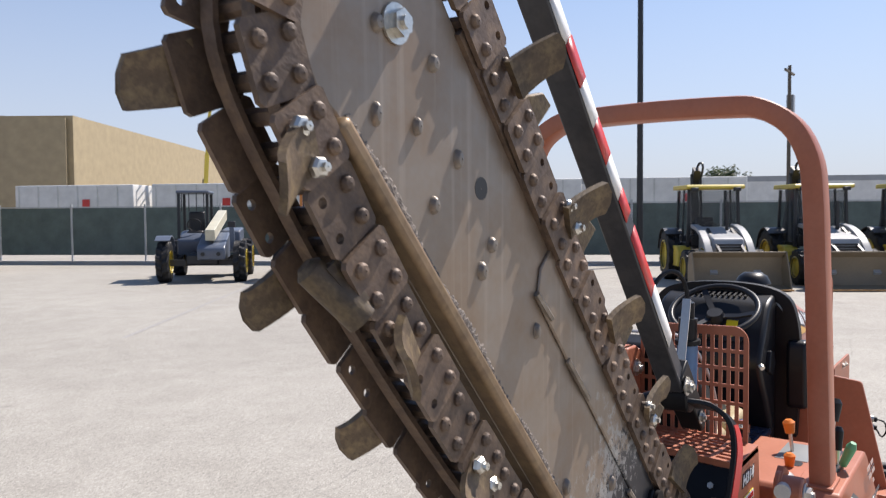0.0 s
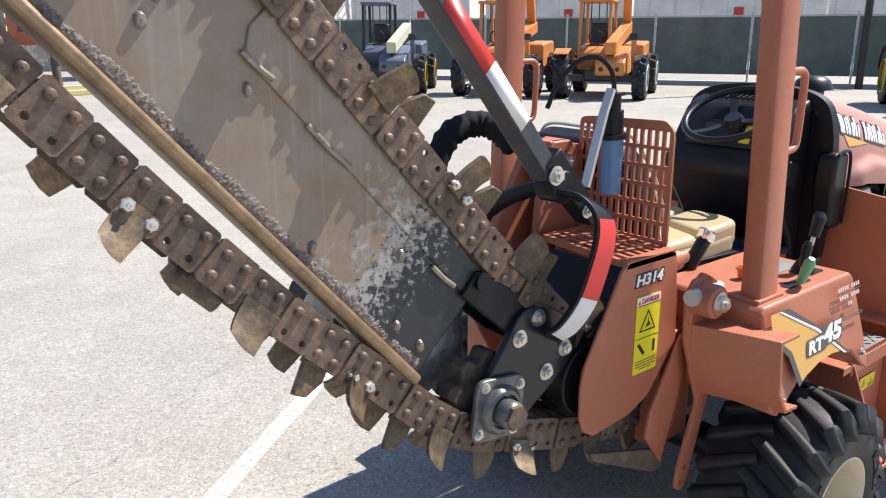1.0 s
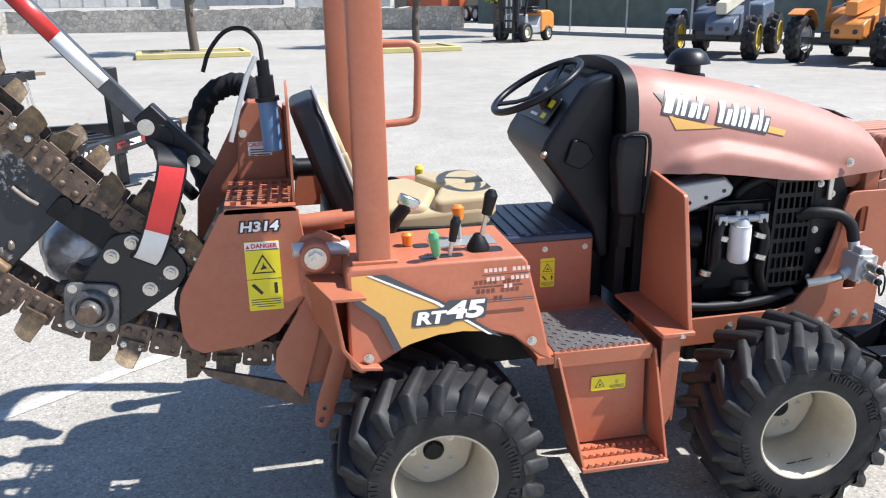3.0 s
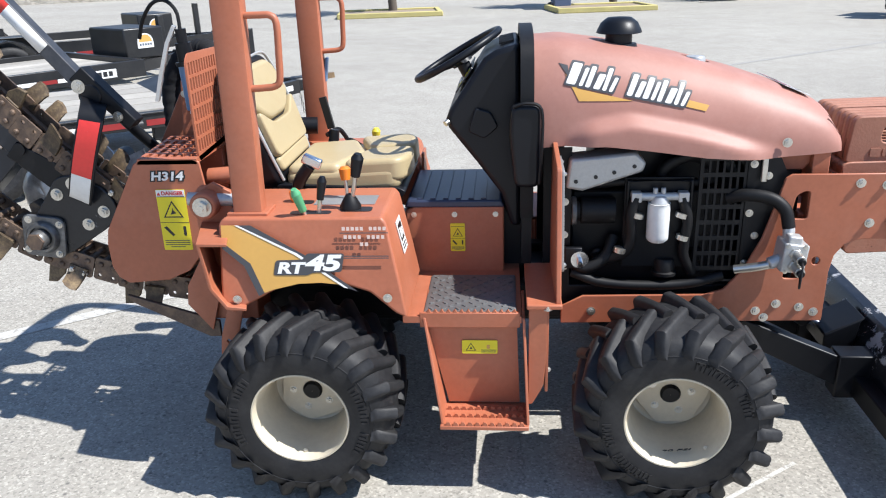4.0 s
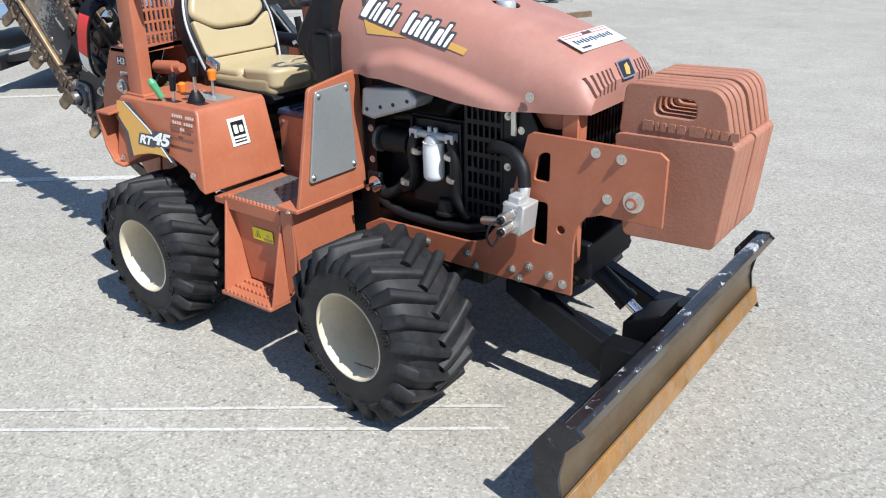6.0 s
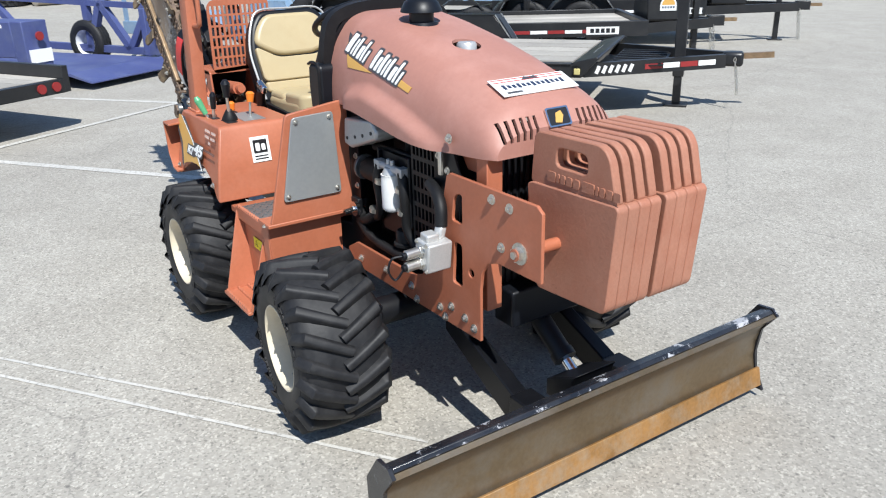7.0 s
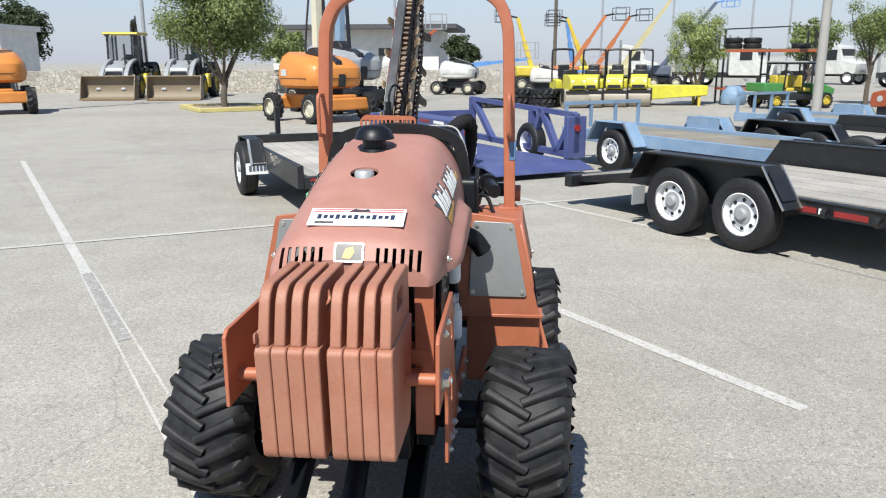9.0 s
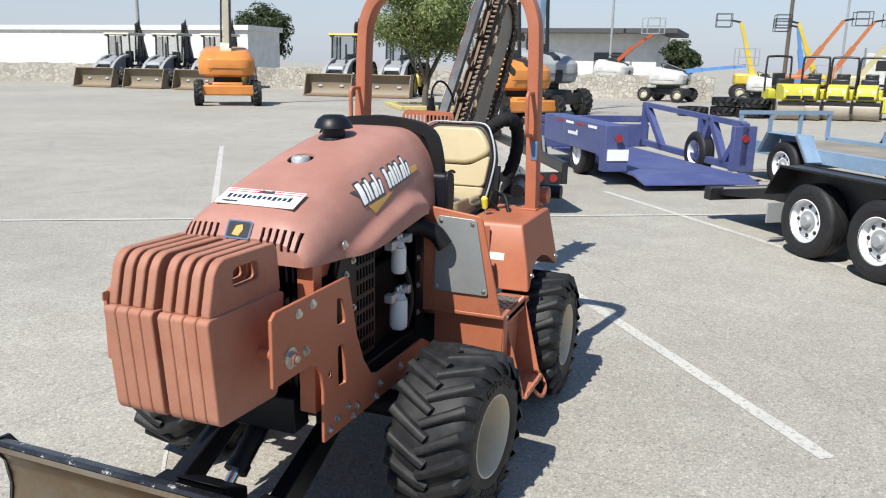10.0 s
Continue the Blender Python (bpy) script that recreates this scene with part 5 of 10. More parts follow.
def pod(s):
    """Rear fender console on one side."""
    arch = [(-0.225, 0.625), (-0.19, 0.605), (-0.13, 0.638), (-0.05, 0.680), (0.05, 0.703), (0.15, 0.702), (0.25, 0.672), (0.33, 0.605), (0.365, 0.590)]
    outline = arch + [(0.345, 0.70), (0.305, 0.885), (0.290, 0.902), (-0.205, 0.902), (-0.222, 0.885)]
    bm = B()
    out = 0.655 if s < 0 else 0.600
    prism(bm, outline, "y", YC + s * out, YC + s * 0.26)
    for v in bm.verts:
        if abs(v.co.y - (YC + s * out)) < 1e-5:
            v.co.y -= s * 0.060 * max(0, (v.co.z - 0.62) / 0.28)
    p = part("fender_console", bm, "orange", trencher, "orange fender console with control levers", bevel=0.008, seg=3)
    return p


pod_r, pod_l = pod(-1), pod(1)
side_m = facing((0.07, -0.6285, 0.755), (1, 0, 0), (0, 0.214, 1))


def on_pod(x, z):
    return (x - 0.07, (z - 0.755) / 0.978)


plate("swoosh", [on_pod(*q) for q in ((-0.208, 0.885), (-0.162, 0.885), (0.03, 0.797), (0.170, 0.702), (0.10, 0.709), (0.03, 0.706), (-0.05, 0.688), (-0.084, 0.676), (-0.125, 0.770), (-0.208, 0.836))], "gold", pod_r, side_m, 0.0014)
plate("swoosh_dark", [on_pod(*q) for q in ((-0.155, 0.885), (-0.115, 0.885), (0.05, 0.795), (0.215, 0.682), (0.185, 0.692), (0.03, 0.798))], "decal_grey", pod_r, side_m @ Matrix.Translation((0, 0, 0.0016)), 0.0008)
plate("swoosh_white", [on_pod(*q) for q in ((-0.165, 0.885), (-0.155, 0.885), (0.03, 0.798), (0.185, 0.692), (0.172, 0.694), (0.02, 0.795))], "decal_white", pod_r, side_m @ Matrix.Translation((0, 0, 0.0024)), 0.0006)
plate("swoosh_dark", [on_pod(*q) for q in ((-0.208, 0.835), (-0.208, 0.815), (-0.14, 0.76), (-0.098, 0.668), (-0.080, 0.677), (-0.12, 0.768))], "decal_grey", pod_r, side_m @ Matrix.Translation((0, 0, 0.0016)), 0.0008)
plate("badge_outline", rounded([on_pod(*q) for q in ((-0.048, 0.732), (-0.040, 0.778), (0.046, 0.780), (0.058, 0.799), (0.176, 0.799), (0.166, 0.742), (0.075, 0.740), (0.06, 0.732))], 0.008, 2), "decal_grey", pod_r, side_m @ Matrix.Translation((0, 0, 0.0022)), 0.0010)
words("RT", 0.047, "decal_white", pod_r, side_m @ Matrix.Translation((-0.066, -0.002, 0.0036)), "badge_lettering", 0.18, 1.45, 0.0020)
words("45", 0.066, "decal_white", pod_r, side_m @ Matrix.Translation((0.036, 0.013, 0.0036)), "badge_lettering", 0.18, 1.62, 0.0028)
for row, (w, z) in enumerate(((0.14, 0.885), (0.13, 0.860), (0.03, 0.838))):
    n = max(1, int(w / 0.014))
    for k in range(n):
        if k == n // 2 and n > 4:
            continue
        plate("dealer_bar", rect(0.0095, 0.011), "faded_white", pod_r, side_m @ Matrix.Translation((*on_pod(0.238 - w / 2 + (k + 0.5) * w / n, z - 0.012), 0.0)), 0.0012)
for z in (0.882, 0.812, 0.806):
    plate("dealer_rule", rect(0.15, 0.003), "decal_grey", pod_r, side_m @ Matrix.Translation((*on_pod(0.238, z - 0.022), 0.0)), 0.0012)
for s, p in ((-1, pod_r), (1, pod_l)):
    for x, z in ((0.305, 0.658), (-0.172, 0.652)):
        bolt(p, (x, YC + s * (0.652 if s < 0 else 0.597), z), (0, s, 0), 0.010)
pl = plate("picture_label", rect(0.085, 0.11), "decal_white", pod_r, facing((0.3275, -0.42, 0.790), (0, 1, 0), (-0.215, 0, 0.977)), 0.002)
plate("label_picture", rect(0.062, 0.058, 0, 0.012), "decal_black", pl, Matrix.Translation((0, 0, 0.002)), 0.0006)
plate("label_picture", rounded(rect(0.02, 0.035, -0.012, 0.010), 0.005, 2), "decal_white", pl, Matrix.Translation((0, 0, 0.0026)), 0.0006)
plate("label_picture", rounded(rect(0.018, 0.028, 0.014, 0.008), 0.005, 2), "decal_white", pl, Matrix.Translation((0, 0, 0.0026)), 0.0006)
for k in range(2):
    plate("label_bar", rect(0.06, 0.006, 0, -0.030 - 0.012 * k), "decal_black", pl, Matrix.Translation((0, 0, 0.002)), 0.0006)
plate("part_label", rect(0.075, 0.035), "decal_white", pod_l, facing((0.3345, 0.44, 0.745), (0, 1, 0), (-0.215, 0, 0.977)), 0.002)
bm = B()
prism(bm, [(0.29, 0.62), (0.41, 0.62), (0.40, 0.89), (0.29, 0.89)], "x", 0.327, 0.338)
dr = part("console_door", bm, "orange", pod_l, bevel=0.004)
# console top: slots, plate and levers
for cx, cy, w, h in ((0.06, -0.53, 0.13, 0.035), (0.20, -0.50, 0.10, 0.05), (0.02, -0.42, 0.05, 0.04)):
    plate("lever_slot", rounded(rect(w, h), 0.015, 3), "decal_black", pod_r, pose(cx, cy, 0.9022), 0.0012)
plate("lever_plate", rect(0.20, 0.10), "grey_panel", pod_r, pose(0.15, -0.40, 0.9022), 0.0016)


def lever(p, q, r, knob, kr, kh, label):
    bm = B()
    cyl(bm, p, q, r, n=8)
    o = part("control_lever", bm, "zinc", trencher, label)
    bm = B()
    d = (Vector(q) - Vector(p)).normalized()
    b0 = Vector(q) - d * 0.01
    cyl(bm, b0, b0 + d * kh * 0.8, kr * 0.75, kr, n=14)
    cyl(bm, b0 + d * kh * 0.8, b0 + d * kh, kr, kr * 0.55, n=14)
    part("lever_knob", bm, knob, o)
    return o


lever((0.045, -0.545, 0.90), (0.040, -0.555, 0.925), 0.007, "k_green", 0.016, 0.085, "green-handled control lever")
lever((0.085, -0.53, 0.90), (0.095, -0.53, 0.955), 0.007, "plastic", 0.015, 0.075, "black-handled control lever")
lever((0.18, -0.49, 0.90), (0.205, -0.50, 1.02), 0.007, "plastic", 0.020, 0.075, "tall black-knob control lever")
lever((0.15, -0.385, 0.90), (0.146, -0.376, 0.975), 0.006, "k_orange", 0.020, 0.045, "orange-knob control lever")
lever((-0.02, -0.41, 0.90), (-0.02, -0.41, 0.915), 0.006, "k_orange", 0.018, 0.040, "orange-knob control lever")
lever((0.14, 0.315, 0.90), (0.142, 0.311, 0.945), 0.006, "k_yellow", 0.018, 0.06, "yellow-knob control lever")
bm = B()
lathe(bm, [(0.034, 0.900), (0.034, 0.912), (0.022, 0.935), (0.012, 0.95), (0.001, 0.952)], (0.18, -0.49, 0), "z", 18)
part("lever_boot", bm, "rubber", trencher)
bm = B()
tube(bm, [(0.02, 0.40, 0.90), (-0.02, 0.36, 0.98), (-0.06, 0.30, 0.97)], 0.010, 8)
tube(bm, [(0.0, 0.34, 0.90), (0.03, 0.30, 0.95), (0.10, 0.25, 0.93)], 0.008, 8)
part("control_hose", bm, "rubber", trencher)

# roll-over hoop
bm = B()
hy = [(-0.525, 0.88), (-0.515, 1.2), (-0.505, 1.5), (-0.495, 1.75), (-0.480, 1.86), (-0.43, 1.955), (-0.34, 2.012), (-0.24, 2.025), (0.02, 2.03), (0.24, 2.025), (0.33, 2.012), (0.41, 1.955), (0.45, 1.86), (0.462, 1.75), (0.468, 1.5), (0.475, 1.2), (0.482, 0.88)]
sweep(bm, curve_points([(-0.135, y, z) for y, z in hy], 4), rounded([(-0.047, -0.030), (0.047, -0.030), (0.047, 0.030), (-0.047, 0.030)], 0.010, 2), ref=(0, -1, 0))
rops = part("roll_over_hoop", bm, "orange", trencher, "orange square-tube roll-over hoop", smooth=30)
for y, s in ((-0.512, -1), (0.470, 1)):
    bm = B()
    tube(bm, [(-0.10, y, 1.50), (-0.04, y, 1.500), (-0.01, y, 1.498), (0.006, y, 1.475), (0.004, y, 1.39), (0.0, y, 1.315), (-0.015, y, 1.295), (-0.05, y, 1.29), (-0.10, y, 1.288)], 0.0105, 10, 3)
    part("grab_bar", bm, "orange", rops, "bent orange grab bar")
    bm = B()
    box(bm, -0.20, -0.07, y - 0.05, y + 0.05, 0.90, 0.912)
    part("hoop_foot", bm, "orange", rops, bevel=0.003)
bm = B()
obox(bm, pose(-0.085, 0.492, 1.21, 0, 8, 0), 0.012, 0.035, 0.10)
part("tied_rag", bm, "blue_cyl", rops, "small blue and white tag tied to the post", bevel=0.004)

# ---- trencher head ----
G = [(-0.335, 1.035), (-0.355, 1.045), (-0.535, 1.045), (-0.56, 1.030), (-0.69, 0.80), (-0.70, 0.75), (-0.698, 0.665), (-0.68, 0.625), (-0.645, 0.603), (-0.50, 0.615), (-0.42, 0.650), (-0.312, 0.780), (-0.318, 0.90)]
bm = B()
prism(bm, G, "y", -0.392, -0.382)
guard = part("side_guard", bm, "orange", trencher, "orange steel chain side guard with hazard label", bevel=0.003)
words("H314", 0.040, "decal_black", guard, facing((-0.452, -0.3925, 0.987), (1, 0, 0), (0, 0, 1)), "guard_lettering", 0.15, 1.25, 0.0055)
words("H314", 0.040, "decal_white", guard, facing((-0.452, -0.3935, 0.987), (1, 0, 0), (0, 0, 1)), "guard_lettering", 0.15, 1.25, 0.0012)
sg = warning_sign(guard, facing((-0.448, -0.3925, 0.835), (1, 0, 0), (-0.03, 0, 1)), 0.100, 0.215, True)
plate("label_title_field", rect(0.098, 0.024, 0, 0.094), "decal_white", sg, Matrix.Translation((0, 0, 0.0017)), 0.0004)
words("DANGER", 0.0185, "red", sg, Matrix.Translation((0.006, 0.094, 0.0023)), "label_title", 0, 1.0, 0.0006)
plate("label_triangle", [(-0.047, 0.087), (-0.034, 0.087), (-0.0405, 0.099)], "red", sg, Matrix.Translation((0, 0, 0.0023)), 0.0004)
# slotted cover over the chain guard
bm = B()
prism(bm, [(-0.392, 1.028), (-0.392, 1.046), (-0.10, 1.062), (-0.10, 1.044)], "x", -0.545, -0.342)
cover = part("slotted_cover", bm, "orange", trencher, "orange slotted cover plate")
slots = B()
for i in range(6):
    for j in range(5):
        box(slots, -0.53 + i * 0.030, -0.512 + i * 0.030, -0.365 + j * 0.052, -0.327 + j * 0.052, 1.0, 1.09)
cut(cover, slots)
bm = B()
prism(bm, [(-0.545, 1.03), (-0.57, 1.0), (-0.64, 0.88), (-0.63, 0.88), (-0.56, 0.995), (-0.535, 1.02)], "y", -0.385, -0.11)
part("cover_lip", bm, "black", cover, "black lip sloping down from the slotted cover")
bolt(cover, (-0.575, -0.33, 0.985), (-0.85, 0, 0.5), 0.009)
bolt(cover, (-0.575, -0.16, 0.985), (-0.85, 0, 0.5), 0.009)
# head frame behind
bm = B()
prism(bm, [(-0.345, 0.45), (-0.345, 1.03), (-0.50, 1.03), (-0.60, 0.86), (-0.58, 0.60), (-0.45, 0.46)], "y", -0.14, -0.11)
box(bm, -0.36, -0.20, -0.38, 0.42, 0.46, 0.80)
prism(bm, [(-0.345, 0.80), (-0.345, 1.25), (-0.40, 1.305), (-0.47, 1.305), (-0.51, 1.25), (-0.66, 0.98), (-0.68, 0.80), (-0.60, 0.66)], "y", 0.02, 0.045)
prism(bm, [(-0.36, 1.02), (-0.36, 1.28), (-0.39, 1.305), (-0.46, 1.305), (-0.50, 1.25), (-0.52, 1.04)], "y", -0.055, -0.03)
box(bm, -0.47, -0.385, -0.05, 0.045, 1.28, 1.305)
box(bm, -0.36, -0.345, -0.05, 0.03, 0.80, 1.29)
head = part("trencher_head", bm, "orange", trencher, "orange welded trencher head frame", bevel=0.005)
cl = plate("caution_label", rect(0.075, 0.045), "decal_white", head, facing((-0.44, -0.0565, 1.155), (1, 0, 0), (0, 0, 1)), 0.0014)
words("CAUTION", 0.0155, "red", cl, Matrix.Translation((0, 0.013, 0.0015)), "label_title", 0, 1.0, 0.0004)
for k in range(3):
    plate("label_bar", rect(0.062, 0.004, 0, -0.003 - 0.008 * k), "decal_grey", cl, Matrix.Translation((0, 0, 0.0015)), 0.0004)
bolt(head, (-0.49, -0.056, 1.205), (0, -1, 0), 0.009)
bolt(head, (-0.40, -0.056, 1.24), (0, -1, 0), 0.018)
# mesh screen behind the seat
bm = B()
prism(bm, rounded([(-0.365, 1.03), (-0.05, 1.03), (-0.05, 1.365), (-0.08, 1.372), (-0.34, 1.378), (-0.365, 1.35)], 0.02, 3), "x", -0.349, -0.342)
screen = part("slotted_screen", bm, "orange", trencher, "orange slotted steel screen behind the seat")
slots = B()
for i in range(13):
    for j in range(6):
        y = -0.345 + i * 0.0232
        box(slots, -0.40, -0.30, y - 0.0065, y + 0.0065, 1.060 + j * 0.050, 1.060 + j * 0.050 + 0.040)
cut(screen, slots)
# grease gun strapped to the screen
bm = B()
cyl(bm, (-0.395, -0.205, 1.175), (-0.402, -0.21, 1.33), 0.029, n=20)
gun = part("grease_gun", bm, "blue_cyl", trencher, "worn blue grease gun strapped to the screen", bevel=0.004)
bm = B()
cyl(bm, (-0.402, -0.21, 1.33), (-0.405, -0.212, 1.40), 0.026, n=20)
cyl(bm, (-0.405, -0.212, 1.40), (-0.407, -0.213, 1.445), 0.018, n=16)
cyl(bm, (-0.401, -0.21, 1.325), (-0.402, -0.21, 1.338), 0.036, n=20)
part("gun_head", bm, "black", gun)
bm = B()
sweep(bm, [(-0.425, -0.215, 1.455), (-0.455, -0.22, 1.40), (-0.49, -0.222, 1.30), (-0.518, -0.222, 1.21)], [(-0.011, -0.006), (0.011, -0.006), (0.011, 0.006), (-0.011, 0.006)])
part("gun_handle", bm, "alu", gun)
bm = B()
tube(bm, [(-0.407, -0.213, 1.44), (-0.415, -0.205, 1.50), (-0.455, -0.19, 1.535), (-0.51, -0.17, 1.525), (-0.56, -0.15, 1.47), (-0.585, -0.14, 1.41)], 0.0065, 8)
part("gun_hose", bm, "rubber", gun)
# pivot cylinder between the head and the frame
bm = B()
cyl(bm, (-0.34, -0.30, 0.96), (-0.20, -0.30, 0.97), 0.030, n=16)
cyl(bm, (-0.22, -0.30, 0.97), (-0.16, -0.30, 0.973), 0.020, n=12)
part("swing_bushing", bm, "orange", trencher)
bm = B()
cyl(bm, (-0.36, -0.46, 0.93), (-0.20, -0.44, 0.92), 0.022, n=14)
part("cylinder_rod", bm, "alu", trencher)
bm = B()
cyl(bm, (-0.298, -0.505, 0.915), (-0.298, -0.44, 0.915), 0.045, n=20)
part("pivot_boss", bm, "orange", trencher, bevel=0.006)
bolt(trencher, (-0.298, -0.506, 0.915), (0, -1, 0), 0.022, "pivot_bolt")
# corner channel, its end open, and the pivot plate that runs down to a fin
bm = B()
section = [(-0.062, 0.848), (0.034, 0.848), (0.034, 0.838), (-0.050, 0.838), (-0.030, 0.700), (0.012, 0.640), (0.070, 0.634), (0.070, 0.624), (0.006, 0.629), (-0.040, 0.695)]
ends = []
for y in (-0.440, -0.560, -0.668):
    x0 = -0.268 + 0.28 * (-0.452 - y)
    ends.append([bm.verts.new((x0 + u, y, v)) for u, v in section])
for P, Q in zip(ends, ends[1:]):
    for k in range(len(P)):
        bm.faces.new((P[k], P[(k + 1) % len(P)], Q[(k + 1) % len(P)], Q[k]))
bm.faces.new(ends[0][::-1])
bm.faces.new(ends[-1])
part("corner_bracket", bm, "orange", trencher, "orange pressed steel corner channel", bevel=0.002)
bm = B()
prism(bm, rounded([(-0.352, 0.93), (-0.325, 0.970), (-0.272, 0.970), (-0.240, 0.935), (-0.205, 0.62), (-0.275, 0.37), (-0.300, 0.332), (-0.332, 0.345), (-0.322, 0.42), (-0.262, 0.60), (-0.345, 0.80)], 0.016, 3), "y", -0.446, -0.434)
prism(bm, [(-0.43, 0.60), (-0.31, 0.80), (-0.262, 0.80), (-0.31, 0.60), (-0.362, 0.43), (-0.44, 0.53)], "y", -0.41, -0.40)
fin = part("tow_fin", bm, "orange", trencher, bevel=0.002)
h = B()
cyl(h, (-0.307, -0.5, 0.365), (-0.307, -0.42, 0.365), 0.010, n=10)
cyl(h, (-0.297, -0.5, 0.405), (-0.297, -0.42, 0.405), 0.008, n=10)
cut(fin, h)
bm = B()
prism(bm, [(-0.66, 0.56), (-0.34, 0.46), (-0.34, 0.40), (-0.38, 0.40), (-0.64, 0.53)], "y", -0.40, -0.385)
part("lower_plate", bm, "rust", trencher, bevel=0.002)

# ---- boom ----
def bo(s, o, y):
    """A point s along the boom, o across it."""
    return Vector((-0.665 * s + 0.747 * o, y, 0.747 * s + 0.665 * o))


BOOM = Matrix(((-0.665, 0.747, 0, 0), (0, 0, 1, 0), (0.747, 0.665, 0, 0), (0, 0, 0, 1)))


def boom_prism(bm, pts, y0, y1):
    prism(bm, [(bo(s, o, 0).x, bo(s, o, 0).z) for s, o in pts], "y", y0, y1)


nose = [(2.685 + 0.142 * math.cos(a), -0.127 + 0.142 * math.sin(a)) for a in [radians(-88 + 16 * k) for k in range(12)]]
bm = B()
boom_prism(bm, [(1.437, -0.09), (1.432, -0.262), (2.66, -0.262)] + nose + [(2.60, 0.012), (1.435, 0.012)], -0.315, -0.225)
boom = part("boom", bm, "boom", trencher, "worn bare steel digging boom, black paint left at its foot", bevel=0.004)
# crumbly weld and packed dirt along the lower rail
bm = B()
rng = random.Random(21)
rows = []
for k in range(430):
    q = 1.45 + 1.20 * k / 429
    h = 0.024 + 0.005 * math.sin(q * 23) + rng.uniform(-0.004, 0.004)
    row = []
    for j in range(6):
        f = j / 5
        lift = 0.0032 * math.sin(math.pi * (0.12 + 0.80 * f)) * rng.uniform(0.25, 1.3)
        row.append(bm.verts.new(bo(q + rng.uniform(-0.0012, 0.0012), -0.262 + h * f, -0.3148 - (lift if 0 < j < 5 else -0.001))))
    rows.append(row)
for P, Q in zip(rows, rows[1:]):
    for a in range(5):
        bm.faces.new((P[a], P[a + 1], Q[a + 1], Q[a]))
part("weld_crust", bm, "crust", boom, "dark crumbly weld crust", smooth=15)
bm = B()
boom_prism(bm, [(1.432, -0.287), (1.432, -0.2625), (2.66, -0.2625), (2.66, -0.287)], -0.338, -0.300)
part("wear_rail", bm, "rail", boom, "brown polished chain wear rail", bevel=0.008, seg=3)
bm = B()
boom_prism(bm, [(1.434, -0.281), (1.434, -0.2625), (2.66, -0.2625), (2.66, -0.281)], -0.300, -0.235)
part("rail_web", bm, "rail", boom)
for y0, y1 in ((-0.334, -0.302), (-0.238, -0.206)):
    bm = B()
    sweep(bm, [bo(1.43, 0.014, (y0 + y1) / 2), bo(2.0, 0.014, (y0 + y1) / 2), bo(2.60, 0.014, (y0 + y1) / 2)], [(-0.010, -0.005), (0.010, -0.005), (0.010, 0.005), (-0.010, 0.005)], ref=(0, 1, 0))
    part("top_flange", bm, "rust", boom)
# welded seam plate along the upper half
bm = B()
boom_prism(bm, [(1.435, -0.066), (2.16, -0.082), (2.19, -0.040), (2.19, 0.008), (1.435, 0.008)], -0.3205, -0.3145)
part("seam_plate", bm, "boom", boom, bevel=0.003)
for s0, s1 in ((1.88, 2.00), (2.10, 2.17), (1.50, 1.58)):
    bm = B()
    tube(bm, [bo(s0, -0.070, -0.320), bo((s0 + s1) / 2, -0.077, -0.3225), bo(s1, -0.078, -0.320)], 0.006, 6)
    part("weld_bead", bm, "stud", boom)
random.seed(5)
for s, o in ((1.475, -0.215), (1.83, -0.228), (1.66, -0.112), (2.12, -0.115), (2.31, -0.165), (2.32, -0.12), (2.46, -0.19), (2.47, -0.105), (2.56, -0.15), (2.62, -0.205), (2.60, -0.065), (2.70, -0.13), (1.56, -0.22)):
    bm = B()
    lathe(bm, [(0.011, 0.0), (0.010, 0.004), (0.007, 0.008), (0.001, 0.009)], (0, 0, 0), "z", 10)
    b = part("weld_stud", bm, "stud", boom)
    b.matrix_basis = Matrix.Translation(bo(s, o, -0.315)) @ Matrix.Rotation(radians(90), 4, "X") @ Matrix.Diagonal((random.uniform(0.7, 1), random.uniform(1.1, 1.5), 1, 1))
bm = B()
lathe(bm, [(0.001, 0.0), (0.017, 0.0), (0.017, -0.002), (0.001, -0.002)], (0, 0, 0), "y", 14)
hole = part("boom_hole", bm, "decal_black", boom)
hole.matrix_basis = Matrix.Translation(bo(2.40, -0.085, -0.3135))
bm = B()
cyl(bm, bo(1.452, -0.018, -0.34), bo(1.452, -0.018, -0.312), 0.021, n=16)
part("boom_pin", bm, "black", boom)
bolt(boom, bo(2.68, -0.10, -0.316), (0, -1, 0), 0.018, "nose_nut")
bm = B()
cyl(bm, bo(2.685, -0.127, -0.305), bo(2.685, -0.127, -0.235), 0.155, n=28)
part("nose_roller", bm, "rust", boom)

# drive sprocket on the shaft and a small idler above it, packed with soil
def sprocket(name, x, z, r, teeth, y0, y1, label):
    q = []
    for k in range(teeth):
        for f, g in ((-0.36, 1.0), (-0.16, 1.26), (0.16, 1.26), (0.36, 1.0)):
            a = (k + f) * math.tau / teeth
            q.append((x + r * g * math.cos(a), z + r * g * math.sin(a)))
    b = B()
    prism(b, q, "y", y0, y1)
    part(name, b, "soil", trencher, label, bevel=0.004)


sprocket("drive_sprocket", -0.945, 0.775, 0.090, 9, -0.305, -0.255, "soil-caked steel drive sprocket")
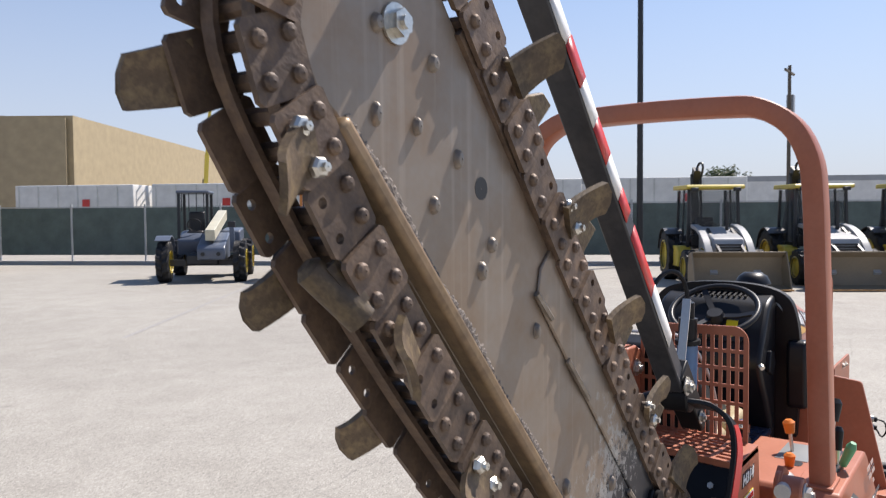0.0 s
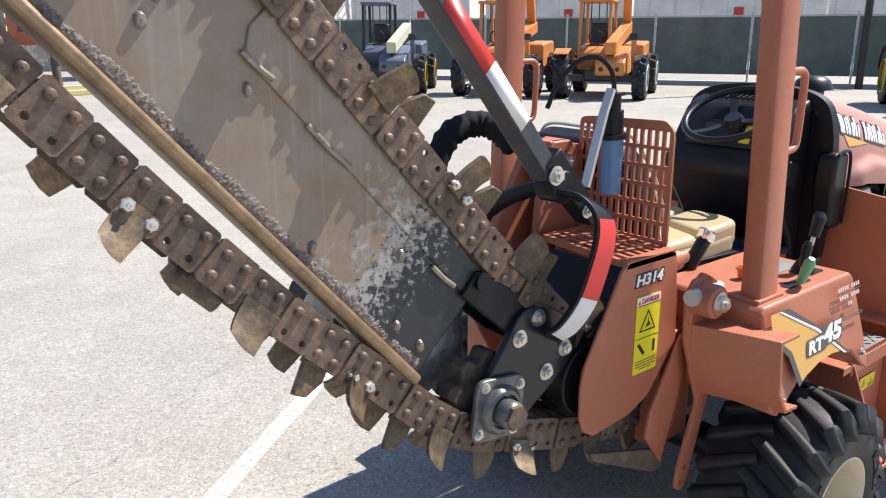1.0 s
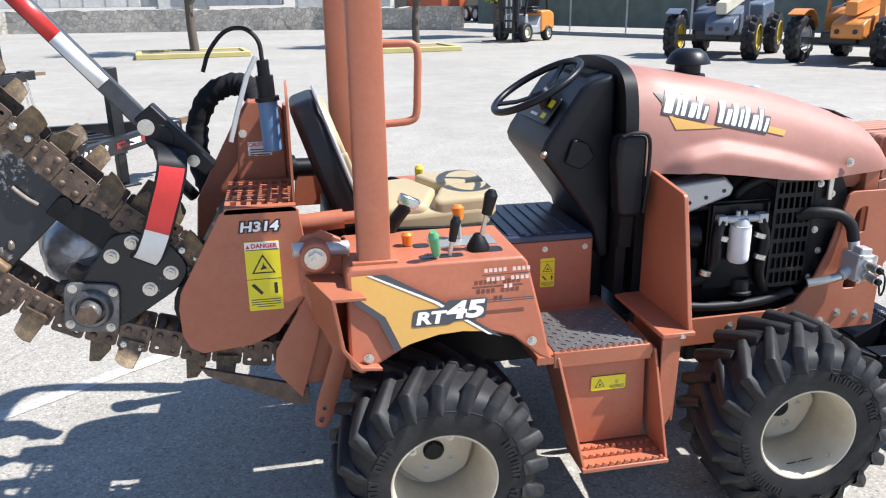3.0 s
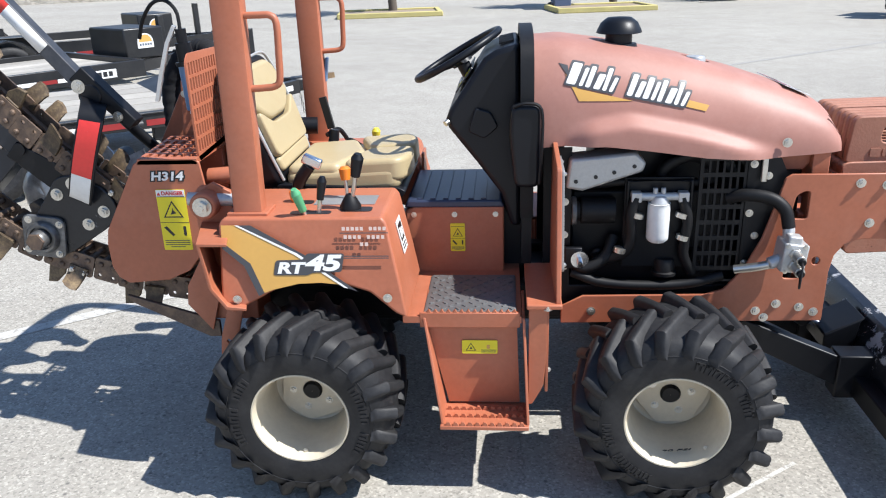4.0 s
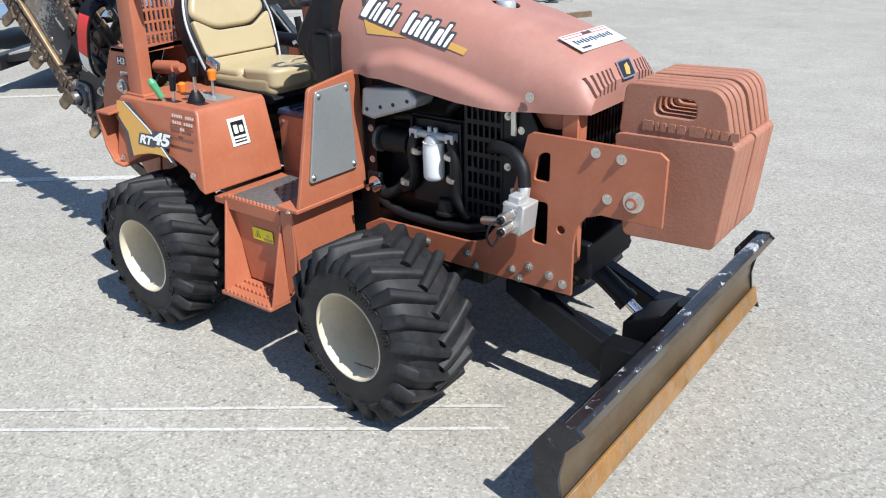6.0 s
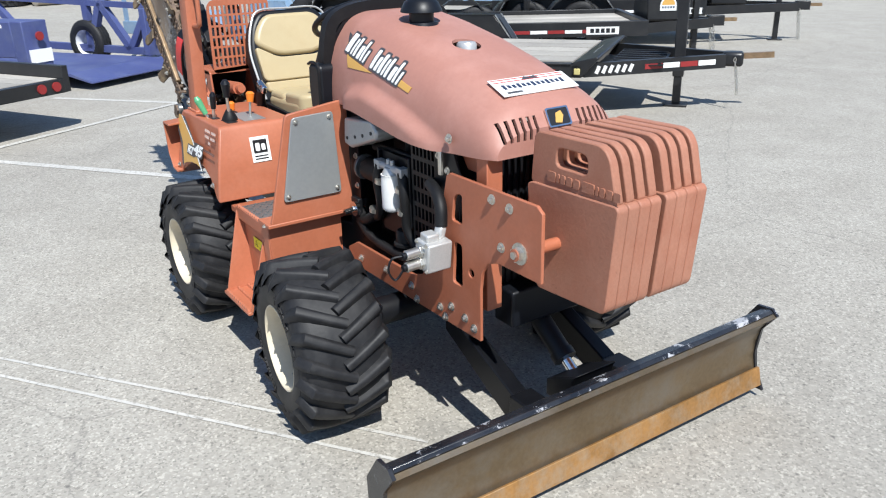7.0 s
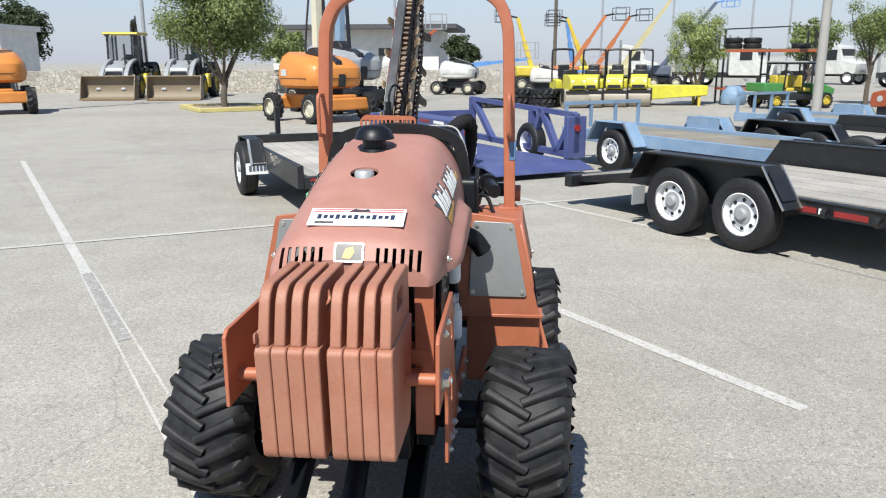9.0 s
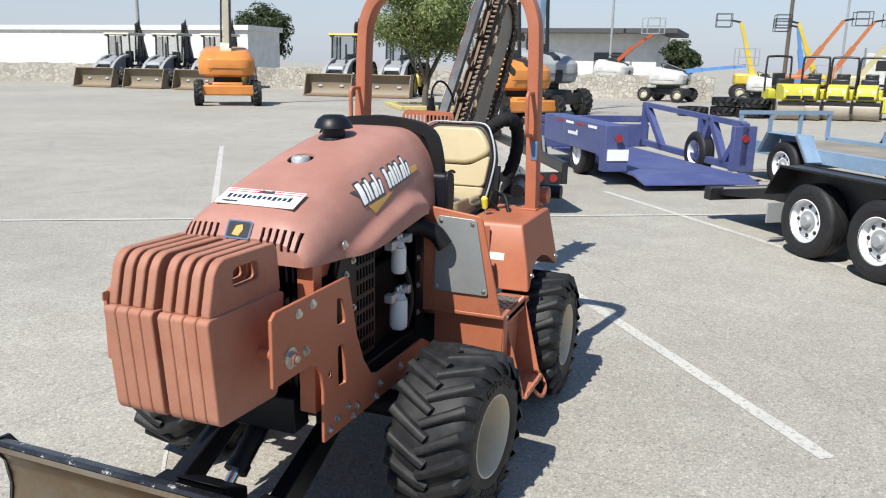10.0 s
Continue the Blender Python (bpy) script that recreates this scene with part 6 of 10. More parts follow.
# foot of the boom: bearing plate, shaft, links
bm = B()
prism(bm, rounded([(-1.015, 0.715), (-0.94, 0.675), (-0.86, 0.70), (-0.70, 0.80), (-0.66, 0.86), (-0.70, 0.93), (-0.80, 0.985), (-0.87, 0.975), (-0.90, 0.93), (-0.975, 0.83)], 0.03, 3), "y", -0.345, -0.325)
bear = part("bearing_plate", bm, "worn_black", trencher, "scraped black bearing plate", bevel=0.004)
for x, z in ((-0.873, 0.915), (-0.780, 0.806), (-0.812, 0.952), (-0.716, 0.852)):
    bolt(bear, (x, -0.345, z), (0, -1, 0), 0.015)
bm = B()
prism(bm, rounded([(0.085, 0.065), (-0.065, 0.085), (-0.085, -0.065), (0.065, -0.085)], 0.03, 4), "y", -0.014, 0.0)
flange = part("bearing_flange", bm, "bearing", bear, "scraped steel bearing flange", bevel=0.003)
flange.matrix_basis = Matrix.Translation((-0.945, -0.345, 0.765))
bm = B()
lathe(bm, [(0.060, -0.012), (0.058, -0.026), (0.050, -0.034), (0.042, -0.034), (0.040, -0.020), (0.033, -0.020), (0.033, -0.060), (0.028, -0.066), (0.001, -0.066)], (-0.945, -0.345, 0.765), "y", 28)
part("shaft_bearing", bm, "bearing", bear, "greasy steel bearing ring with shaft end")
bm = B()
cyl(bm, (-0.945, -0.38, 0.765), (-0.945, -0.420, 0.765), 0.031, n=6)
part("shaft_end", bm, "rust", bear)
for k in range(4):
    a = 0.6 + k * math.pi / 2
    bolt(bear, (-0.945 + 0.078 * math.cos(a), -0.359, 0.765 + 0.078 * math.sin(a)), (0, -1, 0), 0.009)
bm = B()
for y0, y1 in ((-0.33, -0.315), (-0.225, -0.21)):
    prism(bm, [(-1.035, 1.050), (-0.990, 1.098), (-0.80, 0.985), (-0.62, 0.875), (-0.60, 0.80), (-0.66, 0.775), (-0.87, 0.905)], "y", y0, y1)
cyl(bm, (-0.62, -0.35, 0.74), (-0.62, -0.12, 0.74), 0.10, n=20)
part("boom_link", bm, "black", trencher, "black boom mounting link", bevel=0.004)

# chain
loop = [Vector((x, 0, z)) for x, z in ((-0.40, 0.548), (-0.61, 0.578), (-0.83, 0.640), (-1.06, 0.738), (-1.285, 0.938))]
loop += [bo(s, o, 0) for s, o in ((1.83, -0.362), (2.10, -0.368), (2.35, -0.362), (2.58, -0.342))]
loop += [bo(2.685 + 0.196 * math.cos(a), -0.127 + 0.196 * math.sin(a), 0) for a in (radians(-65), radians(-30), radians(5), radians(40), radians(72))]
loop += [bo(s, o, 0) for s, o in ((2.55, 0.058), (2.2, 0.046), (1.8, 0.047), (1.45, 0.052))]
loop += [Vector((x, 0, z)) for x, z in ((-0.80, 1.005), (-0.66, 0.885), (-0.50, 0.790), (-0.37, 0.70), (-0.335, 0.61))]
line = curve_points(loop, 24, True)
lens = [0.0]
for a, b in zip(line, line[1:] + line[:1]):
    lens.append(lens[-1] + (b - a).length)
total = lens[-1]
count = round(total / 0.092)
pitch = total / count


def on_chain(d):
    d %= total
    i = int(np.searchsorted(lens, d, side="right")) - 1
    i = min(i, len(line) - 1)
    a, b = line[i], line[(i + 1) % len(line)]
    f = (d - lens[i]) / max(1e-9, lens[i + 1] - lens[i])
    p = a.lerp(b, f)
    w = (b - a).normalized()
    return p, w


CHAIN_Y = -0.272


def chain_pose(d, y=0.0):
    p, w = on_chain(d)
    side = Vector((0, 1, 0))
    out = w.cross(side)
    m = Matrix((w, side, out)).transposed().to_4x4()
    m.translation = (p.x, CHAIN_Y + y, p.z)
    return m


bm = B()
for y in (-0.033, 0.033):
    pts = [Vector((on_chain(k * total / 160)[0].x, CHAIN_Y + y, on_chain(k * total / 160)[0].z)) for k in range(160)]
    sweep(bm, pts, [(-0.004, -0.010), (0.004, -0.010), (0.004, 0.010), (-0.004, 0.010)], ref=(0, 1, 0), closed=True)
chain = part("digging_chain", bm, "rust", trencher, "rusty digging chain with worn cup teeth")
bm = B()
L2, H0, H1 = pitch * 0.487, -0.047, 0.036


def link_plates(b, wide, domes):
    """Two side plates with rivet heads at domes, as (along, out)."""
    for y in (-0.062 - wide, 0.054 + wide):
        prism(b, [(-L2, H0 + 0.006), (-L2 + 0.006, H0), (L2 - 0.006, H0), (L2, H0 + 0.006), (L2, H1 - 0.006), (L2 - 0.006, H1), (-L2 + 0.006, H1), (-L2, H1 - 0.006)], "y", y, y + 0.008)
    for y, d in ((-0.062 - wide, -1), (0.062 + wide, 1)):
        for x, z in domes:
            lathe(b, [(0.0105, 0.001), (0.0100, -0.004), (0.0070, -0.0075), (0.001, -0.009)], (x, y, z), "y", 10, -d)
    for x in (-0.022, 0.022):
        cyl(b, (x, -0.056 - wide, -0.026), (x, 0.056 + wide, -0.026), 0.012, n=8)


links = []
for wide, outer in ((0.0, False), (0.0, True)):
    bm = B()
    link_plates(bm, wide, ((-0.022, -0.026), (0.022, -0.026)) + (((-0.022, 0.017), (0.022, 0.017)) if outer else ()))
    links.append(part("chain_link", bm, "rust", chain, smooth=30))
bores = B()
for x in (-0.024, 0.024):
    cyl(bores, (x, -0.2, 0.018), (x, 0.2, 0.018), 0.0068, n=10)
cut(links[0], bores)
bm = B()
lathe(bm, [(0.0125, 0.0), (0.0125, -0.006), (0.0095, -0.010), (0.0055, -0.011), (0.0055, -0.017), (0.001, -0.0175)], (0, -0.0625, 0.017), "y", 6)
nut = part("tooth_nut", bm, "zinc", chain, smooth=20)
bm = B()
# cup tooth: a thick bent plate that flares sideways as it leaves the chain
rows = []
for i in range(7):
    t = i / 6
    z, y, w = 0.004 + 0.088 * t, 0.034 * t ** 1.7, 0.037 - 0.007 * t
    row = []
    for side in (0, 1):
        for a in ((-1, -0.35, 0.35, 1) if not side else (1, 0.35, -0.35, -1)):
            drop = (0.016 if a == 1 else 0.006 if a == 0.35 else 0.0) * t ** 3
            row.append(bm.verts.new((a * w, y - 0.007 * a * a * t + 0.011 * side, z - drop)))
    rows.append(row)
for P, Q in zip(rows, rows[1:]):
    for a in range(8):
        bm.faces.new((P[a], P[(a + 1) % 8], Q[(a + 1) % 8], Q[a]))
bm.faces.new(rows[0][::-1])
bm.faces.new(rows[-1])
cup = part("cup_tooth", bm, "tooth", chain, smooth=50)
bm = B()
cyl(bm, (-0.045, 0.0, 0.040), (0.040, 0.0, 0.052), 0.021, 0.019, n=16)
cyl(bm, (0.040, 0.0, 0.052), (0.048, 0.0, 0.0535), 0.019, 0.010, n=16)
obox(bm, pose(0, 0, 0.036), 0.060, 0.040, 0.020)
stub = part("stub_tooth", bm, "tooth", chain, smooth=40)
bm = B()
prism(bm, [(-0.030, 0.022), (-0.034, 0.060), (-0.014, 0.100), (0.016, 0.108), (0.022, 0.075), (0.030, 0.030)], "y", -0.007, 0.007)
obox(bm, pose(0, 0, 0.034), 0.052, 0.03, 0.02)
blade_tooth = part("shark_tooth", bm, "tooth", chain, bevel=0.003)
random.seed(11)
placed = set()


def set_tooth(kind, m):
    if kind in placed:
        again(kind, m)
    else:
        placed.add(kind)
        kind.matrix_basis = m


def cup_pose(k, s, size):
    return chain_pose(k * pitch, s * 0.063) @ Matrix.Diagonal((1, s, 1, 1)) @ Matrix.Rotation(radians(random.uniform(-16, 22)), 4, "Z") @ Matrix.Rotation(radians(random.uniform(-14, 10)), 4, "X") @ Matrix.Diagonal((size * random.uniform(0.9, 1.1), 1, size * random.uniform(0.9, 1.1), 1))


for k in range(count):
    set_tooth(links[0 if k % 3 == 1 else 1], chain_pose(k * pitch, 0.0 if k % 2 else 0.006))
    if k % 3 == 2 and k % 2:
        for x in (-0.024, 0.024):
            set_tooth(nut, chain_pose(k * pitch) @ Matrix.Translation((x, -0.0085, 0)))
    here = chain_pose(k * pitch)
    hanging = here.col[2].z < 0.2 and here.translation.z > 1.1
    if k % 3 == 0:
        if hanging and k % 2:
            set_tooth(stub, chain_pose(k * pitch + 0.01, -random.uniform(0.030, 0.055)) @ Matrix.Rotation(radians(random.uniform(-4, 22)), 4, "Z") @ Matrix.Rotation(radians(random.uniform(-14, 6)), 4, "Y"))
        elif not hanging:
            set_tooth(blade_tooth, chain_pose(k * pitch, -0.03) @ Matrix.Rotation(radians(10), 4, "X"))
        set_tooth(cup, cup_pose(k, 1, 0.92))
    elif k % 3 == 2:
        set_tooth(cup, cup_pose(k, -1, 0.95))
    elif not hanging:
        set_tooth(cup, cup_pose(k, 1, 0.9))

# crumb bar: striped arm beside the boom
A0, A1 = Vector((-0.735, -0.285, 1.275)), Vector((-1.72, -0.262, 2.46))
d = (A1 - A0).normalized()
top = Vector((0.767, 0, 0.642))
top = (top - d * top.dot(d)).normalized()
top = Matrix.Rotation(radians(-84), 3, d) @ top
lat = d.cross(top)
bm = B()
sec = [(-0.024, -0.030), (0.024, -0.030), (0.024, 0.026), (-0.024, 0.026)]
va = [bm.verts.new(A0 + lat * a + top * b) for a, b in sec]
vb = [bm.verts.new(A1 + lat * a + top * b) for a, b in sec]
bm.faces.new(va[::-1])
bm.faces.new(vb)
for i in range(4):
    bm.faces.new((va[i], va[(i + 1) % 4], vb[(i + 1) % 4], vb[i]))
arm = part("crumb_bar", bm, "arm_steel", trencher, "striped red and white crumb bar arm", bevel=0.004)
total_len = (A1 - A0).length
bands = [(0.16, 0.165, "white"), (0.325, 0.175, "red"), (0.54, 0.06, "red")] + [(0.60 + 0.088 * k, 0.088, "red" if k % 2 else "white") for k in range(11)]
for at, ln, mt in bands:
    if at + ln > total_len:
        break
    c0, c1, o2 = A0 + d * at, A0 + d * (at + ln), top * 0.0275
    bm = B()
    bm.faces.new([bm.verts.new(p + o2) for p in (c0 - lat * 0.0205, c0 + lat * 0.0205, c1 + lat * 0.0205, c1 - lat * 0.0205)])
    part("stripe", bm, mt, arm, solid=0.0015)
bolt(arm, (-0.738, -0.318, 1.277), (0, -1, 0), 0.016)
bm = B()
cyl(bm, A0 + Vector((0.03, -0.035, -0.03)), A0 + Vector((0.03, 0.035, -0.03)), 0.04, n=16)
prism(bm, [(-0.77, 1.30), (-0.72, 1.34), (-0.56, 1.16), (-0.59, 1.13)], "y", -0.315, -0.255)
part("bar_bracket", bm, "black", arm, bevel=0.005)
bolt(arm, (-0.62, -0.316, 1.175), (0, -1, 0), 0.012)
HOOP = [(-0.705, -0.300, 1.228), (-0.676, -0.360, 1.218), (-0.668, -0.404, 1.185), (-0.680, -0.422, 1.130), (-0.705, -0.423, 1.060), (-0.731, -0.416, 0.990), (-0.760, -0.392, 0.930), (-0.785, -0.362, 0.900)]
ALONG = Vector((0.93, 0.05, -0.36)).normalized()


def flat_strip(bm, pts, wide, thick, out=0.0):
    """A bent flat bar whose width lies fore and aft."""
    rows, mid = [], Vector((-0.70, -0.30, 1.06))
    for i, p in enumerate(pts):
        w = (pts[min(i + 1, len(pts) - 1)] - pts[max(i - 1, 0)]).normalized()
        n = w.cross(ALONG).normalized()
        if n.dot(p - mid) < 0:
            n = -n
        side = n.cross(w).normalized()
        c = p + n * out
        rows.append([bm.verts.new(c + side * a * wide / 2 + n * b * thick / 2) for a, b in ((-1, -1), (1, -1), (1, 1), (-1, 1))])
    for P, Q in zip(rows, rows[1:]):
        for k in range(4):
            bm.faces.new((P[k], P[(k + 1) % 4], Q[(k + 1) % 4], Q[k]))
    bm.faces.new(rows[0][::-1])
    bm.faces.new(rows[-1])


path = curve_points(HOOP, 6)
bm = B()
flat_strip(bm, path, 0.080, 0.012)
hoop = part("guard_hoop", bm, "black", trencher, "bent flat-bar guard with red and white bands", bevel=0.002)
for a, b, mt in ((13, 29, "red"), (29, 40, "white")):
    bm = B()
    flat_strip(bm, path[a:b + 1], 0.066, 0.002, 0.0075)
    part("hoop_band", bm, mt, hoop)
bm = B()
tube(bm, [(-0.71, -0.25, 1.24), (-0.735, -0.14, 1.19), (-0.735, -0.03, 1.10), (-0.67, 0.03, 0.99)], 0.021, 10)
part("guard_hoop_back", bm, "black", hoop)
# sleeved hose loop behind the head
bm = B()
pts = curve_points([(-0.44, 0.12, 1.27), (-0.46, 0.18, 1.32), (-0.51, 0.225, 1.335), (-0.60, 0.24, 1.30), (-0.655, 0.24, 1.20), (-0.66, 0.22, 1.08), (-0.63, 0.18, 0.95)], 8)
rr = random.Random(3)
rings = []
prev = None
for i, p in enumerate(pts):
    w = (pts[min(i + 1, len(pts) - 1)] - pts[max(i - 1, 0)]).normalized()
    u, v, w = frame_of(w, (0, 1, 0.1))
    r0 = 0.038 * (1 + 0.06 * math.sin(i * 2.3) + rr.uniform(-0.06, 0.06))
    rings.append([bm.verts.new(p + (u * math.cos(a) + v * math.sin(a)) * r0 * (1 + rr.uniform(-0.08, 0.08))) for a in [k * math.tau / 12 for k in range(12)]])
for P, Q in zip(rings, rings[1:]):
    for j in range(12):
        bm.faces.new((P[j], P[(j + 1) % 12], Q[(j + 1) % 12], Q[j]))
bm.faces.new(rings[0][::-1])
bm.faces.new(rings[-1])
part("sleeved_hose", bm, "sleeve", trencher, "wrinkled black hose sleeve", smooth=60)
# left rear: auger drum and cylinder end
bm = B()
cyl(bm, (-1.0, -0.16, 0.86), (-1.0, 0.44, 0.86), 0.045, n=16)
auger = part("spoil_auger", bm, "black", trencher, "black spoil auger shaft with polished flight")
bm = B()
rows = []
for k in range(41):
    a, y = 0.4 + k * math.tau / 20, -0.14 + 0.46 * k / 40
    row = []
    for r, dy in ((0.04, -0.006), (0.155, -0.005), (0.155, 0.005), (0.04, 0.006)):
        row.append(bm.verts.new((-1.0 + r * math.cos(a), y + dy, 0.86 + r * math.sin(a))))
    rows.append(row)
for P, Q in zip(rows, rows[1:]):
    for c in range(4):
        bm.faces.new((P[c], P[(c + 1) % 4], Q[(c + 1) % 4], Q[c]))
part("auger_flight", bm, "flight", auger, "battered polished steel flight")
bm = B()
lathe(bm, [(0.128, 0.02), (0.126, -0.01), (0.116, -0.045), (0.092, -0.072), (0.050, -0.088), (0.001, -0.094)], (-1.0, -0.115, 0.868), "y", 36)
rng = random.Random(8)
for v in bm.verts:
    v.co += Vector((rng.uniform(-1, 1), rng.uniform(-1, 1), rng.uniform(-1, 1))) * 0.0022
part("auger_cap", bm, "flight", auger, "dented polished steel auger cap", smooth=70)
bm = B()
cyl(bm, (-0.33, 0.36, 1.00), (-0.12, 0.40, 0.99), 0.036, n=16)
cyl(bm, (-0.38, 0.35, 1.0), (-0.33, 0.36, 1.0), 0.05, n=16)
part("swing_cylinder", bm, "black", trencher)
bm = B()
cyl(bm, (-0.26, 0.49, 0.96), (-0.26, 0.54, 0.96), 0.045, n=18)
part("pivot_boss", bm, "orange", trencher, bevel=0.006)
for y0, y1 in ((0.47, 0.49), (-0.45, -0.43)):
    bm = B()
    prism(bm, [(-0.34, 0.82), (-0.22, 0.82), (-0.22, 0.95), (-0.28, 0.98), (-0.33, 0.95)], "y", y0, y1)
    part("pivot_lug", bm, "orange", trencher, bevel=0.003)


# the body rides this much above the height it was laid out at
trencher.matrix_basis = Matrix.Translation((0, 0, RIDE))


# ---- the lot around: materials ----
def far(name, c, rough=0.5, **k):
    M[name] = mat(name, c, rough, vary=k.pop("vary", 0.12), s1=k.pop("s1", 1.5), s2=30, bump=0.05, **k)


far("trailer_black", (0.012, 0.0125, 0.014), 0.4, dirt=(0.07, 0.065, 0.06), amount=0.12)
far("trailer_blue", (0.062, 0.078, 0.205), 0.5, dirt=(0.12, 0.14, 0.23), amount=0.3)
far("trailer_sky", (0.185, 0.28, 0.40), 0.5, dirt=(0.34, 0.40, 0.46), amount=0.25)
far("deck_wood", (0.37, 0.345, 0.305), 0.8, vary=0.2, rnd=0.18)
far("tape_red", (0.26, 0.022, 0.022), 0.45)
far("deck_tan", (0.27, 0.225, 0.16), 0.4, vary=0.25)
far("wall_pale", (0.40, 0.40, 0.39), 0.8)
far("white_rim", (0.78, 0.78, 0.78), 0.35)
far("machine_orange", (0.60, 0.225, 0.05), 0.4)
far("machine_yellow", (0.58, 0.44, 0.06), 0.4)
far("machine_red", (0.40, 0.085, 0.03), 0.5, dirt=(0.20, 0.09, 0.05), amount=0.35)
far("lift_rust", (0.44, 0.155, 0.06), 0.5)
far("lift_sand", (0.47, 0.42, 0.24), 0.5)
far("machine_lime", (0.62, 0.57, 0.05), 0.45, dirt=(0.30, 0.27, 0.12), amount=0.25)
far("machine_green", (0.06, 0.22, 0.06), 0.4)
far("machine_grey", (0.30, 0.31, 0.32), 0.45)
far("machine_dark", (0.018, 0.018, 0.020), 0.45)
far("machine_slate", (0.10, 0.12, 0.16), 0.4)
far("machine_white", (0.56, 0.56, 0.53), 0.45, dirt=(0.35, 0.33, 0.29), amount=0.3)
far("machine_cream", (0.55, 0.52, 0.40), 0.45)
far("machine_blue", (0.10, 0.24, 0.52), 0.4)
far("bucket_brown", (0.21, 0.165, 0.11), 0.6)
far("screen_green", (0.095, 0.125, 0.115), 0.8, vary=0.25)
far("fence_steel", (0.42, 0.43, 0.43), 0.5)
far("wall_tan", (0.36, 0.29, 0.18), 0.9)
far("wall_white", (0.66, 0.65, 0.62), 0.8)
far("roof_dark", (0.07, 0.07, 0.075), 0.7)
far("kerb_yellow", (0.50, 0.43, 0.17), 0.8, fleck=(0.4, 0.38, 0.34), fleck_at=0.6)
far("soil", (0.28, 0.22, 0.16), 0.95)
far("bin_blue", (0.08, 0.11, 0.19), 0.6)
far("bark", (0.11, 0.09, 0.07), 0.9)
far("roller_steel", (0.34, 0.30, 0.24), 0.45)
far("concrete", (0.42, 0.40, 0.37), 0.9)
far("pole_grey", (0.34, 0.33, 0.31), 0.8)


def leaf(name, base):
    m = bpy.data.materials.new(name)
    m.use_nodes = True
    n, link = m.node_tree.nodes, m.node_tree.links.new
    b = n["Principled BSDF"]
    g = n.new("ShaderNodeNewGeometry")
    r = n.new("ShaderNodeValToRGB")
    r.color_ramp.elements[0].color = (*[c * 0.55 for c in base], 1)
    r.color_ramp.elements[1].color = (*[min(1, c * 1.5) for c in base], 1)
    link(g.outputs["Random Per Island"], r.inputs[0])
    link(r.outputs[0], b.inputs["Base Color"])
    b.inputs["Roughness"].default_value = 0.55
    tr = n.new("ShaderNodeBsdfTranslucent")
    link(r.outputs[0], tr.inputs[0])
    mx = n.new("ShaderNodeMixShader")
    mx.inputs[0].default_value = 0.4
    link(b.outputs[0], mx.inputs[1])
    link(tr.outputs[0], mx.inputs[2])
    link(mx.outputs[0], n["Material Output"].inputs[0])
    M[name] = m


leaf("leaf_olive", (0.20, 0.245, 0.085))
leaf("leaf_pale", (0.30, 0.35, 0.13))
leaf("leaf_lit", (0.27, 0.31, 0.075))
leaf("leaf_bright", (0.36, 0.42, 0.06))
leaf("leaf_dark", (0.045, 0.065, 0.022))


def stone_wall_material():
    m = bpy.data.materials.new("rubble_stone")
    m.use_nodes = True
    n, link = m.node_tree.nodes, m.node_tree.links.new
    b = n["Principled BSDF"]
    co = n.new("ShaderNodeTexCoord")
    v = n.new("ShaderNodeTexVoronoi")
    v.inputs["Scale"].default_value = 4.6
    e = n.new("ShaderNodeTexVoronoi")
    e.feature = "DISTANCE_TO_EDGE"
    e.inputs["Scale"].default_value = 4.6
    link(co.outputs["Object"], v.inputs["Vector"])
    link(co.outputs["Object"], e.inputs["Vector"])
    s = n.new("ShaderNodeSeparateColor")
    link(v.outputs["Color"], s.inputs[0])
    r = n.new("ShaderNodeValToRGB")
    r.color_ramp.elements[0].color, r.color_ramp.elements[1].color = (0.34, 0.31, 0.26, 1), (0.52, 0.48, 0.42, 1)
    link(s.outputs[0], r.inputs[0])
    k = n.new("ShaderNodeMapRange")
    k.inputs["From Max"].default_value = 0.06
    link(e.outputs[0], k.inputs[0])
    mx = n.new("ShaderNodeMix")
    mx.data_type = "RGBA"
    mx.inputs[6].default_value = (0.42, 0.40, 0.36, 1)
    link(k.outputs[0], mx.inputs[0])
    link(r.outputs[0], mx.inputs[7])
    link(mx.outputs[2], b.inputs["Base Color"])
    b.inputs["Roughness"].default_value = 0.9
    bp = n.new("ShaderNodeBump")
    bp.inputs["Strength"].default_value, bp.inputs["Distance"].default_value = 0.8, 0.05
    link(k.outputs[0], bp.inputs["Height"])
    link(bp.outputs[0], b.inputs["Normal"])
    M["rubble"] = m


stone_wall_material()


